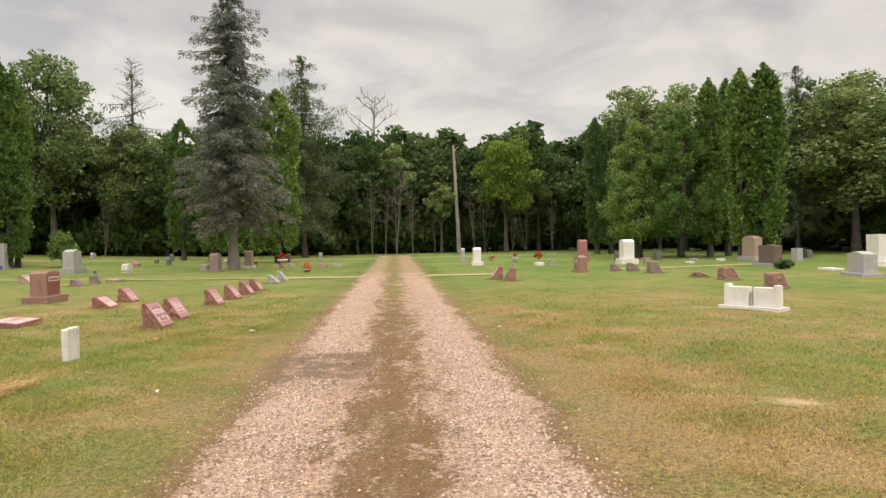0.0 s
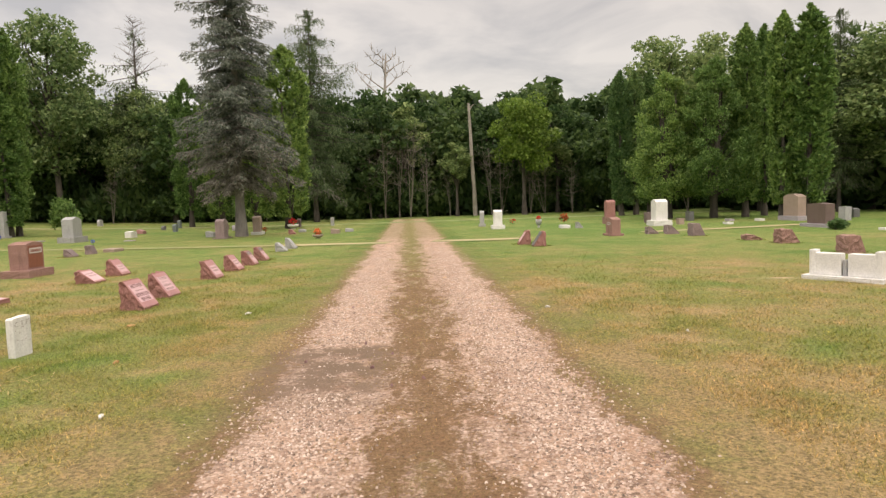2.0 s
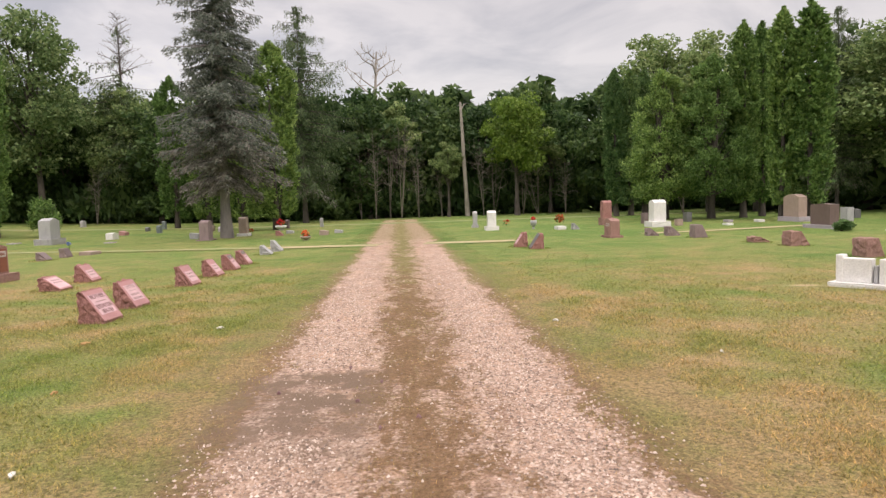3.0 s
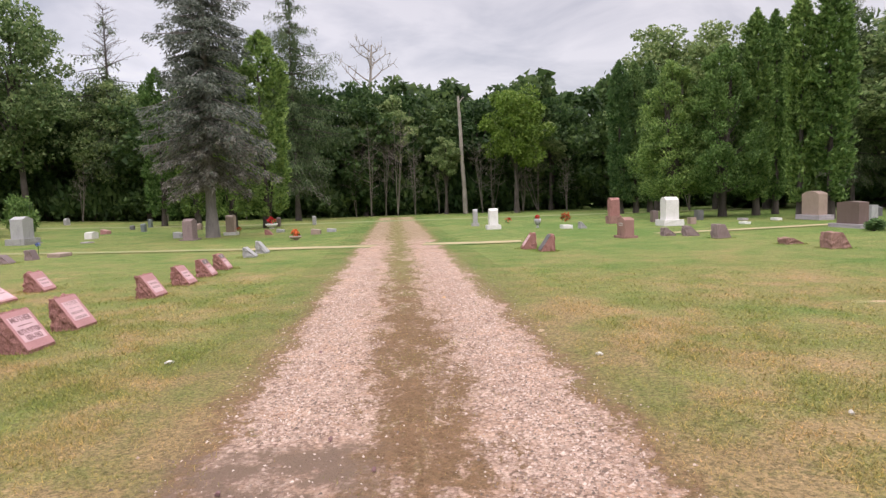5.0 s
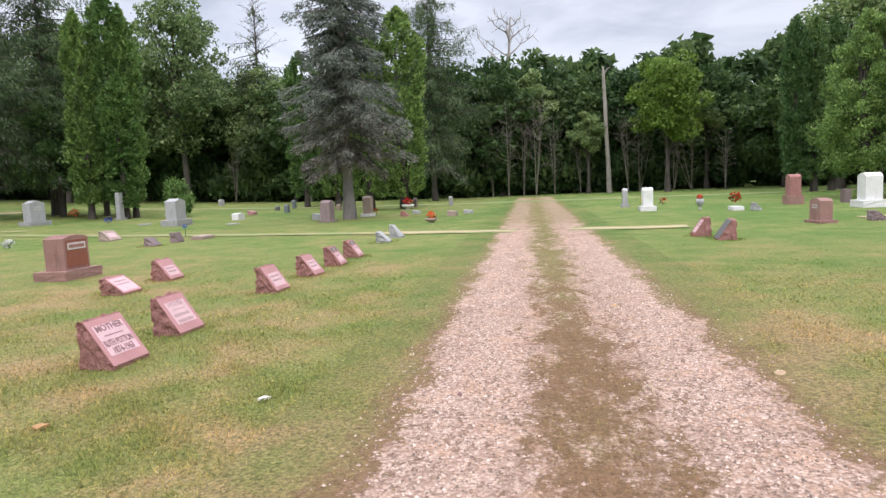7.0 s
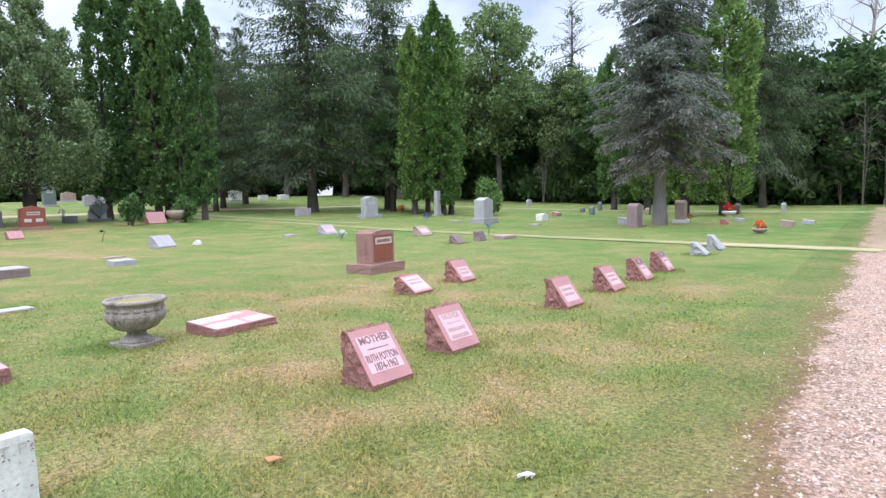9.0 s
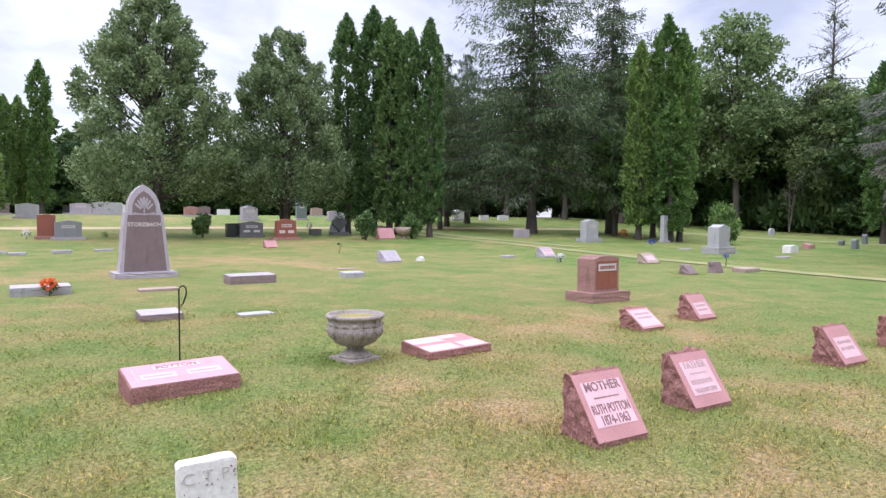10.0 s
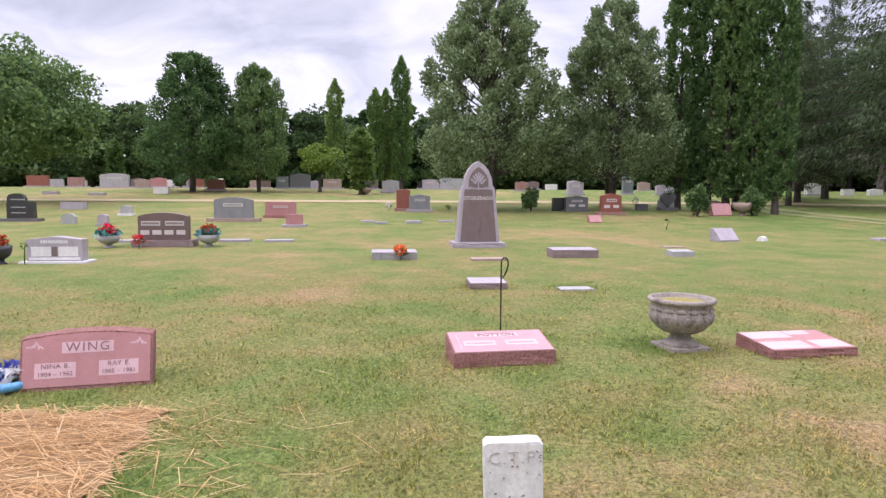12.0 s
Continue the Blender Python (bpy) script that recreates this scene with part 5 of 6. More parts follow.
part("pale_panel", plate(0.44, 0.20, cm @ Matrix.Translation((-0.21, 0.15, 0.004)), 0.005), M_PINK_PANEL, crs, "pale frosted panel")
part("pale_panel", plate(0.44, 0.20, cm @ Matrix.Translation((-0.21, -0.14, 0.004)), 0.005), M_PINK_PANEL, crs, "pale frosted panel")
part("pale_panel", plate(0.32, 0.20, cm @ Matrix.Translation((0.24, -0.14, 0.004)), 0.005), M_PINK_PANEL, crs, "pale frosted panel")
part("pale_panel", plate(0.24, 0.12, cm @ Matrix.Translation((0.15, 0.19, 0.004)), 0.005), M_PINK_PANEL, crs, "pale frosted panel")

# red monument
mon = upright("red_granite_monument", "red granite monument with rough sides on a rough base", -9.40, 17.55, 0.66, 0.42, 0.85, M_RED_ROUGH, (1.02, 0.66, 0.19), M_RED_ROUGH, "low", 0, 1, 0, None, "", 0.02, seed=5, plate_mat=M_RED)
part("name_plate", plate(0.48, 0.13, face_frame((0.222, 0, 0.64), (0, 0, 1)), 0.005), M_CUT_LIGHT, mon, "pale frosted name band")
bars(mon, face_frame((0.226, 0, 0.64), (0, 0, 1)), 0.40, 0.075, 1, M_RED)

# the tall pointed monument
ob_ = thing("pointed_monument", "tall mauve granite monument with a pointed arched top and leaf carving", "gravestone", -17.65, 11.2, 0, "", 0.02)
part("base", rough_slab(1.32, 0.80, 0.14, 0.02, 6), M_LAV, ob_, "pale rough stone base")
op = [(-0.54, 0.0), (0.54, 0.0), (0.47, 0.75), (0.41, 1.36), (0.355, 1.44), (0.335, 1.60), (0.26, 1.80), (0.14, 1.95), (0.0, 2.03), (-0.14, 1.95), (-0.26, 1.80), (-0.335, 1.60), (-0.355, 1.44), (-0.41, 1.36), (-0.47, 0.75)]
bm_o = outline_block(op, 0.50, "x", 3, 0.03, lambda c: c.x > 0.245, 9)
for v_ in bm_o.verts:
    v_.co.x *= 1 - 0.16 * v_.co.z
    v_.co.z += 0.13
part("shaft", bm_o, M_LAV, ob_, "pale rock-pitched edges")
def obf(yy, zz, o=0.0):
    return face_frame((0.25 * (1 - 0.16 * (zz - 0.13)) + 0.003 + o, yy, zz), (-0.04, 0, 1))
bm_p = outline_block([(-0.46, 0.02), (0.46, 0.02), (0.35, 1.32), (-0.35, 1.32)], 0.006, "x")
for v_ in bm_p.verts:
    v_.co.x += 0.25 * (1 - 0.16 * v_.co.z) + 0.003
    v_.co.z += 0.14
part("polished_face", bm_p, M_MAUVE, ob_, "smooth dark mauve face")
lettering("STORZBACH", 0.125, obf(0, 1.24, 0.004), M_CUT_LIGHT, ob_)
niche = [(-0.25, 1.50), (0.25, 1.50), (0.25, 1.68), (0.20, 1.82), (0.11, 1.94), (0.0, 2.02), (-0.11, 1.94), (-0.20, 1.82), (-0.25, 1.68)]
bm_p = outline_block(niche, 0.006, "x")
for v_ in bm_p.verts:
    v_.co.x += 0.25 * (1 - 0.16 * (v_.co.z - 0.13)) + 0.004
part("niche", bm_p, M_MAUVE, ob_, "dark sunk arched niche")
for k_ in range(7):
    part("leaf_carving", plate(0.045, 0.24 - 0.022 * abs(k_ - 3), obf((k_ - 3) * 0.042, 1.76 - 0.011 * (k_ - 3) ** 2, 0.010) @ pose(0, 0, 0, 0, 0, -(k_ - 3) * 15), 0.012), M_LAV, ob_)
part("leaf_stem", plate(0.03, 0.2, obf(0, 1.54, 0.010), 0.012), M_LAV, ob_)
for s_ in (-1, 1):
    part("scroll", plate(0.20, 0.03, obf(s_ * 0.13, 1.49, 0.010) @ pose(0, 0, 0, 0, 0, s_ * 14), 0.012), M_LAV, ob_)

# flat markers on the west lawn
flat_marker("flat_marker", "low grey-mauve flat marker in the lawn", -11.3, 10.30, 0.57, 0.44, 0.13, M_LAV, M_MAUVE_ROUGH, 0, 0.03, seed=31)
flat_marker("flat_marker", "pale flat marker level with the lawn", -11.0, 11.62, 0.52, 0.30, 0.03, M_GREY, None, 0, 0.0, seed=32)
flat_marker("flat_marker", "narrow pale flat marker level with the lawn", -14.8, 10.97, 0.72, 0.35, 0.05, M_TAN, None, 0, 0.0, seed=33)
flat_marker("flat_marker", "low long grey flat marker with rough sides", -15.3, 12.95, 1.02, 0.50, 0.20, M_LAV, M_MAUVE_ROUGH, 0, 0.02, seed=34)
flat_marker("flat_marker", "low long pale grey flat marker with rough sides", -15.2, 9.02, 0.95, 0.50, 0.18, M_LAV, M_GREY_ROUGH, 0, 0.02, seed=35)
flat_marker("flat_marker", "small blue-grey flat marker", -15.3, 15.45, 0.52, 0.36, 0.14, M_GREY, None, 0, 0.02, seed=36)
slant("slant_marker", "pale lavender slant marker with a worn face", -18.75, 18.5, 0.66, 0.42, 0.36, 0.12, 12, M_LAV, M_LAV, None, (), None, seed=37, group="west markers")
flat_marker("flat_marker", "pale flat stone level with the lawn", -17.2, 16.2, 0.55, 0.3, 0.025, M_TAN, None, 0, 0.0, seed=38)
for x_, y_, w_, h_ in ((-19.1, 4.96, 0.78, 0.07), (-19.0, 2.19, 0.6, 0.06), (-19.1, 6.1, 0.74, 0.06), (-26.1, 8.4, 0.47, 0.07), (-25.3, 8.9, 0.48, 0.08), (-25.6, 10.12, 0.55, 0.10), (-26.1, 11.41, 0.56, 0.07), (-18.8, 23.4, 0.42, 0.07), (-16.7, 33.9, 0.7, 0.05), (-19.0, 34.2, 0.6, 0.05), (-14.2, 33.5, 0.5, 0.05)):
    flat_marker("flat_marker", "pale flat stone marker in the lawn", x_, y_, w_, 0.36, h_, M_LAV, None, 0, 0.0, seed=int(y_ * 9))
upright("upright_marker", "lavender granite marker with a serpentine top on a pale footing", -14.9, 2.42, 1.02, 0.26, 0.53, M_LAV, (1.24, 0.5, 0.05), M_WHITE, "serp", 0, 0, 0, None, "", 0.008, seed=41)
lav = scene.objects["upright_marker"]
bars(lav, face_frame((0.134, 0, 0.43), (0, 0, 1)), 0.5, 0.07, 1, M_WHITE)
for s_ in (-1, 1):
    part("date_panel", plate(0.36, 0.19, face_frame((0.133, s_ * 0.25, 0.24), (0, 0, 1)), 0.005), M_WHITE, lav, "pale frosted date panel")
part("emblem", plate(0.10, 0.19, face_frame((0.133, 0, 0.24), (0, 0, 1)), 0.005), M_MAUVE, lav)
part("lower_band", plate(0.94, 0.05, face_frame((0.133, 0, 0.10), (0, 0, 1)), 0.005), M_WHITE, lav)
brn = upright("brown_monument", "wide polished brown granite monument on a rough base", -18.0, 3.5, 1.16, 0.28, 0.84, M_BROWN, (1.46, 0.5, 0.17), M_MAUVE_ROUGH, "arch", 0, 0, 0, seed=42)
for yy in (-0.28, 0.28):
    part("name_plate", plate(0.44, 0.11, face_frame((0.145, yy, 0.58), (0, 0, 1)), 0.005), M_CUT_LIGHT, brn, "pale frosted name band")
    bars(brn, face_frame((0.149, yy, 0.58), (0, 0, 1)), 0.40, 0.06, 1, M_BROWN)
for yy in (-0.42, -0.14, 0.14, 0.42):
    part("date_plate", plate(0.21, 0.11, face_frame((0.145, yy, 0.36), (0, 0, 1)), 0.005), M_CUT_LIGHT, brn, "pale frosted date plate")
upright("grey_monument", "wide grey granite monument with an arched top and pink base", -26.4, 3.45, 1.42, 0.32, 0.92, M_MGREY, (1.9, 0.6, 0.14), M_TAN, "arch", 0, 0, 1, M_CUT_LIGHT, "", seed=43, taper=0.03)
upright("pink_monument", "wide low pink granite monument", -28.4, 4.9, 1.20, 0.34, 0.66, M_PINK, (1.35, 0.55, 0.12), M_PINK_ROUGH, "flat", 0, 0, 1, seed=44)
upright("pink_marker", "small pink granite marker on a pale base", -23.9, 5.95, 0.55, 0.24, 0.44, M_PINK, (0.78, 0.45, 0.10), M_LAV, "flat", 0, seed=45)
hb = upright("black_monument", "black granite monument in two stepped round-topped tablets", -26.6, -4.1, 0.92, 0.24, 0.78, M_BLACK, (1.3, 0.5, 0.12), M_DGREY, "serp", 0, 0, 0, seed=46)
bm_h = outline_block(crown_line(0.6, 0.42, "round"), 0.22, "x")
bm_h.transform(Matrix.Translation((0.0, -0.14, 0.6)))
part("upper_tablet", bm_h, M_BLACK, hb)
for zz in (0.32, 0.52, 0.8):
    bars(hb, face_frame((0.125, -0.05, zz), (0, 0, 1)), 0.5, 0.05, 1, M_GREY)
upright("low_marker", "low pale lavender block marker", -33.3, -5.2, 1.0, 0.4, 0.34, M_LAV, None, None, "flat", 0, seed=47)
upright("shield_marker", "small grey rounded marker", -25.5, -2.0, 0.46, 0.2, 0.36, M_GREY, None, None, "round", 0, seed=48)
upright("pedestal_marker", "small pale marker on a base", -24.6, -0.5, 0.30, 0.22, 0.40, M_LAV, (0.4, 0.3, 0.08), None, "round", 0, seed=49)
upright("book_marker", "small grey marker on a white base", -29.5, -1.5, 0.42, 0.24, 0.42, M_GREY, (0.6, 0.4, 0.1), M_WHITE, "serp", 0, seed=50)
upright("red_monument", "dark red granite monument behind a grey one", -32.7, 10.1, 0.66, 0.28, 1.05, M_RED, (0.85, 0.45, 0.14), M_RED_ROUGH, "gable", 0, seed=51)
upright("grey_monument", "dark grey granite monument on a pale base", -32.2, 10.85, 0.98, 0.28, 0.82, M_MGREY, (1.25, 0.5, 0.12), M_LAV, "serp", 0, 0, 1, seed=52)
upright("dark_monument", "low dark grey granite monument with an inscribed face", -32.4, 18.6, 1.12, 0.3, 0.78, M_DGREY, (1.25, 0.45, 0.10), M_DGREY, "serp", 0, 0, 2, seed=53)
upright("black_marker", "low black granite marker beside a grey one", -32.8, 17.85, 0.66, 0.3, 0.66, M_BLACK, None, None, "flat", 0, seed=54)
upright("red_monument", "polished red granite monument with pale inscriptions", -30.3, 19.55, 0.98, 0.3, 1.0, M_RED, (1.35, 0.55, 0.14), M_RED_ROUGH, "serp", 0, 0, 2, seed=55, taper=0.06)
upright("low_marker", "small dark low stone marker", -33.4, 22.4, 0.58, 0.3, 0.34, M_DGREY, None, None, "flat", 0, seed=56)
slant("slant_marker", "small pink slant marker", -25.8, 17.2, 0.48, 0.34, 0.30, 0.12, 0, M_PINK_ROUGH, M_PINK, None, (), None, seed=57, group="west markers")
upright("dark_red_marker", "dark red-grey marker behind a pink one", -31.4, 25.2, 0.72, 0.25, 0.62, M_BROWN, None, None, "serp", 0, 0, 1, seed=58)
slant("slant_marker", "pink granite slant marker between small bushes", -29.7, 24.6, 0.92, 0.45, 0.56, 0.14, 0, M_PINK_ROUGH, M_PINK, None, (), None, seed=59, group="west markers")
# heart-shaped stone
heart = thing("heart_monument", "grey heart-shaped monument on a base with blue and white flowers", "gravestone", -33.4, 23.8, 0, "", 0.012)
part("base", rough_slab(0.95, 0.5, 0.16, 0.01, 3), M_DGREY, heart)
hp = []
for i in range(24):
    t_ = 2 * math.pi * i / 24
    hp.append((0.026 * 16 * math.sin(t_) ** 3, 0.60 + 0.026 * (13 * math.cos(t_) - 5 * math.cos(2 * t_) - 2 * math.cos(3 * t_) - math.cos(4 * t_))))
part("tablet", outline_block(hp, 0.2, "x"), M_DGREY, heart)
upright("stone_block", "grey granite tablet behind a heart", -33.6, 23.8, 0.86, 0.14, 0.72, M_GREY, None, None, "round", 0, seed=60)

# north-west and north stones
upright("thin_stele", "tall thin grey stone stele", -23.4, 38.6, 0.40, 0.24, 1.5, M_GREY, (0.55, 0.4, 0.12), M_GREY_ROUGH, "flat", 0, seed=61, taper=0.12)
upright("grey_monument", "grey granite monument with an arched top on a rough base", -16.75, 33.2, 0.80, 0.52, 1.22, M_GREY, (1.22, 0.8, 0.28), M_GREY_ROUGH, "serp", 0, 0, 0, seed=62)
upright("grey_monument", "grey granite monument with a name band on a base", -25.0, 34.4, 0.92, 0.42, 1.22, M_GREY, (1.32, 0.7, 0.22), M_GREY_ROUGH, "serp", 0, 0, 1, seed=63)
upright("tan_marker", "low pale stone pair beside a large trunk", -29.5, 33.6, 0.98, 0.3, 0.46, M_LAV, None, None, "flat", 0, seed=64)
slant("slant_marker", "pale lavender slant marker beside white flowers", -18.3, 24.8, 0.66, 0.4, 0.36, 0.12, 8, M_LAV, M_LAV, (0.8, 0.6, 0), (), None, seed=65, group="west markers", wear=1)
slant("slant_marker", "grey-pink slant marker with white relief", -14.75, 26.0, 0.62, 0.42, 0.34, 0.12, 0, M_TAN, M_TAN, (0.6, 0.5, 0), (), None, seed=66, group="west markers")
slant("slant_marker", "small mauve slant marker", -11.75, 23.8, 0.34, 0.34, 0.27, 0.1, 0, M_MAUVE_ROUGH, M_MAUVE, None, (), None, seed=67, group="west markers")
slant("slant_marker", "small dark mauve upright marker", -11.7, 25.0, 0.34, 0.26, 0.32, 0.14, 0, M_MAUVE_ROUGH, M_MAUVE, None, (), None, seed=68, group="west markers")
flat_marker("flat_marker", "low tan flat marker beside a blue vase", -11.4, 26.0, 0.75, 0.4, 0.13, M_TAN, None, 0, 0.02, seed=69)
upright("dark_monument", "grey-brown granite monument beside a spruce trunk", -9.75, 33.5, 0.66, 0.42, 0.96, M_MAUVE_ROUGH, (0.95, 0.65, 0.07), M_MAUVE_ROUGH, "serp", 0, 0, 0, seed=70)
flat_marker("flat_marker", "low pale blue-grey marker beside a monument", -11.0, 35.7, 0.55, 0.4, 0.3, M_GREY, None, 0, 0.06, seed=71)
upright("red_pillar", "slender pink granite pillar on a white base", -9.0, 37.3, 0.46, 0.40, 1.02, M_TAN, (0.66, 0.6, 0.16), M_WHITE, "arch", 0, seed=72)
upright("white_marker", "low white stone marker", -15.7, 37.0, 0.7, 0.35, 0.36, M_WHITE, None, None, "serp", 0, seed=73)
flat_marker("flat_marker", "low reddish stone marker in grass", -17.1, 41.5, 0.55, 0.35, 0.28, M_PINK, None, 0, 0.1, seed=74)
for i, (x_, y_, w_, h_, m_) in enumerate(((-18.0, 47.1, 0.3, 0.3, M_DGREY), (-15.9, 43.7, 0.38, 0.5, M_SLATE), (-18.0, 50.0, 0.3, 0.6, M_SLATE), (-27.0, 56.5, 0.6, 0.55, M_GREY), (-8.6, 46.9, 0.4, 0.6, M_MAUVE), (-6.4, 47.6, 0.26, 0.6, M_GREY), (-12.2, 44.0, 0.5, 0.35, M_LAV), (-13.1, 45.2, 0.4, 0.4, M_TAN))):
    upright("small_marker", "small weathered stone marker near the cedars", x_, y_, w_, 0.22, h_, m_, None, None, "round", 0, seed=75 + i)
slant("boulder_marker", "small rounded pink stone", -6.9, 36.2, 0.32, 0.34, 0.26, 0.14, 0, M_PINK_ROUGH, None, None, (), None, seed=83, rough=0.03, group="west markers")
flat_marker("flat_marker", "low blue-grey stone marker in grass", -6.8, 38.5, 0.5, 0.35, 0.18, M_GREY, None, 0, 0.05, seed=84)
flat_marker("flat_marker", "low pale pinkish stone with grey one behind", -4.5, 35.3, 0.62, 0.4, 0.26, M_TAN, None, 0, 0.06, seed=85)
flat_marker("flat_marker", "low pale grey flat stone", -4.0, 37.2, 0.6, 0.4, 0.18, M_GREY, None, 0, 0.05, seed=86)

# east stones
upright("grey_marker", "narrow grey weathered upright stone", 3.3, 37.6, 0.42, 0.22, 0.88, M_GREY, (0.5, 0.35, 0.16), M_GREY_ROUGH, "round", 0, seed=91)
upright("white_monument", "white marble upright stone on a white base", 3.75, 33.8, 0.50, 0.40, 0.95, M_WHITE, (0.78, 0.62, 0.20), M_WHITE, "arch", 0, seed=92)
upright("red_pillar", "tall pink-red granite pillar on a red base", 9.7, 35.0, 0.48, 0.44, 1.24, M_PINK_ROUGH, (0.66, 0.6, 0.38), M_RED_ROUGH, "arch", 0, seed=93)
upright("red_marker", "red granite upright marker with a pale name band", 7.05, 25.4, 0.50, 0.34, 0.68, M_RED_ROUGH, (0.72, 0.5, 0.09), M_RED_ROUGH, "arch", 190, 0, 1, seed=94)
upright("white_monument", "white marble pillar on a rough pale base", 11.0, 31.5, 0.64, 0.55, 1.22, M_WHITE, (0.98, 0.85, 0.26), M_WHITE, "arch", 0, seed=95)
upright("grey_marker", "small grey stone beside the white pillar", 10.0, 36.0, 0.34, 0.25, 0.6, M_DGREY, None, None, "flat", 0, seed=96)
upright("tan_monument", "large tan granite monument on a pale base under cedars", 17.6, 31.9, 1.05, 0.42, 1.25, M_TAN, (1.5, 0.7, 0.22), M_LAV, "arch", 5, seed=97)
upright("brown_monument", "polished brown granite monument with pale rough edges", 15.3, 26.2, 1.02, 0.38, 0.92, M_BROWN, (1.5, 0.65, 0.14), M_LAV, "gable", 5, seed=98)
upright("grey_marker", "small grey stone behind a brown monument", 18.9, 30.2, 0.42, 0.3, 0.62, M_GREY, None, None, "flat", 5, seed=99)
upright("grey_marker", "small grey upright stone near the wood", 21.2, 33.0, 0.45, 0.3, 0.45, M_DGREY, None, None, "serp", 0, seed=100)
upright("grey_monument", "wide blue-grey granite monument on a pale base", 14.5, 19.6, 1.10, 0.40, 0.78, M_GREY, (1.45, 0.65, 0.10), M_LAV, "serp", -12, seed=101)
upright("white_monument", "tall stepped white marble monument", 18.7, 24.4, 1.0, 0.55, 1.25, M_WHITE, (1.4, 0.8, 0.2), M_WHITE, "flat", -12, seed=102)
for i, (x_, y_, w_, h_, m_) in enumerate(((11.6, 34.8, 0.4, 0.55, M_MAUVE), (14.0, 35.3, 0.5, 0.5, M_DGREY), (15.3, 33.6, 0.5, 0.12, M_LAV), (16.3, 32.6, 0.5, 0.12, M_WHITE), (13.8, 30.6, 0.5, 0.10, M_WHITE), (12.1, 31.8, 0.35, 0.3, M_TAN))):
    upright("small_marker", "small weathered stone among the cedar trunks", x_, y_, w_, 0.25, h_, m_, None, None, "flat", 0, seed=103 + i)
flat_marker("flat_marker", "white flat marker with small plants", 15.7, 22.9, 0.8, 0.45, 0.08, M_WHITE, None, 0, 0.0, seed=110)
# the white pair on one slab
tw = thing("white_pair_marker", "white marble pair of low tablets with posts on one slab", "gravestone", 6.82, 11.92, 34, "", 0.012)
part("slab", rough_slab(1.18, 0.42, 0.08, 0.006, 5), M_WHITE, tw)
for s_ in (-1, 1):
    part("tablet", box(0.40, 0.16, 0.36, 0.08, 0, s_ * 0.25, 0.012), M_WHITE, tw)
    bm_ = box(0.10, 0.18, 0.41, 0.08, 0, s_ * 0.48, 0.02)
    part("post", bm_, M_WHITE, tw)
part("middle_post", box(0.05, 0.12, 0.26, 0.08, 0, 0, 0.01), M_GREY, tw)

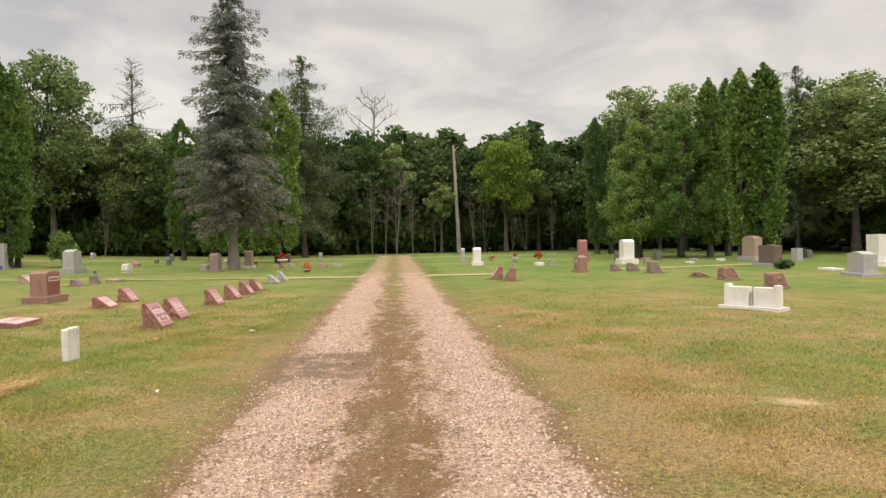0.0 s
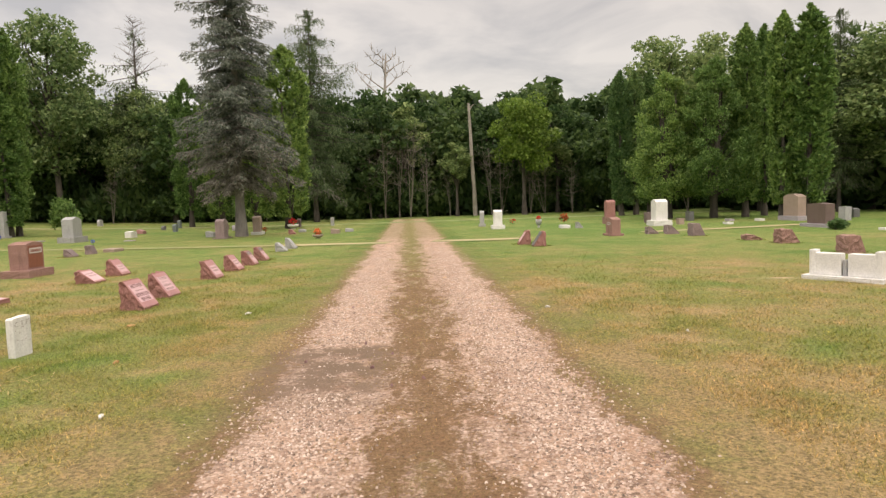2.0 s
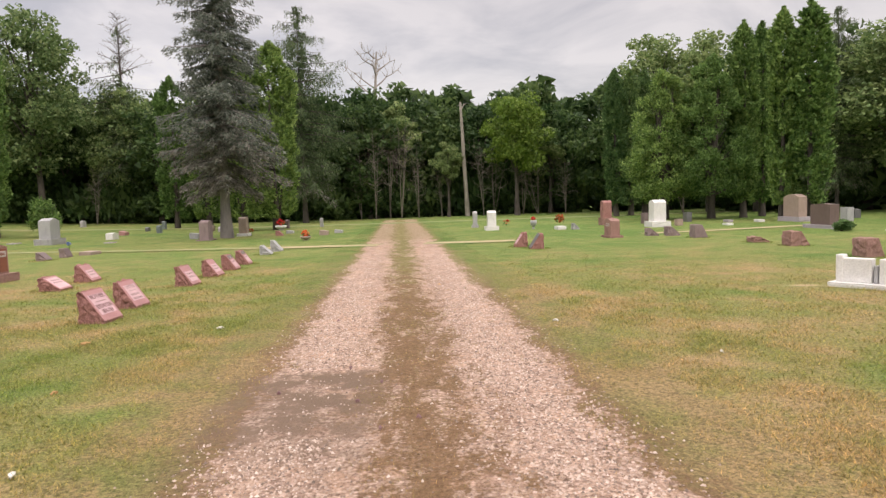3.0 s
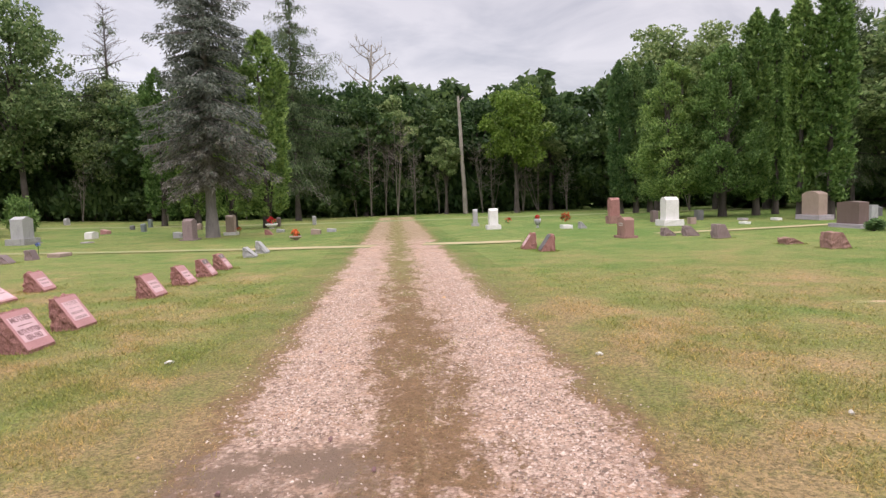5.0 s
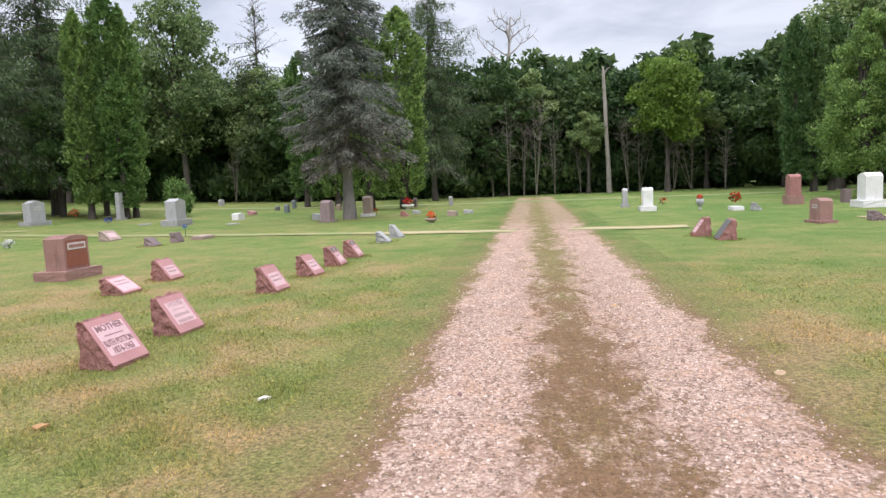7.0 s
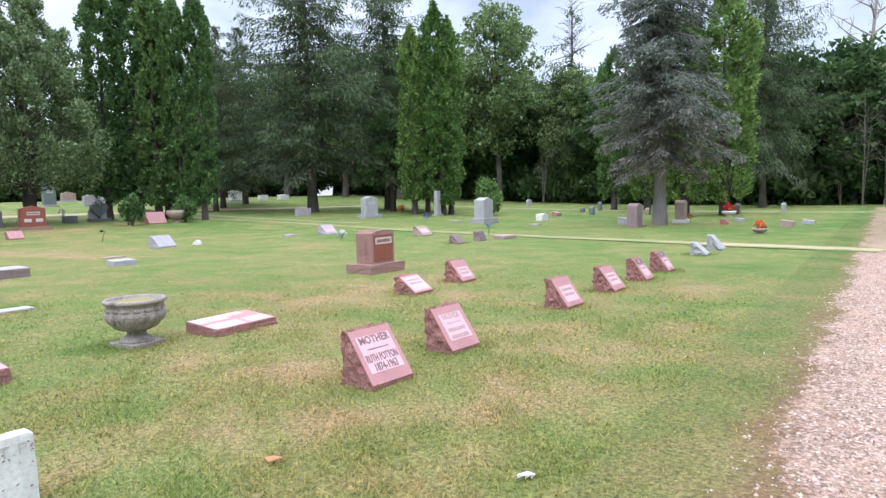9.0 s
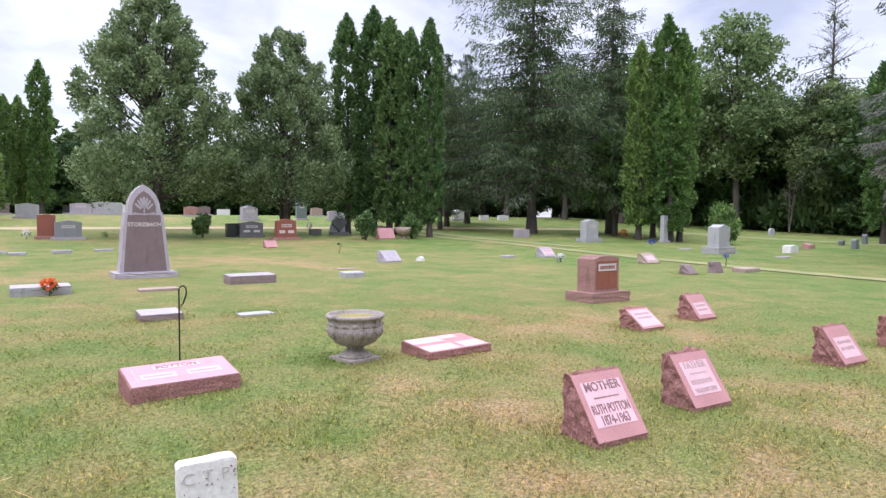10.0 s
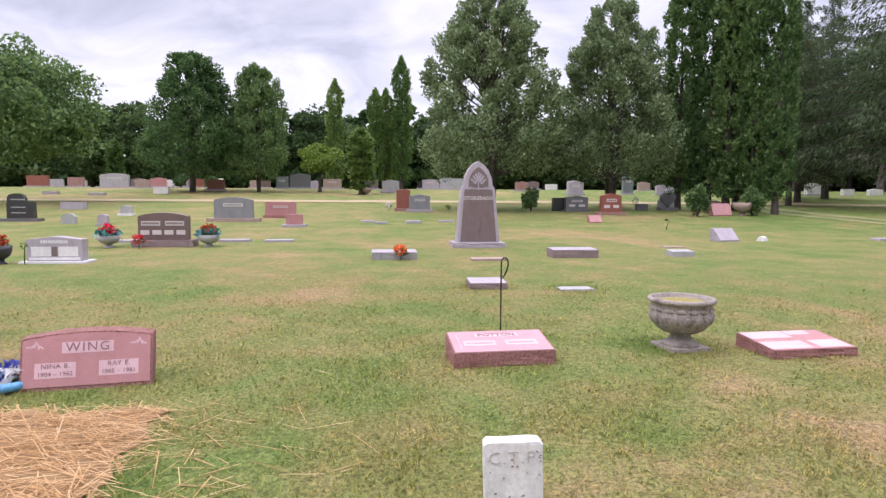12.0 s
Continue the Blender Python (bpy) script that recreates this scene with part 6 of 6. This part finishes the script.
# far rows on the western rise
for i, (x_, y_, w_, h_, m_, st) in enumerate((
        (-60, -19.5, 1.7, 0.9, M_RED, "flat"), (-62, -17.0, 1.2, 0.6, M_GREY, "serp"), (-58, -15.6, 1.2, 0.75, M_RED_ROUGH, "flat"), (-56, -11.8, 2.2, 1.05, M_GREY, "arch"),
        (-54, -9.0, 1.0, 0.65, M_TAN, "serp"), (-58, -6.0, 1.2, 0.7, M_RED, "flat"), (-63, -5.5, 1.1, 0.8, M_WHITE, "flat"), (-46.8, -5.4, 0.95, 0.40, M_WHITE, "flat"),
        (-50.0, -2.6, 1.2, 0.78, M_RED, "serp"), (-54, 1.6, 0.9, 0.9, M_SLATE, "flat"), (-55, 2.9, 1.6, 1.15, M_DGREY, "serp"), (-56, 5.4, 1.5, 0.75, M_TAN, "flat"), (-48.8, 10.0, 1.25, 0.86, M_GREY, "serp"),
        (-56, 13.6, 1.4, 0.8, M_LAV, "serp"), (-55, 15.6, 1.3, 0.85, M_GREY, "flat"), (-60, 16.8, 1.0, 0.8, M_WHITE, "round"), (-48.0, 23.5, 1.0, 0.95, M_LAV, "serp"), (-48.2, 27.7, 0.78, 1.4, M_SLATE, "flat"),
        (-48.0, 42.5, 1.15, 0.88, M_WHITE, "serp"), (-48.2, 45.6, 0.9, 0.45, M_WHITE, "flat"), (-48.4, 48.1, 1.15, 0.46, M_WHITE, "serp"), (-48.2, 36.2, 0.6, 0.6, M_RED, "flat"), (-52, 20.5, 1.0, 0.7, M_RED_ROUGH, "serp"),
        (-54, 31.5, 1.0, 0.7, M_TAN, "serp"), (-45.5, -11.8, 0.9, 0.18, M_LAV, "flat"), (-45.0, -8.8, 1.0, 0.15, M_LAV, "flat"), (-53, 8.6, 1.1, 0.8, M_MAUVE, "serp"), (-52, 38.8, 0.8, 0.4, M_DGREY, "flat"))
        + ((-62, -18.9, 1.05, 0.64, M_GREY, "flat"), (-56, -10.0, 1.01, 0.71, M_MAUVE, "serp"), (-62, -10.3, 1.33, 0.83, M_PINK, "serp"), (-63, -9.4, 1.41, 0.67, M_WHITE, "flat"), (-62, -8.2, 0.83, 0.77, M_LAV, "serp"), (-60, -1.6, 0.78, 0.63, M_TAN, "flat"), (-61, -0.8, 0.85, 0.63, M_BROWN, "flat"), (-57, 1.2, 0.88, 0.64, M_WHITE, "serp"), (-57, 3.9, 0.73, 0.64, M_LAV, "serp"), (-58, 5.7, 0.60, 0.65, M_DGREY, "serp"), (-60, 13.1, 0.62, 0.57, M_BLACK, "flat"), (-58, 14.0, 1.20, 0.80, M_MAUVE, "serp"), (-57, 15.3, 1.62, 0.93, M_GREY, "serp"), (-56, 22.5, 0.89, 0.69, M_MAUVE, "serp"), (-60, 25.2, 1.07, 0.48, M_WHITE, "flat"), (-47, 23.3, 1.09, 0.92, M_LAV, "serp"), (-48, 30.3, 0.90, 0.68, M_LAV, "serp"), (-46, 34.8, 0.54, 0.54, M_TAN, "flat"))):
    upright("far_monument", "granite monument in the far western rows", x_, y_, w_, 0.35, h_ * 1.1, m_, (w_ * 1.25, 0.6, 0.12) if h_ > 0.5 else None, M_LAV, st, 0, 0, 1 if h_ > 0.7 and i % 2 else 0, group="far monuments", seed=120 + i)


# ---------------------------------------------------------------- urns, vases, flowers
def bloom(parent, x, y, z, r, n, petal, seed, green=0.4, name="flowers", squash=0.8):
    """A loose bunch of petals over leaves and stems."""
    rng = np.random.default_rng(seed)
    d = unit(rng.normal(0, 1, (n, 3)) + np.array([0, 0, 0.3]))
    C = np.array([x, y, z]) + d * r * np.array([1, 1, squash]) * (0.55 + 0.45 * rng.random((n, 1)))
    U, V = sprays(rng, C, d * 0.6, r * 0.42, 0.8, 0.1, 0.42)
    k = rng.random(n) < green
    if k.any():
        tagged(leaf_sprays("leaf_bunch", C[k] - U[k] * 0.5 - np.array([0, 0, r * 0.25]), U[k], V[k] * 0.6, M_STEM, parent), "small green leaves", kind="stuff")
    leaf_sprays(name, (C - U * 0.5)[~k], U[~k], V[~k], petal, parent)


urn = thing("garden_urn", "weathered concrete urn with fluted bowl and leaf medallions, dry moss inside", "urn", -7.40, 11.50, 8, "", 0.012)
part("plinth", box(0.40, 0.40, 0.05, 0.0, 0, 0, 0.008), M_CONC, urn)
part("stem", lathe([(0.18, 0.05), (0.17, 0.075), (0.12, 0.10), (0.095, 0.13), (0.10, 0.165), (0.12, 0.18)]), M_CONC, urn)
bowl = lathe([(0.11, 0.170), (0.165, 0.18), (0.222, 0.21), (0.262, 0.265), (0.284, 0.325), (0.292, 0.375), (0.283, 0.383), (0.280, 0.45), (0.285, 0.462), (0.312, 0.472), (0.316, 0.492), (0.306, 0.508), (0.283, 0.512), (0.268, 0.50), (0.262, 0.47)], 64)
part("bowl", bowl, M_CONC, urn)
part("moss", lathe([(0.262, 0.468), (0.18, 0.478), (0.06, 0.486), (0.01, 0.487)], 30), M_MOSS, urn, "dry yellow moss filling")
for i in range(16):
    a_ = 2 * math.pi * i / 16
    bm_ = bmesh.new()
    bmesh.ops.create_uvsphere(bm_, u_segments=10, v_segments=7, radius=1.0)
    for v_ in bm_.verts:
        v_.co = Vector((v_.co.x * 0.016, v_.co.y * 0.040, v_.co.z * 0.058))
        if v_.co.z < 0:
            v_.co.y *= 1 + v_.co.z * 3
    bm_.transform(pose(math.cos(a_) * 0.281, math.sin(a_) * 0.281, 0.305, 0, 27, math.degrees(a_)))
    for f_ in bm_.faces:
        f_.smooth = True
    part("medallion", bm_, M_CONC, urn)
    bm_ = bmesh.new()
    bmesh.ops.create_uvsphere(bm_, u_segments=8, v_segments=6, radius=1.0)
    for v_ in bm_.verts:
        v_.co = Vector((v_.co.x * 0.012, v_.co.y * 0.047, v_.co.z * 0.022))
    bm_.transform(pose(math.cos(a_ + 0.19) * 0.287, math.sin(a_ + 0.19) * 0.287, 0.405, 0, 0, math.degrees(a_ + 0.19)))
    part("leaf_swag", bm_, M_CONC, urn)

hook = thing("shepherd_hook", "thin black iron shepherd's hook stuck in the lawn", "plant hook", -8.05, 9.86, 75, "", 0.02)
hl = [(0, 0, 0), (0, 0, 0.3), (0, 0, 0.6), (0, 0, 0.80)]
for i in range(1, 13):
    a_ = math.pi - i * math.pi / 9
    hl.append((0.035 + 0.035 * math.cos(a_) + (0.0 if i < 9 else -0.012 * (i - 9)), 0, 0.80 + 0.045 * math.sin(a_) - (0.0 if i < 9 else 0.035 * (i - 8))))
hl.append((0.02, 0, 0.66))
tubes("rod", [(hl, [0.0075] * len(hl))], M_IRON, hook, 8)


def planter(x, y, r, h, petal, body, seed, label, extra=None):
    e = thing("planter", label, "planter", x, y, seed * 40, "planters", 0.008)
    part("foot", lathe([(r * 0.5, 0), (r * 0.5, 0.03), (r * 0.3, 0.05), (r * 0.3, h * 0.3)], 24), body, e)
    part("bowl", lathe([(r * 0.35, h * 0.28), (r * 0.8, h * 0.45), (r, h * 0.7), (r * 1.02, h), (r * 0.94, h), (r * 0.9, h * 0.9)], 28), body, e)
    if petal:
        bloom(e, 0, 0, h + r * 0.5, r * 0.85, 130, petal, seed, 0.35)
    if extra:
        bloom(e, 0, 0, h + r * 0.15, r * 1.25, 90, extra, seed + 50, 0.1, "ribbon_leaves", 0.5)
    return e


planter(-17.8, 2.26, 0.25, 0.30, M_RED_PETAL, M_GREY, 1, "grey stone bowl planter full of red flowers and teal leaves", M_TEAL)
planter(-17.85, 4.58, 0.25, 0.30, M_RED_PETAL, M_GREY, 2, "grey stone bowl planter full of red and white flowers", M_TEAL)
planter(-14.7, 1.48, 0.19, 0.36, M_RED_PETAL, M_BLACK, 3, "black pot of bright red flowers beside a marker")
planter(-4.7, 31.0, 0.24, 0.18, M_ORANGE_PETAL, M_TAN, 4, "low clay bowl of red flowers on the lawn")
planter(-46.5, 8.3, 0.35, 0.5, M_WHITE_PETAL, M_TAN, 5, "stone pot of pale flowers among the far graves")
planter(-29.6, 25.6, 0.42, 0.62, None, M_TAN, 6, "pale stone urn on a foot beside a small bush")
planter(-8.4, 43.8, 0.35, 0.3, M_RED_PETAL, M_WHITE, 7, "white bowl of red flowers before the cedars")
planter(5.75, 33.6, 0.15, 0.42, M_RED_PETAL, M_GREY, 8, "small stone vase with red flowers")
wc = thing("flower_box", "white stone bed marker with red flowers and dark leaves", "flower box", 6.75, 32.3, 0, "", 0.01)
part("box", box(0.75, 0.4, 0.16, 0, 0, 0, 0.02), M_WHITE, wc)
bloom(wc, 0, 0.05, 0.50, 0.24, 140, M_RED_PETAL, 21, 0.55)
slant("slant_marker", "small pale stone beside a flower box", 7.35, 31.9, 0.4, 0.3, 0.28, 0.1, 0, M_GREY_ROUGH, M_GREY, None, (), None, seed=140, group="east markers")


def bouquet(x, y, r, z, petal, seed, label, n=110, green=0.35):
    e = thing("bouquet", label, "flowers", x, y, 0, "bouquets", 0.0)
    tubes("stem", [([(0, 0, 0), (0.01, 0.01, z * 0.6), (0, 0.02, z)], (0.012, 0.01, 0.008))], M_STEM, e, 5)
    bloom(e, 0, 0, z, r, n, petal, seed, green)
    return e


bouquet(-14.85, 9.14, 0.16, 0.22, M_ORANGE_PETAL, 31, "bunch of orange flowers at a flat marker", 150)
bouquet(-17.5, 3.05, 0.16, 0.22, M_RED_PETAL, 32, "small bunch of red flowers before a brown monument")
bouquet(-14.6, 1.95, 0.08, 0.36, M_STEM, 33, "small dark dried flower on a stem", 40, 0.1)
bouquet(-16.4, 23.6, 0.17, 0.15, M_WHITE_PETAL, 34, "white flowers beside a slant marker", 110, 0.15)
hb_ = bouquet(-33.2, 23.8, 0.24, 1.05, M_WHITE_PETAL, 35, "blue and white flowers on top of a heart monument", 110, 0.0)
bloom(hb_, 0, 0, 1.08, 0.22, 60, M_BLUE_PETAL, 36, 0.0, "blue_flowers")
bouquet(-33.0, 21.9, 0.2, 0.55, M_WHITE_PETAL, 36, "pale flowers on a stem beside a lane", 60, 0.3)
bouquet(-12.75, 27.2, 0.09, 0.34, M_BLUE_PETAL, 37, "blue flowers in a thin vase", 80, 0.05)
bouquet(-21.5, 35.0, 0.2, 0.2, M_BLUE_PETAL, 38, "blue and white flowers at a monument", 60, 0.1)
bouquet(-27.8, 40.5, 0.3, 0.3, M_ORANGE_PETAL, 39, "orange and yellow flowers under the trees", 80, 0.4)
bouquet(-32.6, 9.4, 0.2, 0.25, M_WHITE_PETAL, 40, "white flowers beside a red monument", 60, 0.3)
bouquet(4.1, 37.5, 0.16, 0.3, leaf_material("yellow_petals", (0.5, 0.38, 0.03), (0.65, 0.5, 0.06), (0.75, 0.65, 0.2)), 41, "yellow flowers behind a white stone", 60, 0.3)
bouquet(5.0, 37.6, 0.2, 0.25, M_RED_PETAL, 42, "red flowers behind a white stone", 60, 0.5)
bouquet(-8.6, 37.3, 0.14, 0.28, M_RED_PETAL, 43, "red flowers beside a pink pillar", 60, 0.2)
bouquet(-32.9, 12.3, 0.16, 0.16, M_STEM, 44, "dark green plant on the lawn", 60, 0.6)
st_ = thing("solar_stake", "thin dark garden stake with a small lamp head", "garden stake", -22.6, 18.6, 0, "", 0.0)
tubes("rod", [([(0, 0, 0), (0.02, 0.04, 0.2), (0.04, 0.09, 0.33)], (0.012, 0.01, 0.01))], M_IRON, st_, 6)
part("head", lathe([(0.02, 0.31), (0.07, 0.33), (0.06, 0.36), (0.02, 0.38)], 12), M_IRON, st_)
wo = thing("white_stone", "small white stone ornament on the lawn", "stone", -18.7, 19.6, 30, "", 0.01)
part("body", outline_block([(-0.12, 0), (0.12, 0), (0.10, 0.10), (0.0, 0.15), (-0.08, 0.08)], 0.22, "y", 3, 0.02, None, 3), M_WHITE, wo)

# blue wreath beside the wide pink marker
wr = thing("flower_wreath", "blue wreath with white and dark red flowers on the grass", "wreath", -6.70, 5.72, 0, "", 0.0)
ring = [(0.22 * math.cos(a), 0.22 * math.sin(a), 0.05) for a in np.linspace(0, 2 * math.pi, 25)]
tubes("ring", [(ring, [0.035] * 25)], plain_material("blue_ribbon", (0.05, 0.22, 0.45), (0.15, 0.42, 0.65), 20, 0.5), wr, 8)
bloom(wr, 0.0, 0.02, 0.10, 0.19, 110, M_BLUE_PETAL, 45, 0.1, "blue_flowers", 0.5)
bloom(wr, 0.06, 0.06, 0.12, 0.16, 60, M_WHITE_PETAL, 46, 0.0, "white_flowers", 0.5)
bloom(wr, 0.0, 0.17, 0.10, 0.10, 60, leaf_material("dark_red_petals", (0.12, 0.02, 0.02), (0.2, 0.04, 0.03), (0.3, 0.07, 0.05)), 47, 0.0, "red_flowers", 0.6)


# ---------------------------------------------------------------- grass, stones of the drive, straw
def heights(x, y):
    return np.array([G(a, b) for a, b in zip(x, y)])


def path_gap(x, y):
    """Metres from the line walked."""
    line = np.array([(0.3, 0.5), (0.1, 3.0), (0.05, 5.0), (-0.1, 6.2), (-0.5, 7.6), (-1.0, 8.2), (-1.5, 8.5)])
    return np.sqrt(((x[:, None] - line[:, 0]) ** 2 + (y[:, None] - line[:, 1]) ** 2).min(1))


STONES = [o for o in scene.objects if o.parent is None and o.get("category") in ("gravestone", "urn")]
FEET = np.array([(o.location.x, o.location.y) for o in STONES if abs(o.location.x) < 14 and o.location.y < 24])


def make_grass():
    rng = np.random.default_rng(77)
    n = 4200000
    x, y = rng.uniform(-17, 15, n), rng.uniform(-9, 25, n)
    gap = path_gap(x, y)
    ok = rng.random(n) < np.minimum(1.0, 1.1 / (0.25 + (gap / 3.2) ** 1.7)) * 0.95 * np.clip((15 - gap) / 6, 0, 1)
    u = np.abs(x - (0.30 - 0.027 * y))
    wob = 0.14 * np.sin(y * 3.1) + 0.10 * np.sin(y * 7.7 + x * 3) + rng.normal(0, 0.10, n)
    tr = (u + wob > 0.44) & (u + wob < 1.32)
    ok &= ~tr | (rng.random(n) < 0.02)
    ok &= (u > 1.6) | (rng.random(n) < 0.55)
    ok &= ~((x > -6.1) & (x < -3.9) & (y > 4.4) & (y < 7.15))
    # clumps and bald spots
    cl = np.sin(x * 2.3 + 1.3 * np.sin(y * 1.7)) * np.sin(y * 2.9 + 1.1 * np.sin(x * 2.1)) + 0.6 * np.sin(x * 7.1 + y * 3.3) * np.sin(y * 6.3)
    ok &= rng.random(n) < 0.70 + 0.3 * cl
    x, y, gap, cl = x[ok], y[ok], gap[ok], cl[ok]
    m = len(x)
    z = heights(x, y)
    a = rng.uniform(0, 2 * math.pi, m)
    lean = np.minimum(rng.uniform(0.55, 1.5, m) + 0.07 * np.maximum(0, gap - 5.0), 1.48)
    L = rng.uniform(0.025, 0.06, m) * (1 + 0.25 * cl) * np.where(np.abs(x - (0.30 - 0.027 * y)) < 0.6, 0.75, 1.0)
    w = (0.0024 + 0.0005 * gap) * rng.uniform(0.7, 1.4, m)
    d = np.stack([np.cos(a) * np.sin(lean), np.sin(a) * np.sin(lean), np.cos(lean)], -1) * L[:, None]
    s = np.stack([-np.sin(a), np.cos(a), 0 * a], -1) * w[:, None]
    P = np.stack([x, y, z + 0.002], -1)
    v = np.stack([P - s, P + s, P + d], 1).reshape(-1, 3)
    ob = quick_mesh("grass", v, np.arange(3 * m).reshape(m, 3), M_BLADE)
    tagged(ob, "short mown grass blades, green mixed with straw-coloured dry ones", "grass", kind="stuff")
    # longer uncut tufts round the stones
    k = rng.integers(0, len(FEET), 16000)
    a = rng.uniform(0, 2 * math.pi, 16000)
    r = rng.uniform(0.18, 0.42, 16000)
    x, y = FEET[k, 0] + r * np.cos(a), FEET[k, 1] + r * np.sin(a) * 1.25
    z = heights(x, y)
    a, lean = rng.uniform(0, 2 * math.pi, 16000), rng.uniform(0.2, 1.2, 16000)
    L, w = rng.uniform(0.03, 0.075, 16000), rng.uniform(0.002, 0.004, 16000)
    d = np.stack([np.cos(a) * np.sin(lean), np.sin(a) * np.sin(lean), np.cos(lean)], -1) * L[:, None]
    s = np.stack([-np.sin(a), np.cos(a), 0 * a], -1) * w[:, None]
    P = np.stack([x, y, z], -1)
    v = np.stack([P - s, P + s, P + d], 1).reshape(-1, 3)
    tagged(quick_mesh("grass_tuft", v, np.arange(48000).reshape(-1, 3), M_BLADE), "longer uncut grass round the gravestones", "grass", kind="stuff")


def make_gravel():
    rng = np.random.default_rng(78)
    n = 90000
    y = 1.5 + 21 * rng.random(n) ** 1.5
    u = rng.choice([-1, 1], n) * (0.86 + rng.normal(0, 0.26, n))
    x = 0.30 - 0.027 * y + u
    ok = rng.random(n) < np.clip(1.25 - y / 26, 0.15, 1) * 0.62
    mud = (u < -0.35) & (u > -1.4) & (y > 6.9) & (y < 8.65)
    ok &= ~mud | (rng.random(n) < 0.10)
    x, y = x[ok], y[ok]
    m = len(x)
    z = heights(x, y) + 0.013
    r = 0.006 + 0.011 * rng.random(m) ** 2.4
    base = np.array([(1, 0, 0), (0, 1, 0), (-1, 0, 0), (0, -1, 0), (0, 0, 0.8)], float)
    a = rng.uniform(0, 6.28, m)
    jit = rng.uniform(0.65, 1.3, (m, 5, 1))
    b = base[None] * jit
    R = np.zeros((m, 5, 3))
    R[:, :, 0] = b[:, :, 0] * np.cos(a)[:, None] - b[:, :, 1] * np.sin(a)[:, None] * 0.75
    R[:, :, 1] = b[:, :, 0] * np.sin(a)[:, None] + b[:, :, 1] * np.cos(a)[:, None] * 0.75
    R[:, :, 2] = b[:, :, 2] - 0.1
    v = (np.stack([x, y, z], -1)[:, None] + R * r[:, None, None]).reshape(-1, 3)
    f = (np.arange(m)[:, None, None] * 5 + np.array([(0, 1, 4), (1, 2, 4), (2, 3, 4), (3, 0, 4)])[None]).reshape(-1, 3)
    tagged(quick_mesh("gravel", v, f, M_PEBBLE), "loose pinkish crushed stone in the wheel tracks", "gravel", kind="stuff")


def make_straw():
    rng = np.random.default_rng(79)
    n = 5200
    x = rng.uniform(-6.05, -3.7, n)
    y = 7.15 - 2.6 * rng.random(n) + rng.normal(0, 0.10, n)
    stray = rng.random(n) < 0.035
    x[stray] += rng.normal(0.2, 0.5, stray.sum())
    y[stray] = 7.2 + np.abs(rng.normal(0, 0.55, stray.sum()))
    a = rng.normal(1.35, 0.75, n)
    L, w = rng.uniform(0.08, 0.34, n), rng.uniform(0.0018, 0.0036, n)
    z = heights(x, y) + rng.uniform(0.008, 0.075, n) * np.where(stray, 0.35, 1)
    til = rng.normal(0, 0.10, n)
    d = np.stack([np.cos(a), np.sin(a), til], -1) * L[:, None] / 2
    s = np.stack([-np.sin(a), np.cos(a), 0 * a], -1) * w[:, None]
    C = np.stack([x, y, z], -1)
    v = np.stack([C - d - s, C - d + s, C + d + s, C + d - s], 1).reshape(-1, 3)
    tagged(quick_mesh("straw", v, np.arange(4 * n).reshape(n, 4), M_STRAW), "loose golden straw spread over a new grave", "straw", kind="stuff")
    xs, ys = np.linspace(-6.08, -3.85, 20), np.linspace(4.4, 7.12, 24)
    vv = [(p + 0.04 * math.sin(q * 9), q + 0.05 * math.sin(p * 11), G(p, q) + 0.012 + 0.006 * math.sin(p * 23) * math.sin(q * 19)) for q in ys for p in xs]
    ff = [(j * 20 + i, j * 20 + i + 1, j * 20 + 21 + i, j * 20 + 20 + i) for j in range(23) for i in range(19)]
    tagged(quick_mesh("ground_grave_soil", vv, ff, plain_material("straw_covered_soil", (0.20, 0.125, 0.06), (0.36, 0.24, 0.12), 22, 0.95, 0, 0.8), None, True), "straw-covered soil of a new grave", "soil", kind="structure")


def litter(x, y, r, seed, material, label, category="litter"):
    rng = random.Random(seed)
    e = thing("leaf_litter", label, category, x, y, rng.uniform(0, 360), "litter", 0.0)
    bm = bmesh.new()
    pts = [bm.verts.new((r * rng.uniform(0.6, 1.2) * math.cos(k * 1.05), r * 0.6 * rng.uniform(0.6, 1.2) * math.sin(k * 1.05), 0.02 + rng.uniform(0, 0.02))) for k in range(6)]
    top = bm.verts.new((0, 0, 0.045))
    for k in range(6):
        bm.faces.new((pts[k], pts[(k + 1) % 6], top))
        bm.faces.new((pts[(k + 1) % 6], pts[k], bm.verts.new((pts[k].co.x * 0.9, pts[k].co.y * 0.9, 0.01))))
    part("scrap", bm, material, e)


make_grass()
make_gravel()
make_straw()
litter(-2.35, 10.9, 0.05, 1, M_LITTER, "crumpled white paper scrap on the grass")
litter(1.75, 10.4, 0.035, 2, M_LITTER, "small pale leaf on the grass")
litter(2.9, 8.6, 0.03, 3, M_LITTER, "small pale leaf on the grass")
litter(-2.9, 8.2, 0.04, 4, M_STRAW, "dry yellow leaf on the grass")
litter(-3.7, 10.3, 0.05, 5, M_STRAW, "dry curled leaf on the grass")
litter(-2.2, 6.5, 0.035, 6, M_LITTER, "small pale stone on the grass")
litter(0.5, 14.2, 0.05, 7, M_STRAW, "yellow leaf on the drive")
for i_, (x_, y_) in enumerate(((-1.0, 7.9), (-0.2, 8.1), (-0.35, 7.6), (0.1, 7.2), (-0.5, 8.6), (-0.9, 11.0), (-0.15, 7.0))):
    litter(x_, y_, 0.022, 20 + i_, M_CUT, "small dark stone on the drive", "stone")
